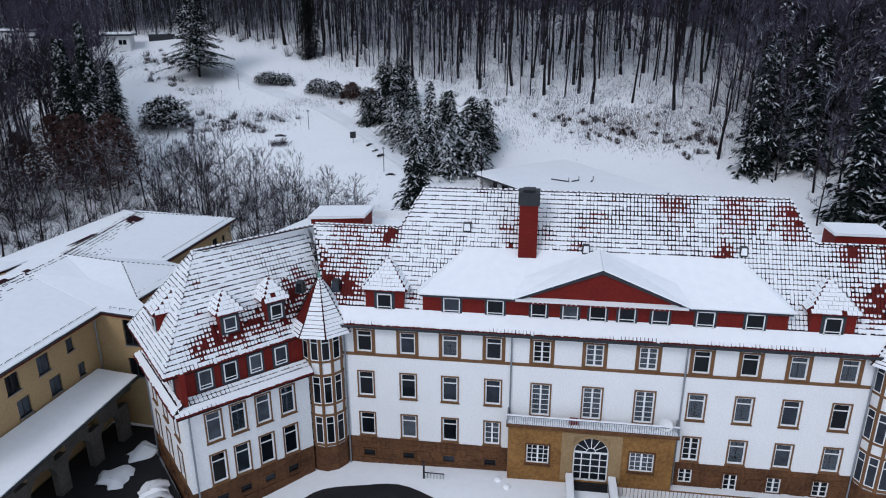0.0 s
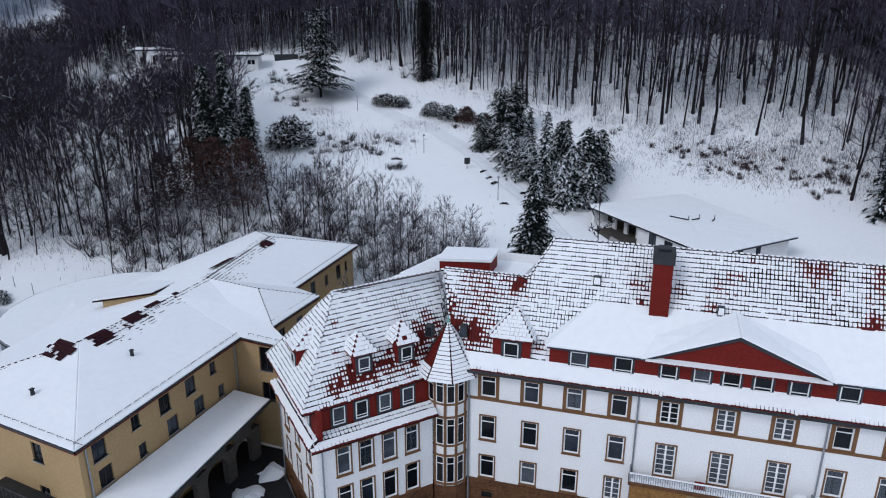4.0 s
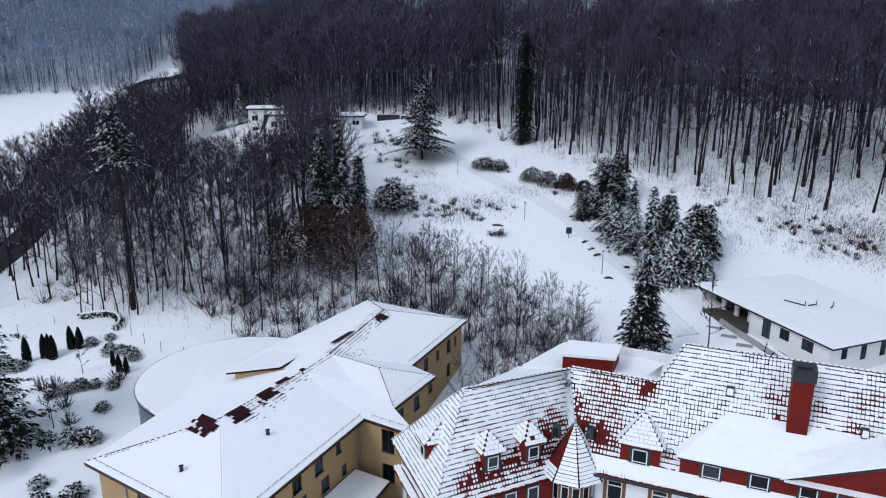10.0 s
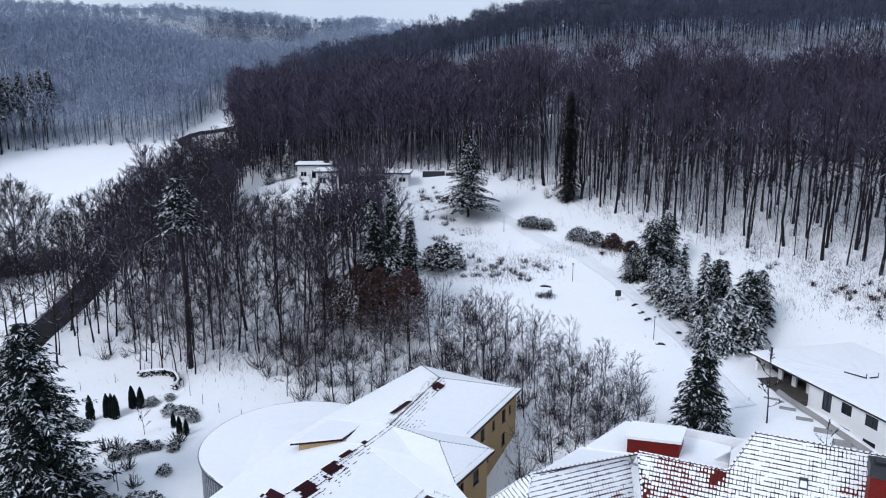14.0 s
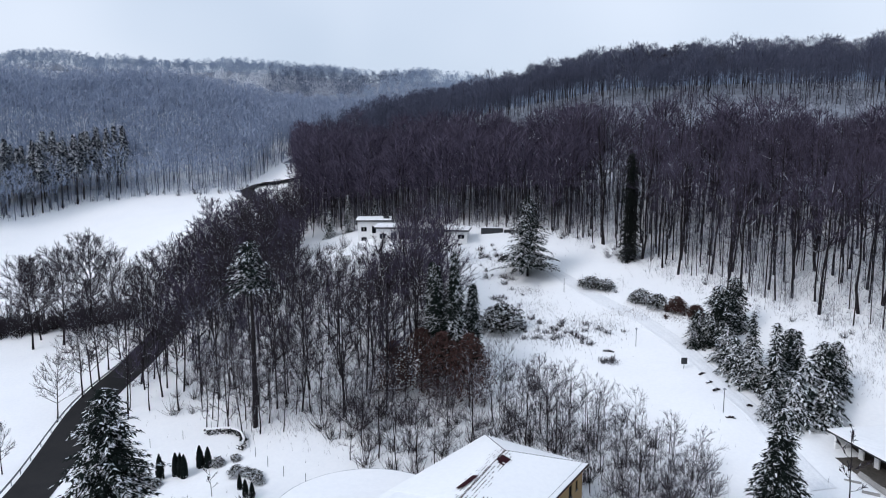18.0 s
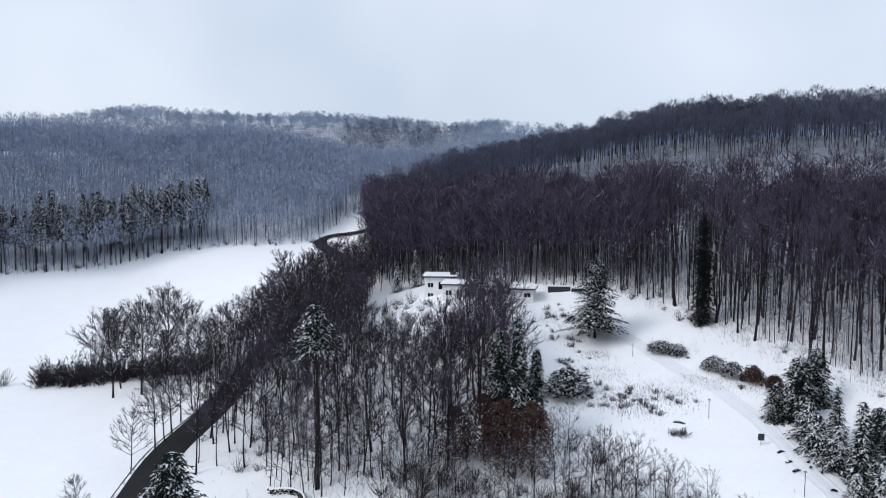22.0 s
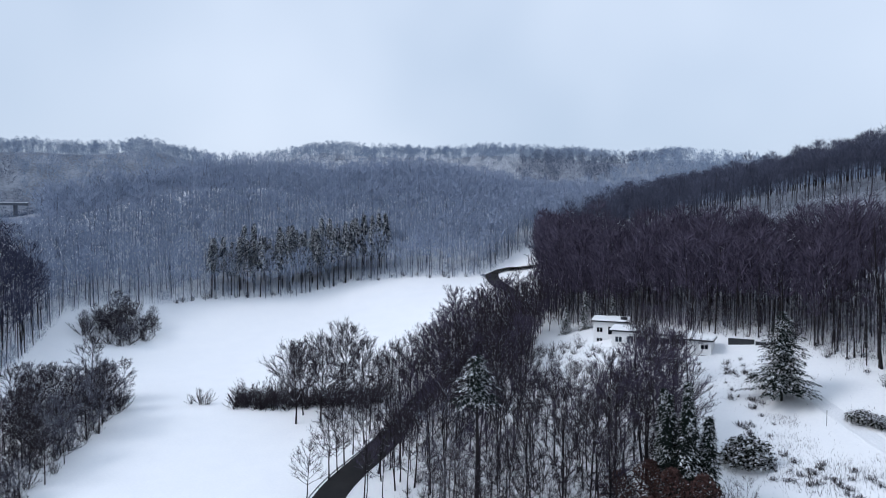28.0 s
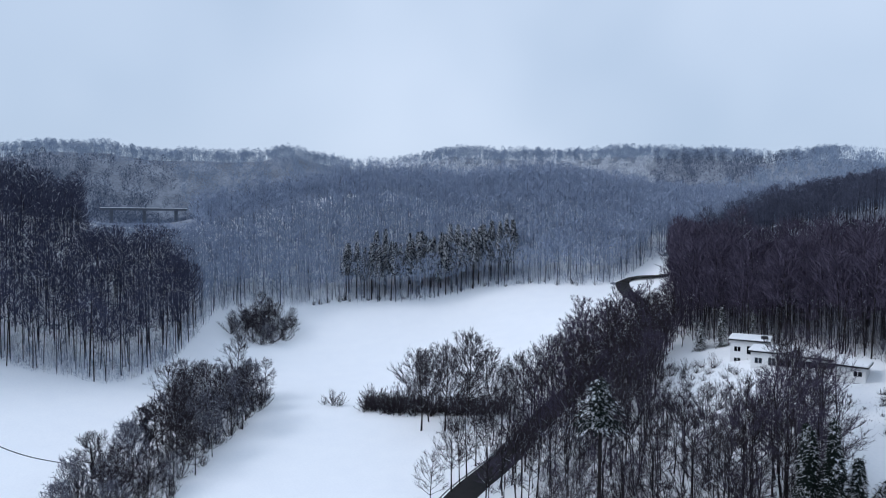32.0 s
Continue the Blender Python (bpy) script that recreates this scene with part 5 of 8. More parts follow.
qa, qb, qc, qd = inset(PA), inset(PB), inset(PC), inset(PD)
rf = Mesh()
rf.slab([z_(PA, 9.75), z_(PB, 9.75), z_(PC, 9.75), z_(PD, 9.75)], 0.2)
rfo = rf.part("roof", dark_metal, pav)
sheet("snow_sheet", [z_(PA, 9.75), z_(PB, 9.75), z_(PC, 9.75), z_(PD, 9.75)], 0.22, rfo, 0.06, 1.0)
for a, b, wl2, z0 in ((qa, qb, [(11.3, 7.1, 1.3, 2.4), (14.0, 7.9, 1.4, 1.3), (17.2, 7.9, 1.6, 1.3), (14.0, 5.1, 1.4, 1.3), (17.2, 5.1, 1.6, 1.3)], 3.5),
                       (qb, qc, [(1.7, 7.9, 0.9, 1.2), (4.6, 7.4, 0.9, 2.0), (7.6, 7.4, 0.9, 2.0)], 3.5), (qc, qd, [], 5), (qd, qa, [], 6)):
    m = wall_frame(a, b)
    L = math.hypot(b[0] - a[0], b[1] - a[1])
    off = 9.2 if z0 == 3.5 and a is qa else 0.0
    m2 = m @ Matrix.Translation((off, 0, 0))
    hl = [(u - off, u - off + w, z, z + h) for u, z, w, h in wl2]
    pierced_wall("wall", m2, L - off, z0, 9.55, hl, plaster, pav)
    for u, z, w, h in wl2:
        f = Mesh()
        for q in ((0, 0, 0.08, h), (w - 0.08, 0, w, h), (0, 0, w, 0.08), (0, h - 0.08, w, h), (w / 2 - 0.04, 0, w / 2 + 0.04, h)):
            f.box(u + q[0], 0.05, z + q[1], u + q[2], 0.15, z + q[3], m)
        fo = f.part("window", dark_metal, pav)
        g = Mesh()
        g.box(u + 0.03, 0.1, z + 0.03, u + w - 0.03, 0.12, z + h - 0.03, m)
        g.part("pane", dark_pane, fo)
    if off:
        lg = Mesh()
        lg.box(0, 2.2, z0, off, 2.4, 9.55, m)
        tf = Mesh()
        tf.box(-0.6, -1.3, 6.2, off, 2.2, 7.3, m)
        tf.part("terrace", weathered_stone, pav, "grey terrace floor of the loggia")
        lg.part("loggia_wall", dark_wood, pav, "dark wooden wall of the loggia")
        for u in (0.2, 2.6, 5.0, 7.4):
            lp = Mesh()
            lp.box(u, 1.3 if u > 1 else 0.0, z0, u + (0.15 if u < 1 else 0.7), 1.55 if u > 1 else 0.2, 9.55, m)
            lp.part("pillar", plaster, pav)
tw = Mesh()
tw.tube([(-13.5, 45.0, 7.0), (-4.6, 34.4, 5.9)], [0.45, 0.45], 4)
for i in range(9):
    x, y = -18.6 + i * 1.75, 47.2 - i * 2.0
    tw.box(x, y, hz(x, y) - 0.8, x + 1.75, y + 0.3, 6.9 - i * 0.08)
tagged(tw.part("garden_wall", concrete), "grey retaining wall beside the pavilion", "wall", kind="structure")
for x, y, dx, dy in ((-6.6, 47.2, 2.2, -1.2), (-4.0, 46.3, 0.9, 0.7), (-1.6, 46.4, 0.3, 0.8)):
    rm = Mesh()
    rm.tube([(x, y, 10.05), (x + dx, y + dy, 10.08)], [0.08, 0.08], 5)
    rm.tube([(x + dx, y + dy, 10.0), (x + dx, y + dy, 10.6)], [0.05, 0.05], 5)
    rm.part("roof_pipe", dark_metal, pav)
sp = Mesh()
sp.box(5.2, 34.5, 3.5, 12.0, 40.0, 7.2)
spo = sp.part("side_building", plaster)
tagged(spo, "flat side building of the pavilion", "building")
sheet("snow_sheet", [(5.0, 34.3, 7.2), (12.2, 34.3, 7.2), (12.2, 40.2, 7.2), (5.0, 40.2, 7.2)], 0.2, spo)

# ---- flat-roofed villa on the slope ----
villa = thing("villa", "white flat-roofed villa with snowy roofs on the wooded slope", "house")


def villa_block(a, ang, L, D, z0, z1, wins_):
    m = Matrix.Translation((*a, 0)) @ Matrix.Rotation(radians(ang), 4, 'Z')
    b = Mesh()
    b.box(0, 0, z0, L, D, z1, m)
    bo = b.part("wall", plaster, villa)
    r = Mesh()
    r.box(-0.5, -0.6, z1, L + 0.5, D + 0.4, z1 + 0.35, m)
    r.part("roof", dark_metal, bo)
    s = Mesh()
    s.box(-0.48, -0.58, z1 + 0.35, L + 0.48, D + 0.38, z1 + 0.65, m, 0.06)
    s.part("roof_snow", snow, bo)
    for u, z, w, h in wins_:
        f = Mesh()
        f.box(u, -0.06, z, u + w, 0.02, z + h, m)
        fo = f.part("window", white_paint, bo)
        g = Mesh()
        for k in range(2):
            g.box(u + 0.08 + k * w / 2, -0.08, z + 0.08, u + w / 2 - 0.04 + k * w / 2, -0.055, z + h - 0.08, m)
        g.part("pane", dark_pane, fo)


villa_block((-126.5, 99.0), 32, 8.3, 7, 17, 26.1, [(0.8, 23.4, 1.5, 1.3), (0.8, 20.7, 1.5, 1.3), (3.6, 22.9, 4.2, 2.1), (4.6, 20.7, 1.5, 1.3)])
villa_block((-117.6, 94.6), 28, 9.0, 7, 16, 25.2, [(0.8, 22.6, 1.6, 1.4), (3.6, 22.4, 1.5, 1.9), (5.6, 22.4, 2.8, 1.9), (1.0, 19.8, 1.5, 1.3)])
villa_block((-109.8, 98.2), 26, 10.0, 6, 18, 25.0, [(0.4, 22.3, 4.4, 2.1), (5.3, 22.3, 4.2, 2.1)])
villa_block((-98.4, 95.2), 22, 5.4, 6, 19, 25.6, [(3.2, 23.8, 1.6, 1.1), (3.2, 21.4, 1.6, 1.2)])
vc = Mesh()
vc.box(-121.5, 103.5, 26.2, -120.4, 104.6, 27.4)
vc.box(-107.0, 101.5, 24.0, -106.1, 102.4, 25.2)
vc.part("chimney", dark_metal, villa)
gw2 = Mesh()
gm = wall_frame((-93.5, 104.8), (-84.0, 109.5))
gw2.box(0, 0, 22.5, 5.4, 0.4, 25.6, gm)
gw2.box(5.6, -0.6, 22.5, 10.6, 0.0, 25.3, gm)
tagged(gw2.part("boundary_wall", dark_metal), "dark boundary wall at the wood's edge", "wall", kind="structure")

# ---- trees ----
def bare_tree_meshes(seed, h, branches=18, twigs_=9, bole=0.38, spread=0.22, stem=0.011, tw=0.045, fork=0.0):
    """A leafless broadleaf tree: a trunk, sometimes forked, and a rounded crown of curved limbs, branches and twigs."""
    rng = random.Random(seed)
    t, c, f = Mesh(), Mesh(), Mesh()
    lean = Vector((rng.uniform(-0.07, 0.07), rng.uniform(-0.07, 0.07), 0))
    bend = 0.013 * h
    n = 7
    r0 = h * stem

    def stem_line(start, top, drift, wob):
        pts, p = [], Vector(start)
        for i in range(n):
            pts.append(p.copy())
            p = p + drift / n + Vector((rng.uniform(-wob, wob), rng.uniform(-wob, wob), (top - start[2]) / (n - 1)))
        return pts

    pts = stem_line((0, 0, -0.4), h * 0.94, lean * h, bend)
    t.tube(pts, [r0 * (1.25 if i == 0 else 1 - 0.86 * i / (n - 1)) for i in range(n)], 6)
    stems = [pts]
    if rng.random() < fork:
        i = rng.choice((1, 2, 2, 3))
        az = rng.uniform(0, 6.28)
        second = stem_line(tuple(pts[i]), h * rng.uniform(0.8, 0.92), Vector((math.cos(az), math.sin(az), 0)) * h * rng.uniform(0.07, 0.14), bend * 0.7)
        t.tube(second, [r0 * (1 - 0.86 * i / (n - 1)) * 0.8 * (1 - 0.8 * k / (n - 1)) for k in range(n)], 5)
        stems.append(second)

    def along(line, k):
        x = min(max(k, 0.0), 0.999) * (len(line) - 1)
        i = int(x)
        return line[i].lerp(line[i + 1], x - i)

    def tri(a, d, L, w):
        s = d.cross(Vector((rng.uniform(-1, 1), rng.uniform(-1, 1), rng.uniform(-1, 1))))
        s.normalize()
        k = len(f.v)
        f.v += [tuple(a - s * w), tuple(a + s * w), tuple(a + d * L)]
        f.f.append((k, k + 1, k + 2))

    low = bole * h * 0.8
    mid, half = (low + h) / 2, (h - low) / 2
    wide = spread * h * 1.1
    count = max(7, int(branches * 0.6))
    for b in range(count):
        line = stems[b % len(stems)]
        rel = (b + rng.random()) / count
        a = along(line, bole + (0.97 - bole) * rel if line is pts else rel * 0.97)
        az = b * 2.4 + rng.uniform(-0.5, 0.5)
        el = radians(rng.uniform(14, 40) + 34 * rel)
        d = Vector((math.cos(az) * math.cos(el), math.sin(az) * math.cos(el), math.sin(el)))
        q, e = Vector((a.x / wide, a.y / wide, (a.z - mid) / half)), Vector((d.x / wide, d.y / wide, d.z / half))
        qa, qb, qc = e.dot(e), q.dot(e), q.dot(q) - 1
        root = qb * qb - qa * qc
        L = (-qb + math.sqrt(root)) / qa if root > 0 else 0.0
        L = min(max(L * rng.uniform(0.72, 1.05), h * 0.07), h * 0.42)
        up = Vector((0, 0, rng.uniform(0.1, 0.45)))
        jig = lambda s_: Vector((rng.uniform(-s_, s_), rng.uniform(-s_, s_), rng.uniform(-s_, s_)))
        d2 = (d + up * 0.6 + jig(0.25)).normalized()
        d3 = (d2 + up + jig(0.3)).normalized()
        limb = [a, a + d * L * 0.4, a + d * L * 0.4 + d2 * L * 0.35]
        limb.append(limb[2] + d3 * L * 0.3)
        rb_ = max(0.025, r0 * 0.42 * (1.12 - rel) * min(1.0, L / (0.16 * h)))
        c.tube(limb, [rb_, rb_ * 0.7, rb_ * 0.45, 0.012], 3)
        subs = 4 + int(L / h * 14)
        for s in range(subs):
            x = rng.uniform(0.22, 1.0)
            o = along(limb, x)
            g = (along(limb, x + 0.05) - along(limb, x - 0.05)).normalized()
            e = (g + jig(0.75) + Vector((0, 0, 0.15))).normalized()
            l1 = L * rng.uniform(0.22, 0.42) * (1.2 - 0.5 * x) + 0.03 * h
            tri(o, e, l1, tw * 1.3)
            for z in range(max(3, int(twigs_ * 0.75))):
                o2 = o + e * l1 * rng.uniform(0.15, 0.95)
                e2 = (e * 0.8 + jig(0.75) + Vector((0, 0, 0.2))).normalized()
                tri(o2, e2, l1 * rng.uniform(0.25, 0.6), tw * 0.75)
    return t, c, f


def bare_tree(seed, h, name="bare_tree", label="leafless tree with a bare crown over snow", group="bare trees of the bank wood", tmat=None, bmat=None, **kw):
    t, c, f = bare_tree_meshes(seed, h, **kw)
    ob = thing(name, label, "tree", group)
    t.part("trunk", snowy_bark, ob, smooth=True)
    tagged(c.part("branching", bmat or snowy_bark, ob), kind="stuff")
    tagged(f.part("crown", tmat or twigs, ob), kind="stuff")
    return ob


def fir_meshes(seed, h, r, start=0.06, gap=0.55, per=8, droop=0.35, taper=0.85, grain=0.38):
    """A conifer: whorls of drooping boughs, each of many small sprays."""
    rng = random.Random(seed)
    t, c = Mesh(), Mesh()
    t.tube([(0, 0, -0.4), (0.01 * h, 0, h * 0.5), (0, 0, h * 0.98)], [h * 0.014, h * 0.009, 0.02], 6)
    up = Vector((0, 0, 1))
    sway = [rng.uniform(0.82, 1.18) for k in range(12)]

    def spray(o, d, side, L, w):
        tip = o + d * L - up * 0.2 * L
        c.poly(o - side * w, o + side * w, tip)

    z = h * start
    while z < h * 0.985:
        k = (z - h * start) / (h * (1 - start))
        L0 = r * (1 - k) ** taper * sway[int(k * 11)] + 0.12
        n = max(4, int(per * (1 - 0.45 * k)))
        a0 = rng.uniform(0, 6.28)
        for i in range(n):
            az = a0 + 2 * math.pi * (i + rng.uniform(-0.35, 0.35)) / n
            L = L0 * rng.uniform(0.6, 1.15)
            u = Vector((math.cos(az), math.sin(az), 0))
            s = Vector((-u.y, u.x, 0))
            zz = z + rng.uniform(-0.3, 0.3) * gap
            lift = rng.uniform(-0.05, 0.12)
            m = max(2, int(L / grain))
            for j in range(m):
                f = (j + rng.uniform(0.2, 0.95)) / m
                p = u * (L * f) + up * (zz + lift * L * f - droop * L * f * f)
                for b in range(4 + int(L * 1.9 * (1.1 - f))):
                    off = rng.uniform(-1, 1) * 0.3 * L * (1.02 - f)
                    sgn = 1 if off > 0 else -1
                    l1 = grain * rng.uniform(1.0, 1.9)
                    d = (u * rng.uniform(0.4, 1.0) + s * sgn * rng.uniform(0.2, 0.9) + up * rng.uniform(-0.5, 0.1)).normalized()
                    spray(p + s * off - up * abs(off) * 0.2, d, d.cross(up).normalized(), l1, l1 * rng.uniform(0.17, 0.3))
            spray(u * (L * 0.85) + up * (zz + lift * L - droop * L * 0.72), (u - up * (0.3 + droop)).normalized(), s, grain * 1.1, grain * 0.4)
        z += gap * (0.5 + 0.55 * (1 - k))
    spray(Vector((0, 0, h * 0.93)), Vector((0.05, 0, 1)), Vector((1, 0, 0)), h * 0.08, 0.12)
    spray(Vector((0, 0, h * 0.93)), Vector((0.05, 0, 1)), Vector((0, 1, 0)), h * 0.08, 0.12)
    return t, c


def fir(seed, h, r, label, name="fir_tree", group="", needle_mat=None, **kw):
    t, c = fir_meshes(seed, h, r, **kw)
    ob = thing(name, label, "tree", group)
    t.part("trunk", bark, ob, smooth=True)
    c.part("crown", needle_mat or snowy_needles, ob)
    return ob


def stand(ob, x, y, turn=0.0, s=1.0, dz=0.0):
    ob.location = (x, y, hz(x, y) + dz)
    ob.rotation_euler = (0, 0, turn)
    ob.scale = (s, s, s)
    return ob


def again(ob, x, y, turn=0.0, s=1.0, dz=0.0):
    ob.scale = (1, 1, 1)
    m = Matrix.LocRotScale((x, y, hz(x, y) + dz), Euler((0, 0, turn)), (s, s, s))
    c = copy_thing(ob, m)
    return c


def copies(protos, places, rng):
    """Puts the prototypes at the first places and copies of them at the rest: (x, y, scale)."""
    for i, (x, y, s) in enumerate(places):
        if i < len(protos):
            stand(protos[i], x, y, rng.uniform(0, 6.28), s)
            protos[i].rotation_euler.x = rng.uniform(-0.03, 0.03)
    for i, (x, y, s) in enumerate(places[len(protos):]):
        p = protos[rng.randrange(len(protos))]
        c = copy_thing(p, Matrix.Identity(4))
        c.location, c.rotation_euler, c.scale = (x, y, hz(x, y)), (rng.uniform(-0.03, 0.03), rng.uniform(-0.03, 0.03), rng.uniform(0, 6.28)), (s, s, s * rng.uniform(0.88, 1.1))


def scatter(rng, poly, gap, n, existing=None, reject=None):
    xs, ys = [p[0] for p in poly], [p[1] for p in poly]
    out = [] if existing is None else existing
    got = []
    tries = 0
    while len(got) < n and tries < n * 30:
        tries += 1
        x, y = rng.uniform(min(xs), max(xs)), rng.uniform(min(ys), max(ys))
        if not in_poly(x, y, poly) or (reject and reject(x, y)):
            continue
        if all((x - a) ** 2 + (y - b) ** 2 > gap * gap for a, b in out):
            out.append((x, y))
            got.append((x, y))
    return got


trng = random.Random(77)
tall = [bare_tree(100 + i, h, name="beech_tree", group="bare trees of the wood's edge", label="tall bare beech with a straight dark trunk", branches=38, twigs_=12, bole=0.46, spread=0.17, stem=0.0092, tw=0.036, fork=0.8, tmat=dark_twigs) for i, h in enumerate((26, 23, 28, 25, 22, 24, 27))]
mid_t = [bare_tree(120 + i, h, name="ash_tree", bole=0.44, spread=0.21, branches=32, twigs_=15, tw=0.036, stem=0.0095, fork=0.6, tmat=dark_twigs if i % 3 == 1 else twigs) for i, h in enumerate((17, 14, 18.5, 16, 12, 15))]
thin_t = [bare_tree(140 + i, h, name="sapling", label="slender bare sapling in the snow", group="saplings below the meadow", branches=20, twigs_=7, bole=0.15, spread=0.24, stem=0.008, tw=0.022) for i, h in enumerate((9, 8, 10, 7))]
BANK = [(-108, 24), (-116, 20), (-124, 29), (-131, 43), (-142, 61), (-154, 82), (-166, 104), (-176, 126), (-160, 122), (-150, 104), (-131, 82), (-116, 82), (-103, 90), (-95, 88), (-88, 76), (-76, 62),
        (-68, 51), (-60, 46), (-66, 36), (-76, 31), (-86, 30), (-97, 31)]


def below_view(x, y, s, h):
    """Keeps the growth below the villa and its lawn low."""
    a, d = math.degrees(math.atan2(y + 44, -(x + 16))), math.hypot(x + 16, y + 44)
    if d < 118 or not 47.6 < a < 55.5 or d > 186:
        return s
    return min(s, max(0.0, (45.8 - 0.157 * d) - hz(x, y)) / h)


def lowered(places, h):
    out = [(x, y, below_view(x, y, s, h)) for x, y, s in places]
    return [p for p in out if p[2] > 0.25]




def before_firs(x, y):
    """True on the slope just below the tall firs."""
    k = (x + 69.5) * 0.5 - (y - 45.5) * 0.866
    return -4 < k < 22 and abs((x + 69.5) * 0.866 + (y - 45.5) * 0.5) < 5.5


bank_xy = [p for p in scatter(trng, BANK, 2.9, 235) if not before_firs(*p)]
copies(mid_t, lowered([(x, y, trng.uniform(0.75, 1.15) * (0.8 if y > 68 and x > -140 else 1.0)) for x, y in bank_xy], 18), trng)
STRIP = [(-66, 50), (-56, 49.5), (-45, 46.5), (-37, 42), (-30, 36), (-30, 24), (-37, 28), (-41, 31), (-52, 32), (-62, 32), (-70, 36)]
copies(thin_t, [(x, y, trng.uniform(0.5, 0.85)) for x, y in scatter(trng, STRIP, 2.0, 85) if not before_firs(x, y)], trng)


HB = [(-80, 27), (-70, 22.5), (-62, 22.5), (-56, 29.5), (-41, 29), (-40, 38), (-52, 40), (-70, 36), (-82, 34)]
hb_t = [bare_tree(410 + i, h, name="young_tree", group="bare trees behind the round hall", label="bare tree with snow-dusted twigs behind the hall", bole=0.14, spread=0.26, branches=30, twigs_=13, tw=0.022, stem=0.008, fork=0.8, tmat=brush_twigs if i != 0 else twigs) for i, h in enumerate((11, 8.5, 13))]
hb_xy = [(x, y, trng.uniform(0.7, 1.1)) for x, y in scatter(trng, HB, 3.2, 34)]
hb_xy += [(x, y, trng.uniform(0.55, 0.9)) for x, y in scatter(trng, [(-37.5, 15), (-30, 17), (-25.5, 30), (-30, 38), (-39, 36)], 2.6, 34)]
hb_xy += [(x, y, trng.uniform(0.9, 1.25)) for x, y in scatter(trng, [(-103, 25), (-94, 22), (-85, 24), (-82, 33), (-96, 34)], 2.5, 22)]
copies(hb_t, hb_xy, trng)


def forest_edge(x):
    xs = [-260, -235, -200, -175, -150, -128, -100, -80, -60, -53, -44, -30, -21, -15, -3, 8, 17, 24, 30, 36, 140]
    ys = [206, 200, 163, 132, 118, 113, 110, 111, 104, 101, 94, 87, 85, 81, 76, 79, 74, 66, 52, 42, 30]
    return np.interp(x, xs, ys)


edge_xy = []
while len(edge_xy) < 165:
    x = trng.uniform(-75, 60)
    y = forest_edge(x) + trng.uniform(0, 38) ** 1.0
    if all((x - a) ** 2 + (y - b) ** 2 > 3.1 ** 2 for a, b in edge_xy):
        edge_xy.append((x, y))
copies(tall, [(x, y, trng.uniform(0.85, 1.12)) for x, y in edge_xy], trng)


RB = [(17, 66), (16.5, 52), (20, 40), (31, 36), (54, 38), (58, 80), (26, 86)]
rbt = [bare_tree(150 + i, h, name="beech_tree", group="bare trees behind the clinic", label="slim bare tree with frosted twigs behind the clinic", branches=26, twigs_=11, bole=0.2, spread=0.2, stem=0.009, tw=0.028, tmat=m) for i, (h, m) in enumerate(((17, rimed_twigs), (20, dark_twigs), (14, dark_twigs)))]
copies(rbt, [(x, y, trng.uniform(0.75, 1.1)) for x, y in scatter(trng, RB, 2.6, 100)], trng)


def wood(name, label, xy, hs, protos_raw, materials, seed):
    """Many trees as one mesh, far off."""
    rng = np.random.RandomState(seed)
    V, Fc, Mi, base = [], [], [], 0
    variants = []
    for meshes in protos_raw:
        v, f, mi = [], [], []
        for k, m in enumerate(meshes):
            b = len(v)
            v += m.v
            for q in m.f:
                for i in range(1, len(q) - 1):
                    f.append((q[0] + b, q[i] + b, q[i + 1] + b))
                    mi.append(k)
        variants.append((np.array(v), np.array(f), np.array(mi)))
    pick = rng.randint(0, len(variants), len(xy))
    xy = np.array(xy)
    zz = height(xy[:, 0], xy[:, 1])
    for k, (v, f, mi) in enumerate(variants):
        idx = np.where(pick == k)[0]
        if len(idx) == 0:
            continue
        a = rng.uniform(0, 6.28, len(idx))
        s = np.array(hs)[idx]
        ca, sa = np.cos(a)[:, None], np.sin(a)[:, None]
        X = (v[None, :, 0] * ca - v[None, :, 1] * sa) * s[:, None] + xy[idx, 0][:, None]
        Y = (v[None, :, 0] * sa + v[None, :, 1] * ca) * s[:, None] + xy[idx, 1][:, None]
        Z = v[None, :, 2] * s[:, None] + zz[idx][:, None]
        V.append(np.stack([X, Y, Z], -1).reshape(-1, 3))
        Fc.append((f[None] + (np.arange(len(idx)) * len(v))[:, None, None] + base).reshape(-1, 3))
        Mi.append(np.tile(mi, len(idx)))
        base += len(idx) * len(v)
    V, Fc, Mi = np.concatenate(V), np.concatenate(Fc), np.concatenate(Mi)
    me = bpy.data.meshes.new(name)
    me.vertices.add(len(V))
    me.vertices.foreach_set("co", V.ravel())
    me.loops.add(Fc.size)
    me.loops.foreach_set("vertex_index", Fc.ravel().astype(np.int32))
    me.polygons.add(len(Fc))
    me.polygons.foreach_set("loop_start", np.arange(0, Fc.size, 3, dtype=np.int32))
    for m in materials:
        me.materials.append(m)
    me.polygons.foreach_set("material_index", Mi.astype(np.int32))
    me.update()
    me.validate()
    return tagged(new(name, me), label, "woodland", kind="stuff")


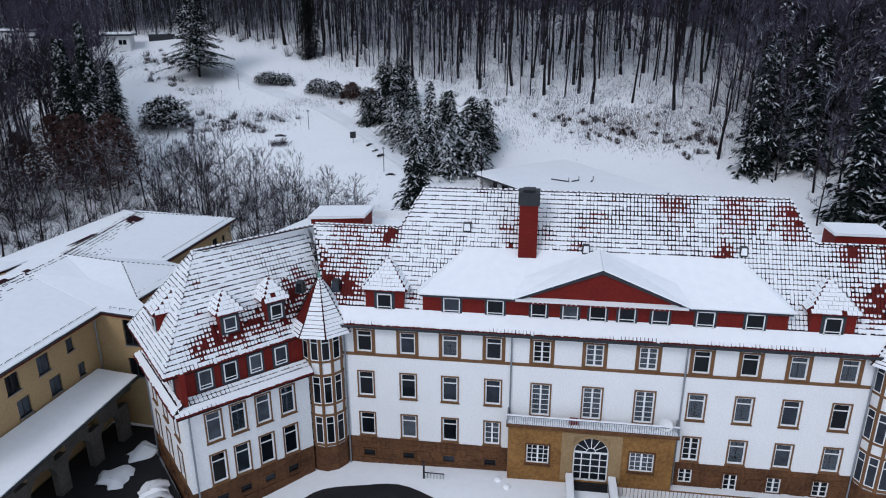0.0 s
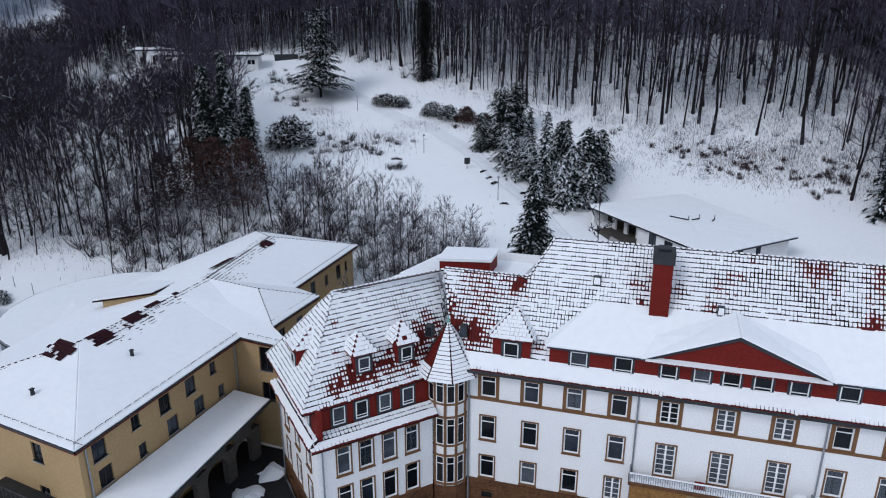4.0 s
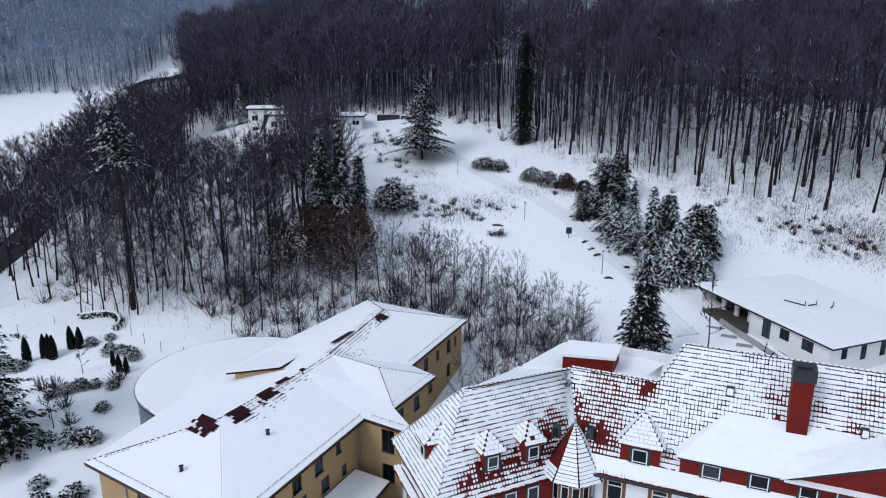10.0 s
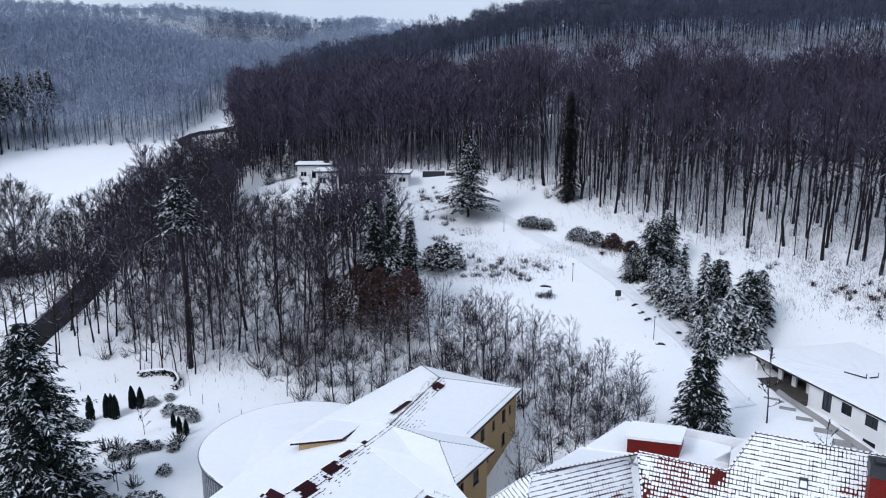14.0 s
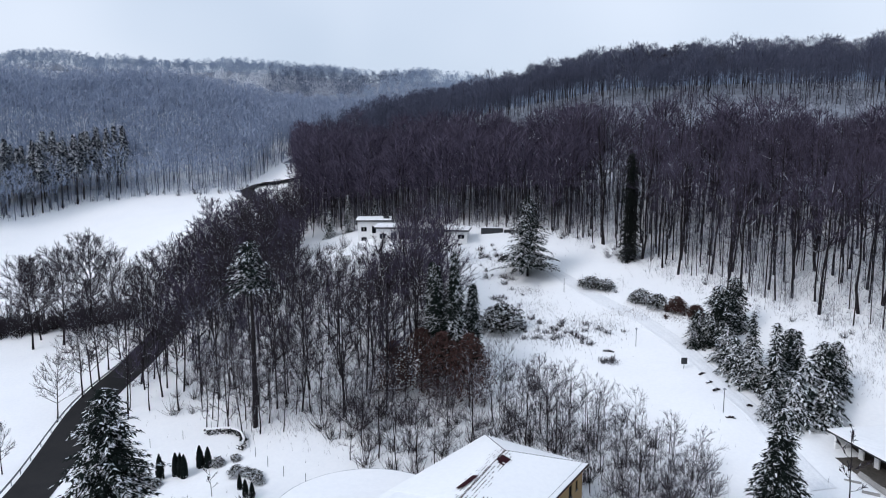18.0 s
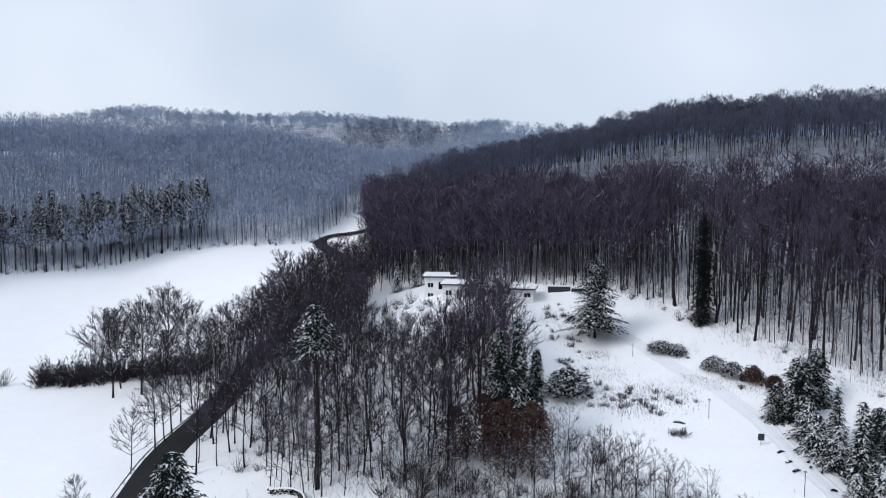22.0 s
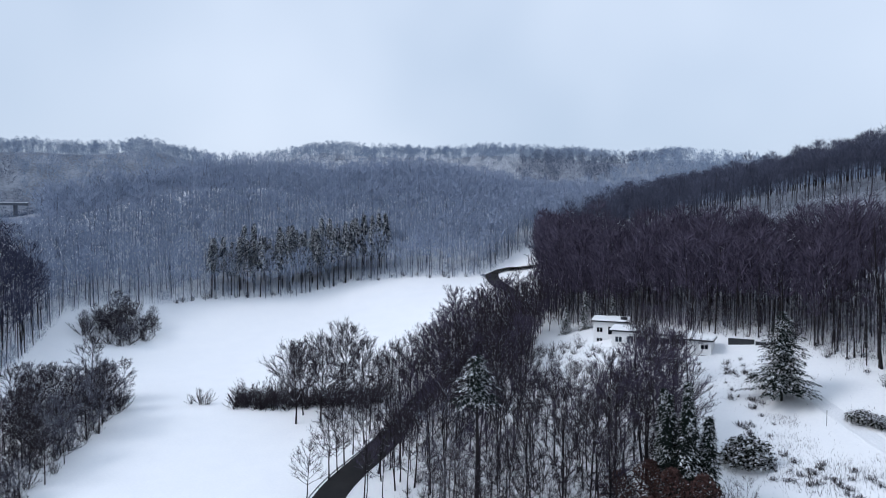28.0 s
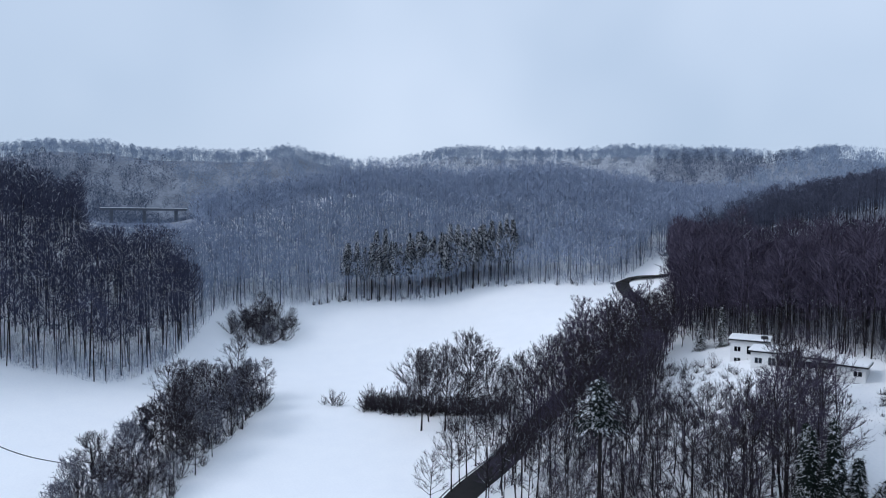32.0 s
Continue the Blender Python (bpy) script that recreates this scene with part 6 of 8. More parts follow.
def low_tree(seed, h, n_twig, tw, bole=0.4, spread=0.16):
    rng = random.Random(seed)
    t, f = Mesh(), Mesh()
    bx, by = rng.uniform(-0.06, 0.06) * h, rng.uniform(-0.06, 0.06) * h
    kx, ky = rng.uniform(0.25, 0.75), rng.uniform(0.25, 0.75)
    t.tube([(0, 0, -0.5), (bx * kx, by * ky, h * 0.5), (bx, by, h * 0.9)], [h * 0.0085, h * 0.006, 0.03], 3)
    for i in range(n_twig):
        rel = rng.random() ** 0.85
        k = bole + (1 - bole) * rel
        az, el = rng.uniform(0, 6.28), radians(rng.uniform(15, 75))
        d = Vector((math.cos(az) * math.cos(el), math.sin(az) * math.cos(el), math.sin(el)))
        out = h * spread * math.sqrt(rng.random()) * math.sqrt(max(0.04, 1 - (2 * rel - 0.9) ** 2 * 0.85))
        o = Vector((bx * k + math.cos(az) * out, by * k + math.sin(az) * out, h * k * 0.95))
        e = (d + Vector((rng.uniform(-0.6, 0.6), rng.uniform(-0.6, 0.6), rng.uniform(-0.1, 0.7)))).normalized()
        L = h * spread * rng.uniform(0.25, 0.65)
        s = e.cross(Vector((rng.uniform(-1, 1), rng.uniform(-1, 1), 0.3))).normalized()
        q = len(f.v)
        f.v += [tuple(o - s * tw), tuple(o + s * tw), tuple(o + e * L)]
        f.f.append((q, q + 1, q + 2))
    return t, f


def slope_wood(n, x0, x1, y0, y1, keep, gap, seed):
    rng = np.random.RandomState(seed)
    cells = {}
    out = []
    while len(out) < n and seed < 10 ** 6:
        x, y = rng.uniform(x0, x1, 4000), rng.uniform(y0, y1, 4000)
        ok = keep(x, y)
        for a, b in zip(x[ok], y[ok]):
            c = (int(a // gap), int(b // gap))
            if c not in cells:
                cells[c] = 1
                out.append((a, b))
        seed += 10 ** 5
    return out[:n]


near_raw = [low_tree(200 + i, 1.0 * h, 330, 0.115, 0.48, 0.2) for i, h in enumerate((24, 26, 21, 23))]
mid_raw = [low_tree(220 + i, h, 110, 0.17, 0.46, 0.22) for i, h in enumerate((21, 19, 22.5))]
far_raw = [low_tree(230 + i, h, 64, 0.28, 0.1, 0.34) for i, h in enumerate((17, 19, 15))]


def clearing(x):
    """Where the near wood ends on the hill and the open, brushy slope begins."""
    return np.interp(x, [-255, -190, -150, -110, -60, 130], [205, 172, 158, 147, 144, 150]) + 4 * np.sin(x * 0.05) + 3 * np.sin(x * 0.13)


def crest_edge(x):
    """Where the upper wood begins."""
    return np.interp(x, [-230, -190, -150, -110, -60, 0, 130], [196, 203, 218, 228, 232, 236, 236]) + 4 * np.sin(x * 0.09)


def keep_hill(x, y):
    return (y > forest_edge(x) + np.where((x > -75) & (x < 60), np.where(x > -25, 46, 36), 0)) & (y < clearing(x)) & (x < 130) & (x > -255)


def keep_crest(x, y):
    return (y > crest_edge(x)) & (y < 325) & (x > -232) & (x < 130)


def keep_open(x, y):
    return (y > clearing(x)) & (y < crest_edge(x)) & (x > -232) & (x < 130)


hill_xy = np.array(slope_wood(1250, -255, 130, 40, 225, keep_hill, 3.7, 301))
wood("hill_wood", "dense bare beech wood climbing the snowy hillside", hill_xy, np.random.RandomState(3).uniform(0.7, 1.1, len(hill_xy)), near_raw, [bark, dark_twigs], 5)
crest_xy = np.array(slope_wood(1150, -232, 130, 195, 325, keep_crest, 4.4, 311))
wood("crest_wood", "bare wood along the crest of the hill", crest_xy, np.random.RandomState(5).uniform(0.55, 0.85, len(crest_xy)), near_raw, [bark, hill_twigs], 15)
open_xy = np.array(slope_wood(950, -232, 130, 140, 250, keep_open, 4.4, 312))
open_raw = [low_tree(260 + i, h, 110, 0.09, 0.2, 0.22) for i, h in enumerate((11, 8, 14))]
wood("open_slope_growth", "thin frosted young trees on the open snowy slope", open_xy, np.random.RandomState(6).uniform(0.4, 1.0, len(open_xy)), open_raw, [bark, rimed_twigs], 18)


def field_outside(x, y):
    """True where the valley's far woods stand."""
    b = np.interp(y, [-260, -58, -28, -9, 14, 30, 70, 105, 135, 157, 178, 200], [-250, -262, -250, -268, -316, -327, -320, -304, -296, -276, -251, -254])
    return x < b


def keep_valley(x, y):
    return field_outside(x, y) & (y > -150) & (y < 300) & (x > -400) | ((y > 215) & (x > -330) & (x < -232) & (y < 330)) | ((x < -255) & (y > 200) & (y < 300) & (x > -400))


dense_raw = [low_tree(225 + i, h, 170, 0.12, 0.5, 0.18) for i, h in enumerate((25, 22, 27))]


def left_side(x, y):
    return (x > -352) & (y < 8 + (x + 300) * 0.1)


def cut_for_bridge(xy, sc, h):
    """Lower growth in the cutting before the distant bridge."""
    a = np.degrees(np.arctan2(xy[:, 1] + 43, -(xy[:, 0] + 15.3)))
    d = np.hypot(xy[:, 0] + 15.3, xy[:, 1] + 43)
    lim = (50.5 + 2.0 * d / 455 - height(xy[:, 0], xy[:, 1])) / h
    return np.where((a > 1.8) & (a < 9.6) & (d > 250) & (d < 470), np.clip(np.minimum(sc, lim), 0.2, 2), sc)


val_xy = np.array(slope_wood(4100, -400, -200, -150, 330, keep_valley, 3.8, 302))
val_xy = val_xy[~left_side(val_xy[:, 0], val_xy[:, 1])]
side_xy = np.array(slope_wood(720, -352, -248, -150, 10, lambda x, y: field_outside(x, y) & left_side(x, y), 4.1, 306))
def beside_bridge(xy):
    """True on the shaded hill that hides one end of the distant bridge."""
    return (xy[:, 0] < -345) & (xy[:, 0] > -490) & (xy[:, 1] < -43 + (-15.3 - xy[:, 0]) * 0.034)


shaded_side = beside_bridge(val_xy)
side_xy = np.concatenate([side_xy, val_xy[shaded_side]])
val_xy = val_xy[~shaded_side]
side_brush = np.array(slope_wood(420, -330, -248, -120, 10, lambda x, y: field_outside(x, y) & left_side(x, y), 3.4, 316))
# valley twigs and bark carry painted haze; the stream wood stays darker
for nm, lb, vxy, raw, b_m, tw_m, seed in (("valley_wood", "leafless wood at the valley's end, frost and haze in its colour", val_xy, mid_raw, valley_haze_bark, valley_haze_twigs, 6), ("stream_wood", "dark leafless wood on the slope beyond the stream", side_xy, dense_raw, bark, shade_twigs, 16)):
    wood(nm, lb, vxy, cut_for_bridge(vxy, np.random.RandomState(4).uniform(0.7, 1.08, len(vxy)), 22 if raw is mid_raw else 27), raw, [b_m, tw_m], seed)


def keep_far(x, y):
    return ((x < -395) & (y < 540) & (y > -330)) | ((y > 300) & (x > -400) & (x < 160) & (y < 520)) | ((y < -150) & (x < -260))


far_xy = np.array(slope_wood(7000, -720, 160, -330, 540, keep_far, 5.1, 303))
fz = height(far_xy[:, 0], far_xy[:, 1])
f_az = np.degrees(np.arctan2(-(far_xy[:, 0] + 15), far_xy[:, 1] + 43))
hoar = (f_az > 44) & (f_az < 66) & (far_xy[:, 0] < -380) & (fz + 9 * np.sin(f_az * 0.9) + 5 * np.sin(far_xy[:, 0] * 0.11) > 67) & (fz < 104)
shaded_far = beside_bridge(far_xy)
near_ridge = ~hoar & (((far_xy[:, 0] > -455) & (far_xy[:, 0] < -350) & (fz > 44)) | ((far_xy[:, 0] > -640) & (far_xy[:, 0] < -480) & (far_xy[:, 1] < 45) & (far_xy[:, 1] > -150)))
# twig tone stands in for haze: palest far off, darker on nearer hills
for nm, lb, sel, tw_m in (("far_wood", "bare woods on the distant ridges with haze in their colour", ~hoar & ~near_ridge & ~shaded_far, far_haze_twigs), ("ridge_wood", "darker bare woods on the nearer ridge", near_ridge & ~shaded_far, ridge_twigs), ("shaded_wood", "dark bare wood on the hill beside the bridge", shaded_far, hill_twigs), ("hoar_wood", "hoar-frosted white wood below the far ridge", hoar & ~shaded_far, frosted_twigs)):
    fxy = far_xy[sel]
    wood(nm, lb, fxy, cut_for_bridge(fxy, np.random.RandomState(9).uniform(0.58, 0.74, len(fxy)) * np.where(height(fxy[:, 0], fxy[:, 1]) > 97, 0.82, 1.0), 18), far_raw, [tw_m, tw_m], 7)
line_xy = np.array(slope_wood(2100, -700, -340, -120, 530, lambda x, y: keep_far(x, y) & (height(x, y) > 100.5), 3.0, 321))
wood("skyline_wood", "close bare wood along the far skyline", line_xy, np.random.RandomState(23).uniform(0.36, 0.5, len(line_xy)), dense_raw, [far_haze_twigs, far_haze_twigs], 24)
low_raw = [low_tree(250 + i, h, 80, 0.04, 0.02, 0.5) for i, h in enumerate((4.0, 5.5, 7.0))]
wood("stream_brush", "frosted young growth under the wood beyond the stream", side_brush, np.random.RandomState(22).uniform(0.4, 1.1, len(side_brush)), low_raw, [bark, rimed_twigs], 19)
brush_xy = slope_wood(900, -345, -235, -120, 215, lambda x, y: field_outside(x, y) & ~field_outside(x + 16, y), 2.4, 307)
wood("edge_brush", "brush along the edge of the valley wood, frost and haze in its colour", brush_xy, np.random.RandomState(12).uniform(0.5, 1.1, len(brush_xy)), low_raw, [valley_haze_bark, valley_haze_twigs], 9)
under_xy = slope_wood(500, -235, -70, 90, 230, lambda x, y: (y > forest_edge(x) - 1) & (y < forest_edge(x) + 22), 2.6, 308)
wood("hill_brush", "dark brush at the foot of the hill wood", under_xy, np.random.RandomState(13).uniform(0.5, 1.1, len(under_xy)), low_raw, [bark, rimed_twigs], 10)
east_xy = slope_wood(620, -70, 34, 55, 150, lambda x, y: (y > forest_edge(x) - np.where(x > -8, 11, 4)) & (y < forest_edge(x) + 34), 2.2, 309)
wood("meadow_brush", "thin frosted brush between the beech trunks", east_xy, np.random.RandomState(14).uniform(0.2, 0.68, len(east_xy)), low_raw, [bark, rimed_twigs], 11)
# ground below the woods takes the floor tone with its painted shade
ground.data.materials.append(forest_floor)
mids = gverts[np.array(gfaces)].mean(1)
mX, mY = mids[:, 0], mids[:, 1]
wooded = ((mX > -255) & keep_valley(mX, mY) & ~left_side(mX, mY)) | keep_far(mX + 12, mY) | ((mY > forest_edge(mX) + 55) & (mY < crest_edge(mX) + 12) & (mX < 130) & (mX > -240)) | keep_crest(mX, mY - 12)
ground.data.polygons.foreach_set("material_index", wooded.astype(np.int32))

thin_raw = [low_tree(240 + i, h, 120, 0.045, 0.12, 0.15) for i, h in enumerate((20, 15, 22, 11))]
band_xy = slope_wood(1500, -235, 62, 40, 240, lambda x, y: ((x < -24) | (np.sin(x * 37.0 + y * 21.0) > 0.55)) & (y > forest_edge(x) + 1) & (y < forest_edge(x) + np.where(x > -75, 50, 40)), 2.3, 304)
wood("thin_wood", "slender young beeches between the tall trunks", band_xy, np.random.RandomState(11).uniform(0.45, 1.05, len(band_xy)), thin_raw, [snowy_bark, rimed_twigs], 8)
RIGHT = [(20, 66), (19, 54), (22, 40), (32, 36), (52, 38), (56, 78), (28, 80)]
rw = [fir(80 + i, h, 3.4, "dark conifer behind the clinic", group="dark conifers behind the clinic", start=0.05, gap=0.7, grain=0.55) for i, h in enumerate((17, 14))]
copies(rw, [(x, y, trng.uniform(0.8, 1.2)) for x, y in scatter(trng, RIGHT, 3.6, 30)], trng)
DARKB = [(-122, 30), (-130, 43), (-143, 63), (-152, 84), (-164, 108), (-156, 108), (-146, 96), (-128, 76), (-120, 62), (-124, 50)]
db = [bare_tree(197 + i, h, name="thicket_tree", label="dark bare tree in the thicket above the road", group="thicket above the road", bole=0.3, spread=0.28, branches=30, twigs_=13, tw=0.036, fork=0.6, tmat=dark_twigs) for i, h in enumerate((14, 12))]
copies(db, lowered([(x, y, trng.uniform(0.75, 1.1)) for x, y in scatter(trng, DARKB, 3.3, 88)], 12.5), trng)
ROADSIDE = [(-150, 57), (-156, 58), (-172, 80), (-190, 100), (-206, 130), (-228, 156), (-216, 158), (-197, 146), (-182, 126), (-170, 100)]
rs = [bare_tree(195 + i, h, name="roadside_tree", label="bare tree crowding the far stretch of the road", group="trees beside the far road", bole=0.2, spread=0.28, branches=28, twigs_=14, tw=0.045, tmat=dark_twigs) for i, h in enumerate((13, 11))]
wide = [bare_tree(198, 14, name="wide_tree", label="wide-crowned bare tree hiding part of the villa", group="trees below the villa", bole=0.3, spread=0.32, branches=40, twigs_=13, tw=0.026, tmat=dark_twigs)]
copies(wide, lowered([(x, y, s) for x, y, s in ((-78, 50, 1.3), (-82, 55, 1.35), (-75.5, 55, 1.2), (-86, 59, 1.3), (-80, 61, 1.2), (-89, 67, 1.2), (-84, 50, 1.25), (-91, 60, 1.25), (-99, 85, 1.1), (-95, 79, 1.0), (-104, 79, 1.0), (-91, 84, 0.9), (-108, 85, 0.75), (-112, 78, 0.9), (-88, 74, 1.0), (-99, 72, 1.0), (-120, 76, 0.9), (-84, 66, 0.9))], 15), trng)
copies(rs, lowered([(x, y, trng.uniform(0.8, 1.15)) for x, y in scatter(trng, ROADSIDE, 2.8, 110) if x > -196], 12), trng)
UPB = [(-152, 104), (-164, 110), (-178, 130), (-190, 146), (-180, 142), (-154, 120)]
copies(db, [(x, y, trng.uniform(0.6, 0.95)) for x, y in scatter(trng, UPB, 3.4, 40)], trng)
# single conifers

for i, (x, y, h, r) in enumerate(((-67.6, 44.3, 21.4, 2.4), (-70.2, 43.6, 19.2, 2.3), (-72.2, 45.6, 18.6, 2.2), (-65.6, 46.4, 16.0, 2.3))):
    stand(fir(1 + i, h, r, "tall dark fir with snow on its boughs", start=0.14, gap=0.36, per=17, taper=0.75, group="firs above the garden"), x, y, i * 1.3)
f4 = fir(5, 13.8, 3.7, "dark fir behind the clinic roof", start=0.02, gap=0.4, per=14)
stand(f4, -21.3, 31.0)
pine = fir(6, 17, 6.2, "broad snowy pine with a bare lower trunk", name="pine_tree", start=0.17, gap=0.72, per=12, droop=0.22, taper=0.6, needle_mat=mid_needles)
stand(pine, -73.4, 86.5)
fw = fir(7, 28.6, 4.0, "very tall fir whose snowy crown tops the wood", start=0.75, gap=0.6, per=12, droop=0.25, taper=0.5, needle_mat=mid_needles)
stand(fw, -91.0, 25.5)
big = fir(8, 21, 6.4, "broad dark conifer dusted with snow beside the road", start=0.05, gap=0.62, per=13, droop=0.22, taper=0.5)
stand(big, -81.5, -4.5)
col = fir(9, 23, 2.7, "narrow dark conifer like a column", name="column_tree", start=0.02, gap=0.45, per=10, droop=0.5, taper=0.3, needle_mat=needles)
stand(col, -56.0, 100.5)
gp = [fir(30, 10.0, 4.0, "broad dark conifer beside the meadow path", group="conifers beside the path", start=0.02, gap=0.5, per=11, droop=0.4, taper=0.5, needle_mat=snowy_needles),
      fir(31, 6.0, 3.2, "low conifer bowed under snow beside the path", group="conifers beside the path", start=0.02, gap=0.42, per=10, droop=0.6, taper=0.6, needle_mat=laden_needles),
      fir(32, 11.0, 2.6, "slim snow-dusted conifer beside the meadow path", group="conifers beside the path", start=0.02, gap=0.5, per=8, droop=0.45, taper=0.8, needle_mat=mid_needles)]
PATH_FIRS = ((0, -33.6, 71.5, 1.0), (1, -29.7, 62.2, 1.0), (2, -24.0, 57.2, 1.03), (0, -32.0, 77.0, 0.9), (0, -36.6, 70.4, 0.6), (1, -27.0, 60.0, 1.0), (1, -21.2, 53.6, 1.15), (0, -18.2, 58.8, 0.95), (1, -17.4, 55.2, 1.0),
             (0, -16.6, 63.5, 0.75), (2, -21.5, 60.5, 0.85), (2, -27.8, 66.0, 0.8), (1, -31.4, 66.2, 0.95), (1, -24.0, 52.4, 0.7), (0, -22.6, 63.8, 0.8), (1, -19.8, 56.0, 1.3))
for k, (i, x, y, s) in enumerate(PATH_FIRS):
    if k < 3:
        stand(gp[i], x, y, k * 1.1, s)
for k, (i, x, y, s) in enumerate(PATH_FIRS[3:]):
    c = copy_thing(gp[i], Matrix.Identity(4))
    c.location, c.rotation_euler, c.scale = (x, y, hz(x, y)), (0, 0, k * 1.7), (s, s, s)
hf = [fir(50, 8, 2.4, "snowy fir beside the villa", group="firs beside the villa", start=0.03, needle_mat=laden_needles), fir(51, 11, 2.2, "snowy fir beside the villa", group="firs beside the villa", start=0.03, needle_mat=laden_needles)]
copies(hf, [(-145.5, 111.0, 1.0), (-141.5, 114.5, 1.0), (-134.0, 117.5, 0.85), (-147.5, 113.5, 0.75)], trng)
sf = [fir(60 + i, 27, 3.5, "snow-dusted spruce in the valley stand", group="spruces of the valley stand", start=0.46, gap=0.7, per=10, taper=0.85, grain=0.75, needle_mat=hazed_needles) for i in range(3)]
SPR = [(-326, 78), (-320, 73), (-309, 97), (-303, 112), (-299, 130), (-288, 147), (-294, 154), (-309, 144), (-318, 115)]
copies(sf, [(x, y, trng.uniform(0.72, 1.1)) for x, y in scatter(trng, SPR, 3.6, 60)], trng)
cf = [fir(70, 15, 2.4, "dark spruce on the hill crest", group="spruces on the hill crest", start=0.1, gap=1.2, per=6)]
copies(cf, [(-212, 214, 1.1), (-206, 216, 0.8), (-190, 200, 0.9), (-180, 196, 1.0), (-169, 190, 1.1), (-186, 205, 0.8)], trng)

# road and field trees
rt = [bare_tree(160 + i, h, group="bare trees along the road", label="bare roadside tree with a wide crown", branches=40, twigs_=15, bole=0.3, spread=0.26, tw=0.034) for i, h in enumerate((15, 17))]
copies(rt, [(-129.5, 23.0, 0.95), (-133.5, 29.0, 1.0), (-140.0, 38.0, 0.9), (-147.5, 46.5, 1.0), (-150.0, 52.0, 0.95), (-155.0, 62.0, 0.9), (-161.0, 73.0, 0.9), (-117.5, 3.0, 0.55), (-126.5, 16.5, 0.8), (-137.5, 33.5, 0.85), (-144.0, 42.0, 0.95), (-152.5, 57.0, 0.9), (-131.0, 26.0, 0.9), (-143.0, 46.0, 0.7)], trng)
for x, y, k in ((-103, 251, 1.0), (-99, 255, 1.15), (-95, 262, 1.0), (-91, 257, 1.1), (-87, 262, 1.05), (-82, 264, 1.2), (-77, 260, 1.0), (-110, 252, 0.9), (-68, 264, 1.1)):
    again(rt[0], x, y, k * 9, k)
snow_limbed = bare_tree(175, 17, name="snowy_tree", group="", label="wide bare tree with snow along its limbs above the road", branches=34, twigs_=10, bole=0.25, spread=0.36, stem=0.013, tw=0.03, tmat=rimed_twigs, bmat=limb_snow)
stand(snow_limbed, -104.9, 31.2)
ft = [bare_tree(170 + i, h, name="field_tree", group="large bare trees in the field", label="large round-crowned bare tree in the snowy field", branches=80, twigs_=24, bole=0.26, spread=0.3, tw=0.042) for i, h in enumerate((21, 22))]
copies(ft, [(-168, 36.5, 0.95), (-167, 49.5, 1.0), (-163, 40.5, 0.9), (-157, 56, 0.6), (-172.5, 41, 0.75), (-160, 52, 0.8), (-171, 52, 0.55)], trng)


def shrub(seed, h, n, r, label, mat_=None, name="shrub", group="", twig_w=0.03):
    """A leafless shrub of many stems."""
    rng = random.Random(seed)
    c, f = Mesh(), Mesh()
    for i in range(n):
        az, el = rng.uniform(0, 6.28), radians(rng.uniform(22, 88))
        d = Vector((math.cos(az) * math.cos(el), math.sin(az) * math.cos(el), math.sin(el)))
        o = Vector((rng.gauss(0, r * 0.25), rng.gauss(0, r * 0.25), -0.1))
        L = h * rng.uniform(0.65, 1.0) * (0.72 + 0.28 * math.sin(el))
        m_ = o + d * L * 0.5
        e = (d + Vector((0, 0, 0.3))).normalized()
        c.tube([o, m_, m_ + e * L * 0.5], [0.035, 0.025, 0.008], 3)
        for k in range(15):
            x = rng.uniform(0.15, 1)
            a = o.lerp(m_, x * 2) if x < 0.5 else m_.lerp(m_ + e * L * 0.5, 2 * x - 1)
            t = (e + Vector((rng.uniform(-0.9, 0.9), rng.uniform(-0.9, 0.9), rng.uniform(-0.2, 0.6)))).normalized()
            s = t.cross(Vector((rng.random(), rng.random(), 0.2))).normalized() * twig_w
            q = len(f.v)
            f.v += [tuple(a - s), tuple(a + s), tuple(a + t * L * rng.uniform(0.1, 0.24))]
            f.f.append((q, q + 1, q + 2))
    ob = thing(name, label, "shrub", group)
    tagged(c.part("framework", snowy_bark, ob), kind="stuff")
    tagged(f.part("crown", mat_ or twigs, ob), kind="stuff")
    return ob


sh = [shrub(300 + i, h, 26, 2.0, "leafless shrub with snow on its twigs", group="shrubs at the field's edge", twig_w=0.045) for i, h in enumerate((5.0, 4.0, 6.0))]
FS = []
for i in range(80):
    k = i / 79
    FS.append((-196 + 36 * k + trng.uniform(-1.5, 1.5), 32.5 + 25 * k + trng.uniform(-2.5, 3.5), trng.uniform(0.8, 1.5)))
FS += [(-205, 27, 0.9), (-207.5, 25, 0.5), (-203.5, 28.5, 0.8)]
LEFT = [(-227, 15), (-209, 7), (-184, -9), (-163, -23), (-150, -34), (-160, -46), (-182, -42), (-190, -23), (-212, -16), (-236, -13), (-246, -12), (-236, 0)]
FS += [(x, y, trng.uniform(0.5, 1.3)) for x, y in scatter(trng, LEFT, 3.0, 95)]
BL = [(-292, 14), (-312, 22), (-322, 40), (-312, 49), (-298, 44), (-288, 30)]
FS += [(x, y, trng.uniform(0.9, 1.6)) for x, y in scatter(trng, BL, 3.0, 30)]
ED = [(-322, 60), (-318, 76), (-305, 106), (-296, 134), (-278, 156), (-256, 174)]
for (x0, y0), (x1, y1) in zip(ED, ED[1:]):
    for k in range(5):
        FS.append((x0 + (x1 - x0) * (k + trng.random()) / 5 - 1, y0 + (y1 - y0) * (k + trng.random()) / 5, trng.uniform(0.35, 0.7)))
copies(sh, FS, trng)
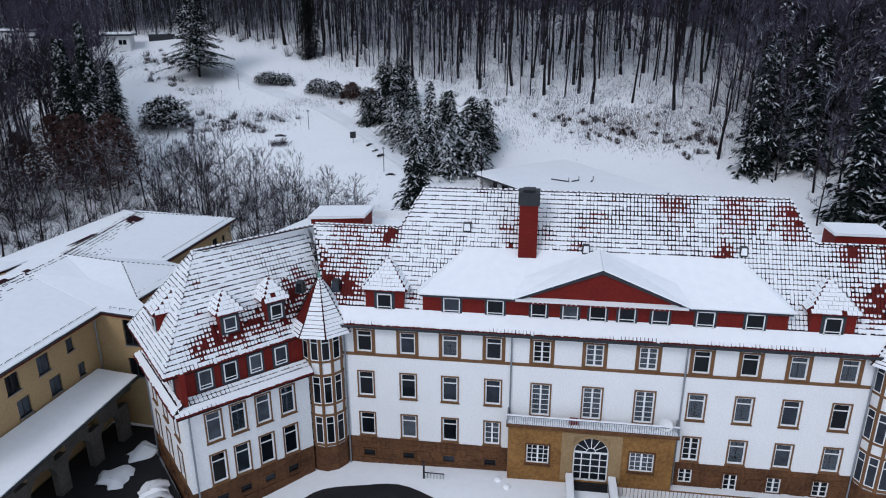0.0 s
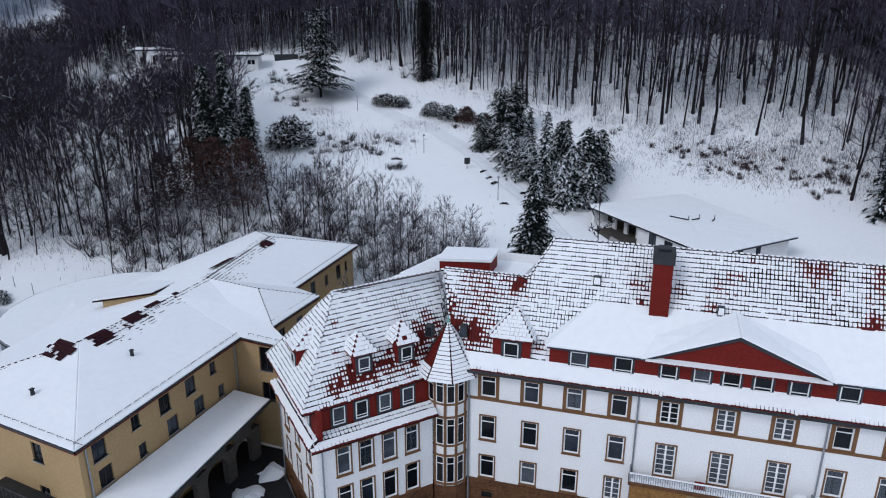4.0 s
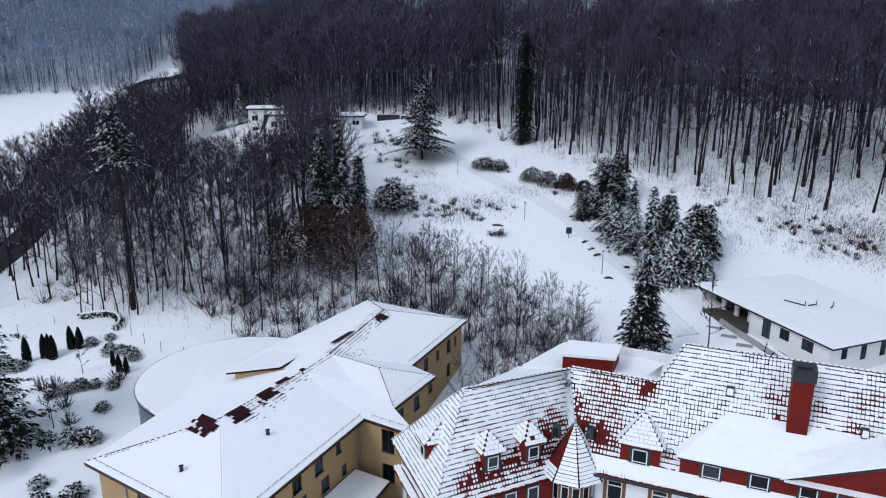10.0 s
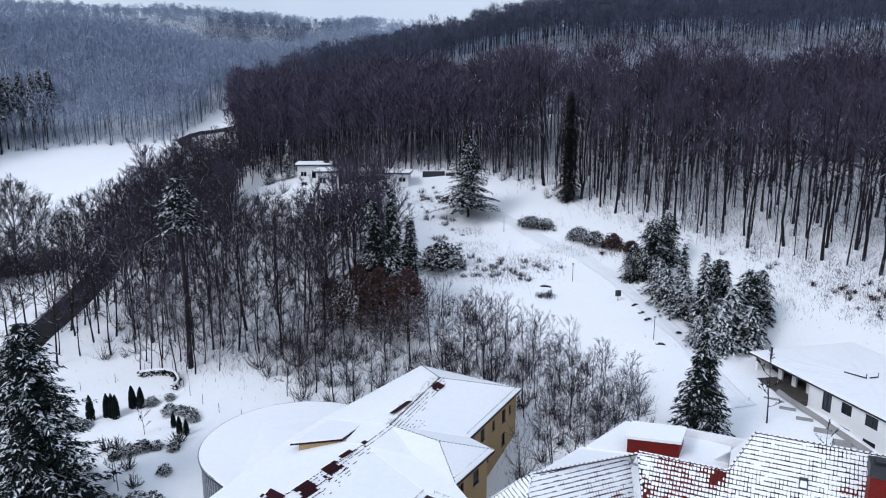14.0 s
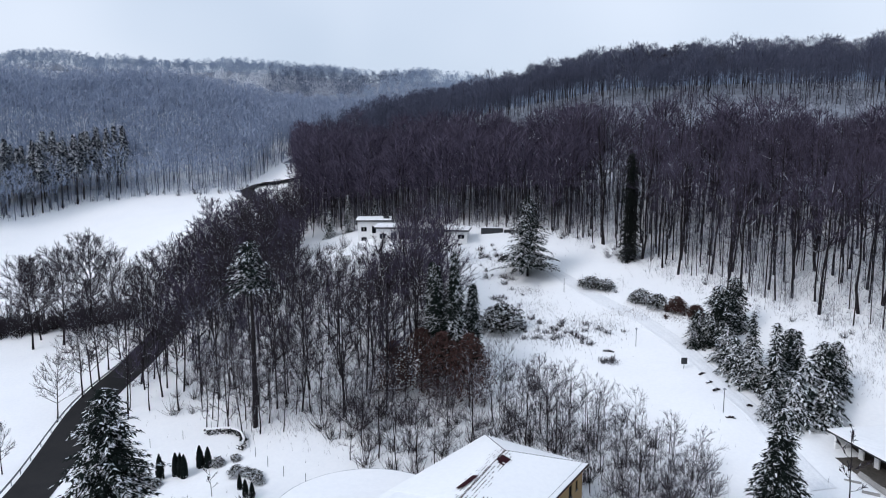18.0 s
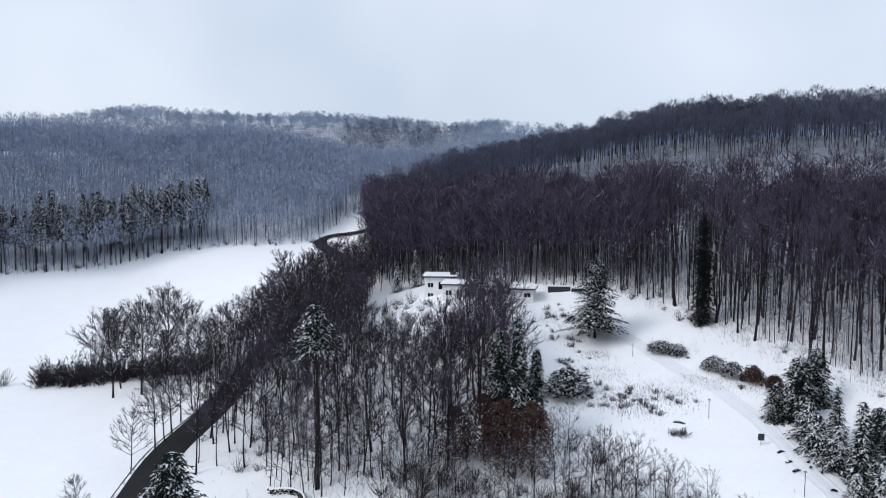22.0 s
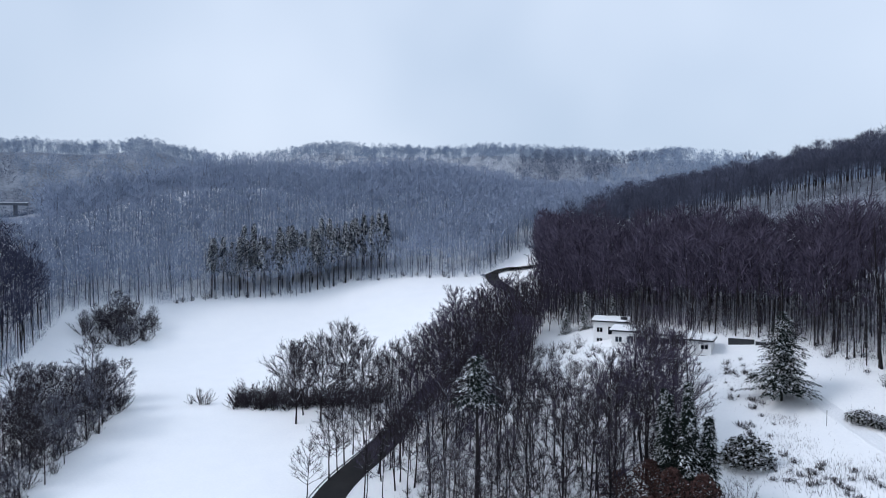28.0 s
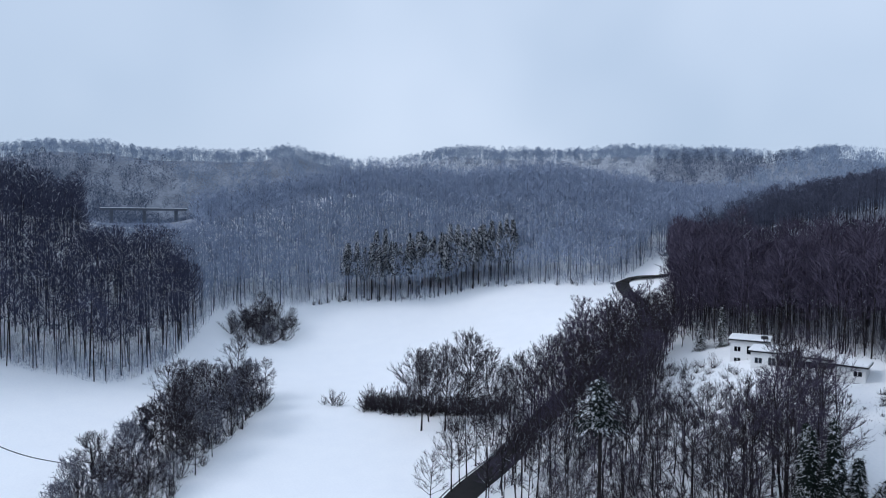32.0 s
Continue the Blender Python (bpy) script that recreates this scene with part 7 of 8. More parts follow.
lt_ = [bare_tree(180 + i, h, name="alder_tree", group="bare trees by the stream", label="bare alder by the stream with a snowy crown", branches=50, twigs_=15, bole=0.2, spread=0.3, tw=0.042, tmat=rimed_twigs if i else twigs) for i, h in enumerate((15, 12))]
copies(lt_, [(x, y, trng.uniform(0.45, 1.15)) for x, y in scatter(trng, LEFT, 3.6, 85)] + [(x, y, trng.uniform(0.5, 0.8)) for x, y in scatter(trng, BL, 3.4, 22)], trng)
# brush in the wood below the meadow and along the bank
bs_ = [shrub(320 + i, h, 30, 1.5, name="brushwood", label="bare brushwood with snow between its stems", group="brushwood below the wood", mat_=m, twig_w=0.018) for i, (h, m) in enumerate(((4.5, brush_twigs), (3.5, brush_twigs), (2.5, brush_twigs)))]
BR = scatter(trng, [(-96, 31), (-86, 30), (-76, 30), (-66, 33), (-56, 31), (-41, 31), (-30, 24), (-29, 36), (-37, 42), (-52, 49), (-64, 50), (-76, 61), (-90, 60)], 2.6, 75)
BR += scatter(trng, HB, 2.0, 60) + scatter(trng, [(-37.5, 15), (-30, 17), (-25.5, 30), (-30, 38), (-39, 36)], 2.0, 30)
BR += scatter(trng, [(-146, 92), (-140, 76), (-122, 70), (-98, 68), (-92, 84), (-104, 92), (-122, 92), (-134, 96)], 3.0, 70)
BR += [(x, float(forest_edge(x)) + trng.uniform(-5, 6)) for x in [trng.uniform(-95, 22) for k in range(34)]]
BR += scatter(trng, [(-110, 24), (-128, 50), (-150, 84), (-166, 110), (-160, 112), (-140, 84), (-120, 50), (-104, 27)], 3.0, 60)
trng.shuffle(BR)
copies(bs_, [(x, y, trng.uniform(0.4, 1.0) * (0.5 if y > 60 and x > -60 else 1.0)) for x, y in BR[:290]], trng)
bm_s = [shrub(340 + i, 1.5, 34, 1.6, name="bramble", label="low reddish-brown bramble clump in the snow", group="brambles below the wood", mat_=brown_leaves, twig_w=0.025) for i in range(3)]
BM = []
for cx, cy, rx, ry, n in ((4, 70, 7, 4, 34), (14, 66, 6, 5, 26), (-3, 74, 6, 3, 14), (-40, 78, 5, 3, 8), (22, 60, 4, 6, 14)):
    BM += [(trng.gauss(cx, rx * 0.5), trng.gauss(cy, ry * 0.5), trng.uniform(0.3, 0.75)) for k in range(n)]
copies(bm_s, BM, trng)
tall_sh = shrub(330, 11, 40, 2.2, "tall many-stemmed bare hazel above the garden", name="hazel")
stand(tall_sh, -74.5, 29.5)


def leafy(seed, r, h, n, m, name, label, size=0.22, group=""):
    """A dense bush of many small leaf clumps, with an uneven outline."""
    rng = random.Random(seed)
    c, s = Mesh(), Mesh()
    for i in range(5):
        az = rng.uniform(0, 6.28)
        s.tube([(0, 0, -0.2), (math.cos(az) * r * 0.4, math.sin(az) * r * 0.4, h * 0.6)], [0.07, 0.02], 4)
    for i in range(n):
        az, k = rng.uniform(0, 6.28), rng.random() ** 0.5
        zz = rng.random()
        bulge = 1 + 0.25 * noise.noise(Vector((math.cos(az) * 2, math.sin(az) * 2, zz * 2 + seed)))
        rr = r * k * math.sqrt(max(0.05, 1 - (zz * 1.0) ** 2)) * bulge
        o = Vector((rr * math.cos(az), rr * math.sin(az), h * zz * (0.75 + 0.25 * k) * bulge))
        u = Vector((rng.uniform(-1, 1), rng.uniform(-1, 1), rng.uniform(-0.4, 0.4))).normalized()
        w = u.cross(Vector((rng.uniform(-0.4, 0.4), rng.uniform(-0.4, 0.4), 1))).normalized()
        a = size * rng.uniform(0.45, 1.0)
        c.poly(o - u * a, o - w * a * 0.5, o + u * a + Vector((0, 0, -0.3 * a)), o + w * a * 0.5)
    ob = thing(name, label, "shrub", group)
    s.part("framework", bark, ob)
    tagged(c.part("foliage", m, ob), kind="stuff")
    return ob


stand(leafy(1, 4.3, 4.2, 4200, snowy_shrub, "evergreen_bush", "large round evergreen bush laden with snow", 0.4), -68.9, 64.5)
for i, (x, y, r, h, m, lb) in enumerate(((-60.0, 86.5, 2.6, 2.0, snowy_shrub, "low snow-covered bush beside the path"), (-57.0, 86.5, 2.2, 1.8, snowy_shrub, "low snow-covered bush beside the path"), (-49.0, 83.0, 2.4, 2.4, snowy_shrub, "dark bush below the wood"),
                                          (-45.5, 81.5, 2.2, 2.6, snowy_shrub, "dark bush below the wood"), (-42.0, 81.0, 2.2, 2.6, brown_leaves, "bush with dead brown leaves"), (-38.5, 80.0, 1.6, 2.0, brown_leaves, "bush with dead brown leaves"))):
    stand(leafy(20 + i, r, h, 1700, m, "bush", lb, 0.28), x, y)
for i, (x, y, r, h) in enumerate(((-63.0, 40.5, 3.8, 11.0), (-67.0, 39.5, 4.2, 11.0), (-71.5, 41.0, 3.8, 10.0), (-75.0, 38.5, 3.2, 8.5))):
    t, c, f = bare_tree_meshes(400 + i, h, 16, 5, 0.15, 0.25)
    ob = thing("leaf_holding_beech", "young beech holding its dead brown leaves", "tree", "beeches below the firs")
    t.part("trunk", bark, ob)
    c.part("branching", bark, ob)
    lv = Mesh()
    rng = random.Random(500 + i)
    for k in range(2300):
        az, zz = rng.uniform(0, 6.28), rng.uniform(0.12, 1.0)
        rr = r * math.sqrt(rng.random()) * math.sin(math.pi * min(0.95, zz * 0.8 + 0.15)) * (1 + 0.3 * noise.noise(Vector((az, zz * 3, i))))
        o = Vector((rr * math.cos(az), rr * math.sin(az), h * zz))
        u = Vector((rng.uniform(-1, 1), rng.uniform(-1, 1), rng.uniform(-0.6, 0.3))).normalized() * 0.22
        w = u.cross(Vector((rng.random(), rng.random(), rng.random()))).normalized() * 0.12
        lv.poly(o - u, o - w, o + u, o + w)
    tagged(lv.part("foliage", brown_leaves, ob), kind="stuff")
    stand(ob, x, y)

# meadow tufts and twigs sticking out of the snow
def stalks(name, label, patches, material, seed, tall=(0.25, 0.85)):
    """Thin dry stems sticking out of the snow: (x, y, half width, half depth, number) of each patch."""
    rng = np.random.RandomState(seed)
    X = np.concatenate([rng.normal(cx, rx * 0.5, n) for cx, cy, rx, ry, n in patches])
    Y = np.concatenate([rng.normal(cy, ry * 0.5, n) for cx, cy, rx, ry, n in patches])
    Z = height(X, Y)
    h = rng.uniform(tall[0], tall[1], len(X))
    a, lean = rng.uniform(0, 6.28, len(X)), rng.uniform(-0.6, 0.6, (2, len(X))) * h
    w = 0.014 + 0.022 * rng.random_sample(len(X))
    V = np.stack([np.stack([X - w * np.cos(a), Y - w * np.sin(a), Z - 0.1], -1), np.stack([X + w * np.cos(a), Y + w * np.sin(a), Z - 0.1], -1), np.stack([X + lean[0], Y + lean[1], Z + h], -1)], 1).reshape(-1, 3)
    ob = mesh_object(name, V.tolist(), [(3 * i, 3 * i + 1, 3 * i + 2) for i in range(len(X))], material)
    return tagged(ob, label, "undergrowth", kind="stuff")


grass_clumps = [shrub(345 + i, 1.3, 30, 1.5, name="grass_clump", label="clump of grey dry grass in the meadow snow", group="dry clumps on the meadow", mat_=brush_twigs, twig_w=0.03) for i in range(2)]
GC = []
for cx, cy, rx, ry, n in ((-57, 68, 8, 4, 26), (-62, 65, 4, 3, 10), (-48, 60.3, 1.0, 0.7, 3), (-72, 76, 4, 4, 8), (-84, 92, 7, 6, 18), (-78, 84, 5, 4, 8), (-58, 86, 4, 2, 6)):
    GC += [(trng.gauss(cx, rx * 0.5), trng.gauss(cy, ry * 0.5), trng.uniform(0.4, 1.0)) for k in range(n)]
copies(grass_clumps, GC, trng)
stalks("dry_grass", "grey dry grass sticking out of the meadow snow", ((-60, 66, 9, 5, 1500), (-54, 72, 6, 4, 800), (-66, 74, 6, 4, 500), (-48, 60.3, 1.6, 1.0, 300), (-73, 60, 5, 6, 600), (-80, 92, 9, 7, 1100), (-62, 53, 9, 4, 600), (-70, 80, 4, 2, 260), (-58, 88, 5, 3, 400)), brush_twigs, 91)
stalks("bramble_stalks", "reddish brambles and dry stalks on the snowy slope", ((4, 72, 10, 6, 3600), (14, 72, 10, 8, 2600), (22, 64, 7, 8, 1000), (-49, 78, 6, 3, 500), (-40, 79, 5, 3, 500), (10, 66, 9, 3, 900)), brown_leaves, 92, (0.2, 0.6))
stalks("slope_stalks", "thin stems and litter in the snow below the beeches", ((-8, 80, 14, 9, 1800), (-15, 70, 7, 6, 800), (8, 86, 18, 10, 2200), (-28, 92, 14, 8, 1400), (-45, 102, 14, 8, 1300), (22, 80, 9, 9, 1000), (-75, 112, 16, 5, 900)), brush_twigs, 93)
stalks("bank_stalks", "thin stems and brush in the snow of the bank wood", ((-92, 42, 20, 16, 3600), (-108, 56, 24, 20, 3400), (-66, 34, 16, 8, 2200), (-84, 30, 14, 6, 1600), (-125, 78, 24, 18, 2000), (-46, 38, 14, 10, 1600), (-35, 28, 8, 12, 1200)), brush_twigs, 94, (0.3, 1.2))

# ---- road ----
ROAD = [(-96, -16), (-104, -4), (-110, 4), (-126, 22.5), (-134.2, 39), (-146.0, 58.5), (-158, 79), (-170, 102), (-180, 124), (-197, 142), (-222, 160), (-243, 176), (-249, 182), (-246, 187), (-234, 189), (-214, 192)]


def smooth_line(pts, step=2.0):
    out = []
    for i in range(len(pts) - 1):
        p0, p1, p2, p3 = (Vector(pts[max(i - 1, 0)]), Vector(pts[i]), Vector(pts[i + 1]), Vector(pts[min(i + 2, len(pts) - 1)]))
        n = max(2, int((p2 - p1).length / step))
        for k in range(n):
            t = k / n
            out.append(0.5 * ((2 * p1) + (p2 - p0) * t + (2 * p0 - 5 * p1 + 4 * p2 - p3) * t * t + (3 * p1 - p0 - 3 * p2 + p3) * t ** 3))
    out.append(Vector(pts[-1]))
    return out


def ribbon(name, line, half, lift, m, side=0.0, label="", category="road", thick=0.3):
    r = Mesh()
    L, R = [], []
    for i, p in enumerate(line):
        d = (line[min(i + 1, len(line) - 1)] - line[max(i - 1, 0)]).normalized()
        n = Vector((d.y, -d.x))
        c = p + n * side
        a, b = c - n * half, c + n * half
        zc = max(hz(a.x, a.y), hz(c.x, c.y), hz(b.x, b.y)) + lift
        L.append((a.x, a.y, zc))
        R.append((b.x, b.y, zc))
    for i in range(len(line) - 1):
        r.poly(L[i], R[i], R[i + 1], L[i + 1])
        r.poly(R[i], (R[i][0], R[i][1], R[i][2] - thick), (R[i + 1][0], R[i + 1][1], R[i + 1][2] - thick), R[i + 1])
        r.poly((L[i][0], L[i][1], L[i][2] - thick), L[i], L[i + 1], (L[i + 1][0], L[i + 1][1], L[i + 1][2] - thick))
    return tagged(r.part(name, m), label, category, kind="structure")


rline = smooth_line(ROAD)
ribbon("road", rline, 3.0, 0.12, asphalt, label="wet dark asphalt road cleared of snow")
ribbon("road_marking", rline, 0.06, 0.128, lead_paint, label="white centre line", thick=0.0)
for k in (-2.8, 2.8):
    ribbon("road_edge_line", rline, 0.05, 0.128, lead_paint, k, "white edge line", thick=0.0)
rail = thing("guard_rail", "galvanised guard rail along the road", "guard rail")
beam = Mesh()
prevp = None
for i in range(0, len(rline) - 60):
    d = (rline[i + 1] - rline[i]).normalized()
    p = rline[i] - Vector((d.y, -d.x)) * 3.6
    z = hz(p.x, p.y) + 0.35
    if prevp is not None:
        beam.poly((*prevp[:2], prevp[2] + 0.3), (p.x, p.y, z + 0.3), (p.x, p.y, z + 0.62), (*prevp[:2], prevp[2] + 0.62))
        beam.poly((prevp[0] + 0.06, prevp[1], prevp[2] + 0.62), (p.x + 0.06, p.y, z + 0.62), (p.x + 0.06, p.y, z + 0.3), (prevp[0] + 0.06, prevp[1], prevp[2] + 0.3))
        beam.poly((*prevp[:2], prevp[2] + 0.62), (p.x, p.y, z + 0.62), (p.x + 0.06, p.y, z + 0.62), (prevp[0] + 0.06, prevp[1], prevp[2] + 0.62))
    if i % 2 == 0:
        ps_ = Mesh()
        ps_.box(p.x - 0.05, p.y - 0.05, z - 0.6, p.x + 0.05, p.y + 0.05, z + 0.55)
        ps_.part("post", zinc, rail)
    prevp = (p.x, p.y, z)
beam.part("beam", zinc, rail)
# stream
for pts, half in (([(-230, -22.4), (-222, -20.8), (-214, -23.6), (-206, -22.4), (-198, -24.6)], 1.0), ([(-194, -40), (-203, -48.5), (-213, -56), (-230, -67)], 0.16)):
    ribbon("stream", smooth_line(pts, 3.0), half, 0.03, stream_water, label="dark narrow stream winding between snowy banks", category="water", thick=0.1)
# meadow path
PATHL = smooth_line([(-84, 102), (-76, 95), (-67, 89), (-55, 81), (-46.5, 76), (-37, 67.2), (-29.6, 57), (-24.3, 50.6), (-20, 44), (-17, 40)])
fp = Mesh()
edge_prng = random.Random(17)
rows_ = []
for i, p in enumerate(PATHL):
    d = (PATHL[min(i + 1, len(PATHL) - 1)] - PATHL[max(i - 1, 0)]).normalized()
    n = Vector((d.y, -d.x))
    row = []
    for o, lift in ((-1.75, -0.12), (-1.3, 0.05), (-0.75, 0.01), (-0.3, 0.045), (0.3, 0.045), (0.75, 0.01), (1.3, 0.05), (1.75, -0.12)):
        q = p + n * (o + edge_prng.uniform(-0.12, 0.12))
        row.append((q.x, q.y, hz(q.x, q.y) + relief(q.x, q.y) + lift + 0.03))
    rows_.append(row)
for a, b in zip(rows_, rows_[1:]):
    for k in range(len(a) - 1):
        fp.poly(a[k], a[k + 1], b[k + 1], b[k])
tagged(fp.part("footpath", trodden_snow, smooth=True), "trodden snowy footpath across the meadow", "path", kind="structure")
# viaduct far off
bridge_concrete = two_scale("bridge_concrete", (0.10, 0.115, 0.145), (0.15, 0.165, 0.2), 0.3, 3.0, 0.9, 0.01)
via = thing("viaduct", "distant concrete bridge between wooded hills", "bridge")
vd = Mesh()
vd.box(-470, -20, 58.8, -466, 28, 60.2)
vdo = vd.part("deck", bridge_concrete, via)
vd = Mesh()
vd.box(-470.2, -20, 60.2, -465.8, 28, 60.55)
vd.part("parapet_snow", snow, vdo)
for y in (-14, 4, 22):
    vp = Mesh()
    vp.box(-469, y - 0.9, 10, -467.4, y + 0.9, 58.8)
    vp.part("pier", bridge_concrete, via)

# ---- lamps, sign and posts on the meadow ----
def pole(x, y, h, name, label, head=0.0, sign=0.0):
    ob = thing(name, label, "sign" if sign else "post")
    p = Mesh()
    p.tube([(0, 0, -0.3), (0, 0, h)], [0.05, 0.045], 6)
    p.part("pole", dark_metal, ob)
    if head:
        q = Mesh()
        q.tube([(0, 0, h), (0, 0, h + 0.12), (0, 0, h + 0.3)], [0.12, 0.26, 0.05], 8)
        q.part("lamp_head", zinc, ob)
    if sign:
        q = Mesh()
        q.box(-sign / 2, -0.05, h - 0.9, sign / 2, 0.0, h + 0.1)
        q.part("board", dark_metal, ob)
    ob.location = (x, y, hz(x, y))
    ob.rotation_euler = (0, 0, radians(25))
    return ob


pole(-63.9, 82.5, 2.8, "marker_post", "thin post at the edge of the path")
pole(-45.6, 67.0, 2.9, "street_lamp", "slender path lamp on the snowy meadow", 1.0)
pole(-36.9, 62.0, 1.7, "notice_board", "small dark notice board on a post", 0, 0.9)
pole(-29.5, 50.6, 3.2, "street_lamp", "slender path lamp on the snowy meadow", 1.0)
for x, y, L, a in ((-28.4, 49.6, 1.3, 0.3), (-34.0, 61.0, 1.2, 0.9), (-32.6, 58.6, 1.0, 0.8), (-31.3, 56.6, 1.2, 0.9), (-24.9, 52.6, 1.5, 0.8), (-30.5, 62.5, 1.2, 0.6), (-49.2, 63.6, 1.8, 0.1), (-26.6, 54.0, 0.8, 0.3)):
    lg = Mesh()
    lg.tube([(-L / 2, 0, 0.12), (0, 0.1, 0.2), (L / 2, 0, 0.12)], [0.16, 0.2, 0.14], 6)
    o = lg.part("fallen_log", snowy_bark)
    tagged(o, "short dark log lying in the snow", "log", "logs beside the path")
    o.location = (x, y, hz(x, y))
    o.rotation_euler = (0, 0, a)

# ---- garden ----
garden_hedge = Mesh()
HP = smooth_line([(-98.2, 22.6), (-95, 23.6), (-91.5, 22.8), (-88.4, 20.6), (-87.6, 19.2)], 0.6)
hrng = random.Random(3)
for p in HP:
    for k in range(26):
        o = Vector((p.x + hrng.uniform(-0.4, 0.4), p.y + hrng.uniform(-0.4, 0.4), hz(p.x, p.y) + hrng.uniform(0, 0.9)))
        u = Vector((hrng.uniform(-1, 1), hrng.uniform(-1, 1), hrng.uniform(-0.5, 0.5))).normalized() * 0.2
        w = u.cross(Vector((hrng.random(), hrng.random(), 1))).normalized() * 0.12
        garden_hedge.poly(o - u, o - w, o + u, o + w)
hedge_top = Mesh()
hedge_top.tube([(p.x, p.y, hz(p.x, p.y) + 0.9) for p in HP], [0.17] * len(HP), 7)
hedge_ob = garden_hedge.part("clipped_hedge", needles)
hedge_top.part("snow_cap", snow, hedge_ob)
tagged(hedge_ob, "low dark curved hedge with a snowy top in the garden", "hedge")
fence = thing("garden_fence", "thin wire fence on posts round the garden", "fence")
for i, (x, y) in enumerate([(-101, 20.5), (-98.8, 24.0), (-96.8, 25.0), (-94.6, 25.4), (-92.4, 25.0), (-90.2, 23.9), (-88.2, 22.2), (-87.0, 20.2), (-84.0, 18.4), (-80.8, 17.4), (-77.5, 16.8), (-74, 17.0), (-104, 17.0), (-106, 13)]):
    q = Mesh()
    q.tube([(x, y, hz(x, y) - 0.2), (x, y, hz(x, y) + 1.4)], [0.035, 0.035], 5)
    q.part("post", dark_metal, fence)


def column_bush(seed, h, r):
    rng = random.Random(seed)
    c = Mesh()
    for i in range(520):
        zz = rng.random()
        az = rng.uniform(0, 6.28)
        rr = r * (1 - zz ** 3) * (0.75 + 0.25 * rng.random())
        o = Vector((rr * math.cos(az), rr * math.sin(az), zz * h))
        u = Vector((math.cos(az) * 0.3, math.sin(az) * 0.3, 1)).normalized() * 0.28
        w = Vector((-math.sin(az), math.cos(az), 0)) * 0.12
        c.poly(o - u * 0.5, o + w, o + u, o - w)
    ob = thing("cypress", "narrow dark clipped conifer in the garden", "tree", "clipped conifers in the garden")
    s = Mesh()
    s.tube([(0, 0, -0.2), (0, 0, h * 0.9)], [0.08, 0.02], 5)
    s.part("trunk", bark, ob)
    tagged(c.part("foliage", snowy_needles, ob), kind="stuff")
    return ob


cyps = [column_bush(1, 3.4, 0.55), column_bush(2, 3.0, 0.5)]
copies(cyps, [(-93.6, 10.6, 1.0), (-92.2, 12.0, 1.0), (-91.3, 12.0, 0.95), (-90.4, 11.8, 1.05), (-90.2, 14.4, 1.05), (-89.0, 14.6, 1.0), (-80.8, 12.4, 0.6), (-79.2, 11.8, 0.7), (-78.2, 11.9, 0.65)], trng)
gb = [leafy(60, 1.0, 1.1, 520, snowy_shrub, "garden_bush", "rounded garden bush under snow", 0.22, "bushes in the snowy garden"),
      leafy(61, 1.3, 1.4, 700, snowy_shrub, "garden_bush", "rounded garden bush under snow", 0.24, "bushes in the snowy garden")]
copies(gb, [(-96.5, 9.6, 1.1), (-94.5, 8.8, 1.0), (-92.8, 9.0, 0.9), (-87.8, 15.4, 0.8), (-86.2, 17.0, 0.8), (-83.6, 14.4, 0.9), (-82.2, 15.0, 0.9), (-80.6, 14.9, 0.8), (-79.6, 14.4, 0.7),
            (-82.8, 5.2, 0.8), (-82.0, 6.6, 0.9), (-81.0, 7.8, 0.9), (-79.6, 8.6, 0.9), (-77.6, 9.2, 0.9), (-76.0, -0.6, 1.0), (-73.8, 0.2, 1.1), (-71.8, 0.9, 1.0), (-78.2, -1.0, 1.0), (-80.0, -2.6, 1.2), (-84.6, -1.2, 0.8),
            (-66.0, -6.0, 1.3), (-68.0, -8.0, 1.2), (-63.5, -9.5, 1.3), (-70.5, -6.0, 1.0), (-75.2, 5.6, 0.7), (-88.2, 3.0, 0.7)], trng)
gs = [shrub(350, 2.0, 30, 0.8, "bare garden shrub in the snow", group="bare garden shrubs"), bare_tree(190, 5.0, "young_tree", "young bare tree in the garden", "young garden trees", branches=12, twigs_=4, bole=0.2, spread=0.2)]
copies(gs[:1], [(-85.2, 6.0, 1.0), (-83.8, 6.8, 1.0), (-78.0, 10.4, 1.1), (-83.6, 2.4, 0.7), (-79.6, 4.4, 0.9), (-76.4, 2.4, 0.9)], trng)
copies(gs[1:], [(-83.2, 10.0, 0.9), (-79.2, 2.2, 1.0), (-77.4, 1.2, 1.0), (-14.6, 37.5, 1.7), (-9.0, 31.5, 1.0)], trng)
fn = Mesh()
fn.tube([(0, 0, -0.1), (0, 0, 0.35), (0, 0, 0.5)], [0.8, 0.85, 0.6], 12)
fo = fn.part("garden_urn", concrete)
tagged(fo, "low round stone basin with snow in the garden", "basin")
fo.location = (-86.0, 0.2, hz(-86, 0.2))

# ---- forecourt ----
court = Mesh()
oval = [(-17.6 + 5.6 * math.cos(2 * math.pi * k / 40) * (1 + 0.05 * math.sin(0.5 * k)), -6.4 + 4.0 * math.sin(2 * math.pi * k / 40) * (1 + 0.04 * math.sin(0.9 * k))) for k in range(40)]
cz = max(hz(x, y) for x, y in oval) + 0.03
court.prism(oval, cz - 0.6, cz)
tagged(court.part("forecourt", asphalt), "cleared dark asphalt in the snowy forecourt", "pavement", kind="structure")
alley = Mesh()
AL = [(-41.6, -13), (-40.8, 1.8), (-36.3, 1.6), (-35.8, -0.9), (-29.6, -7.3), (-29.0, -13)]
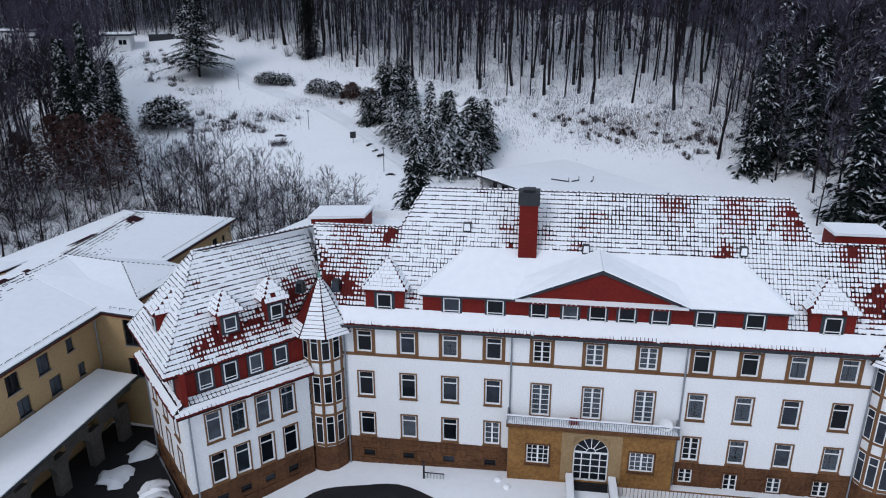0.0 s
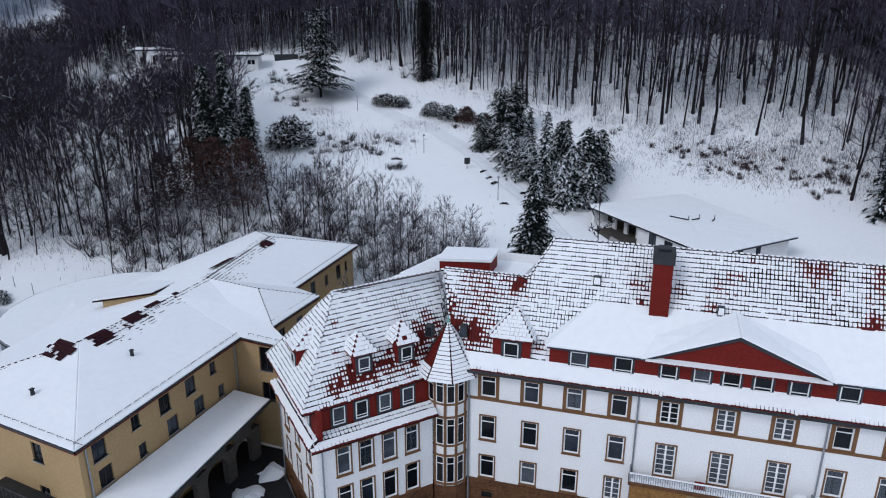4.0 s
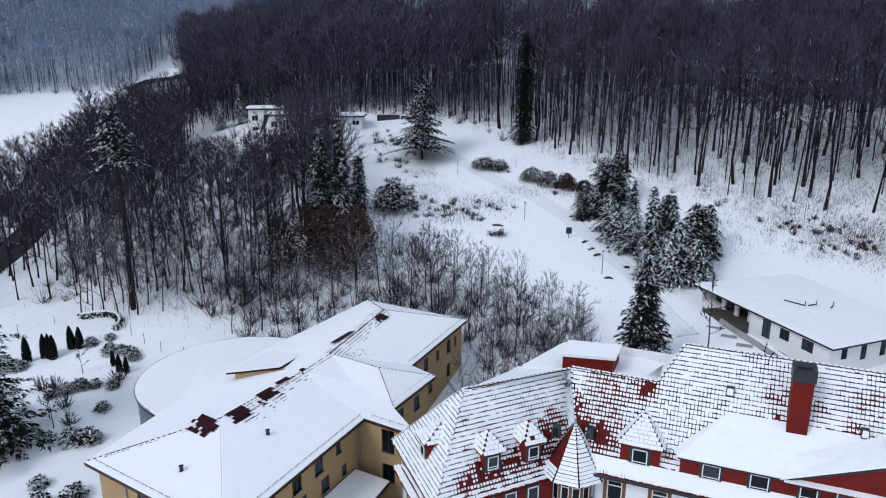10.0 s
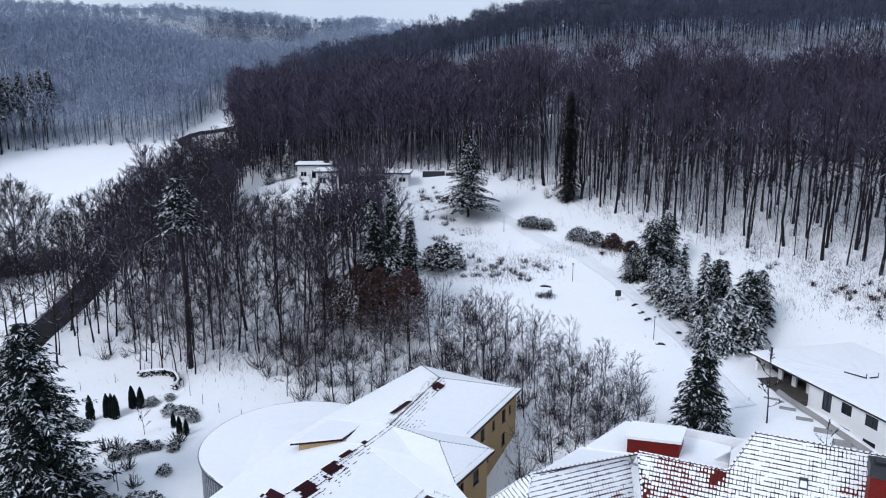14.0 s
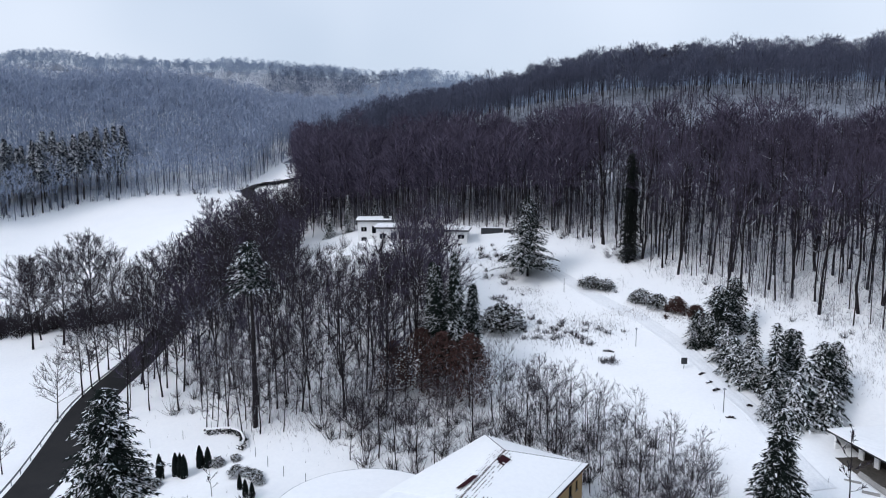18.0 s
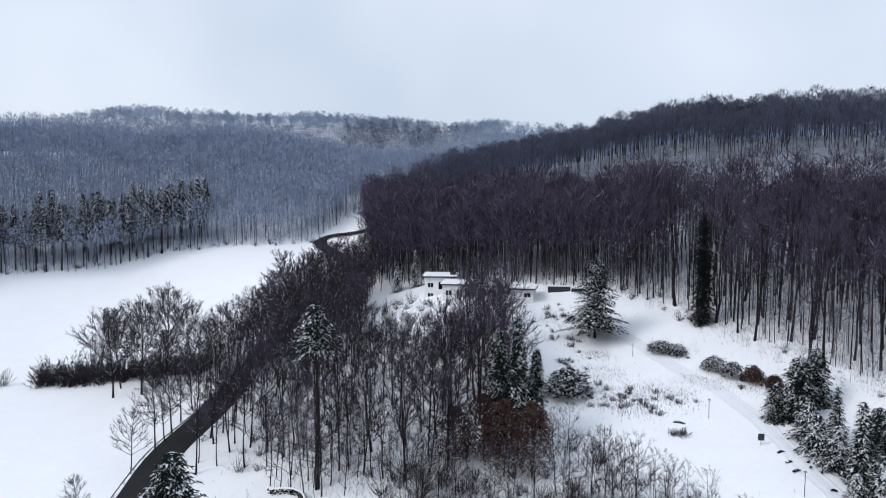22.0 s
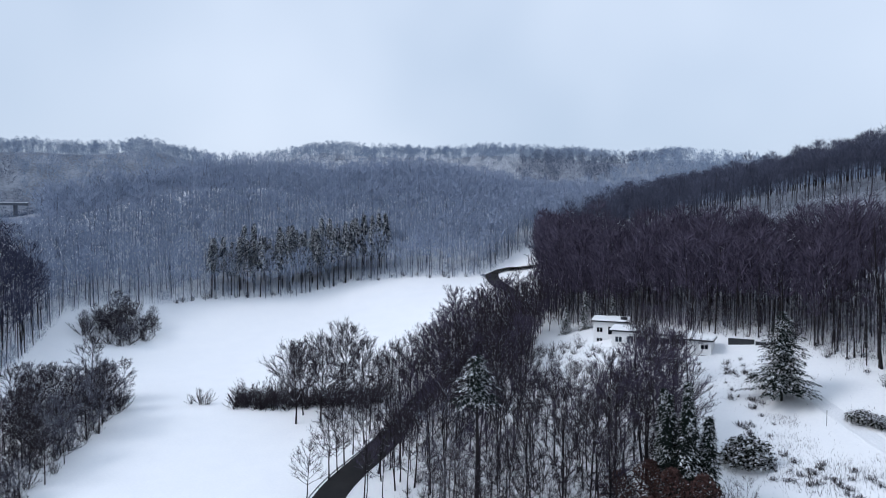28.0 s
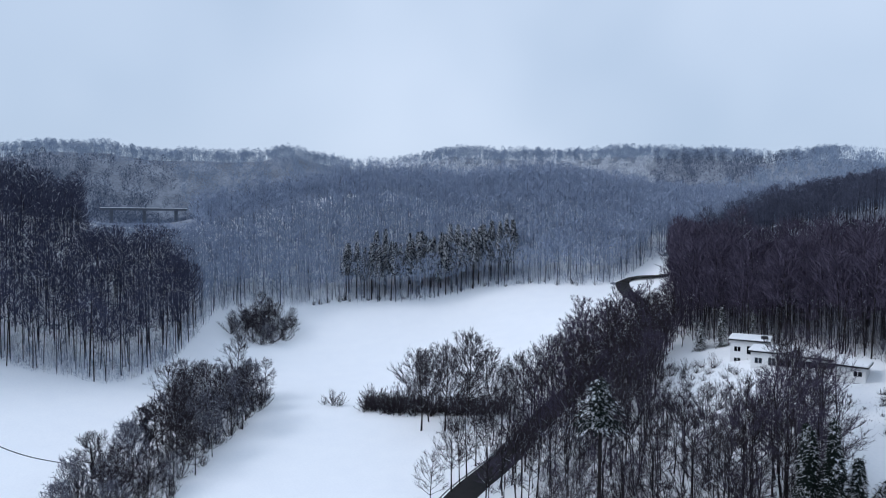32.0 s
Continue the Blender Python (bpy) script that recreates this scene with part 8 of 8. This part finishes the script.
az_ = max(hz(x, y) for x, y in AL) + 0.02
alley.prism(AL, az_ - 1.5, az_)
tagged(alley.part("alley_pavement", asphalt), "dark wet paving between the buildings", "pavement", kind="structure")
for x, y, r in ((-36.2, -1.4, 1.1), (-36.6, -4.6, 1.2), (-33.2, -5.4, 1.2), (-32.4, -6.6, 1.0), (-31.4, -8.6, 1.3), (-36.9, -8.8, 1.0)):
    hp_ = Mesh()
    prof = [(r, az_ - 0.05), (r * 0.8, az_ + 0.22), (r * 0.45, az_ + 0.4), (0.02, az_ + 0.46)]
    hp_.tube([(x, y, z) for q, z in prof], [q for q, z in prof], 22)
    o = hp_.part("snow_mound", snow, smooth=True)
    for v in o.data.vertices:
        v.co += Vector((noise.noise(v.co * 1.3), noise.noise(v.co * 1.3 + Vector((7, 0, 0))), 0)) * 0.75
    tagged(o, "mound of cleared snow on the paving", "snow mound", "snow mounds in the alley")
stp = thing("entrance_steps", "dark entrance path between snowy side walls", "steps")
for i in range(5):
    s = Mesh()
    s.box(-4.75, PY - 0.4 - i * 0.36, -1.0, -2.5, PY - 0.02 - i * 0.36, 0.25 - i * 0.11)
    s.part("step", asphalt, stp)
for x in (-5.3, -2.45):
    s = Mesh()
    s.box(x, PY - 4.0, -1.0, x + 0.45, PY - 0.02, 0.75)
    so = s.part("side_wall", concrete, stp)
    s = Mesh()
    s.box(x - 0.05, PY - 4.0, 0.75, x + 0.5, PY - 0.04, 0.95, None, 0.05)
    s.part("snow_cap", snow, so)
ramp_ob = thing("entrance_ramp", "snowy access ramp with a metal handrail", "ramp")
s = Mesh()
s.box(-1.9, PY - 3.0, -1.0, 9.5, PY - 1.4, 0.25)
ro = s.part("ramp_slab", concrete, ramp_ob)
s = Mesh()
s.box(-1.9, PY - 3.0, 0.25, 9.5, PY - 1.4, 0.4)
s.part("ramp_snow", snow, ro)
s = Mesh()
for i in range(46):
    s.box(-1.9 + i * 0.25, PY - 1.35, 0.1, -1.87 + i * 0.25, PY - 1.32, 1.15)
s.box(-1.95, PY - 1.37, 1.1, 9.5, PY - 1.3, 1.17)
s.part("handrail", brown_trim, ramp_ob)
gate = thing("small_gate", "small dark metal gate by the forecourt", "gate")
s = Mesh()
for i in range(7):
    s.box(-15.1 + i * 0.22, -1.35, -0.6, -15.07 + i * 0.22, -1.32, 0.3)
s.box(-15.1, -1.36, 0.27, -13.7, -1.31, 0.33)
s.box(-15.1, -1.36, -0.4, -13.7, -1.31, -0.35)
s.part("gate_frame", dark_metal, gate)
s = Mesh()
s.box(-15.2, -1.4, -1, -15.08, -1.28, 1.2)
s.part("post", dark_metal, gate)
for x, y in ((-9.95, -1.0), (-9.3, -1.7)):
    p = Mesh()
    p.tube([(x, y, -0.8), (x, y, -0.1), (x, y, -0.05)], [0.25, 0.36, 0.3], 8)
    o = p.part("planter", dark_metal)
    tagged(o, "dark planter with snow beside the entrance", "planter", "planters at the entrance")
    p = Mesh()
    p.tube([(x, y, -0.05), (x, y, 0.12), (x, y, 0.2)], [0.3, 0.22, 0.02], 8)
    p.part("snow_cap", snow, o)
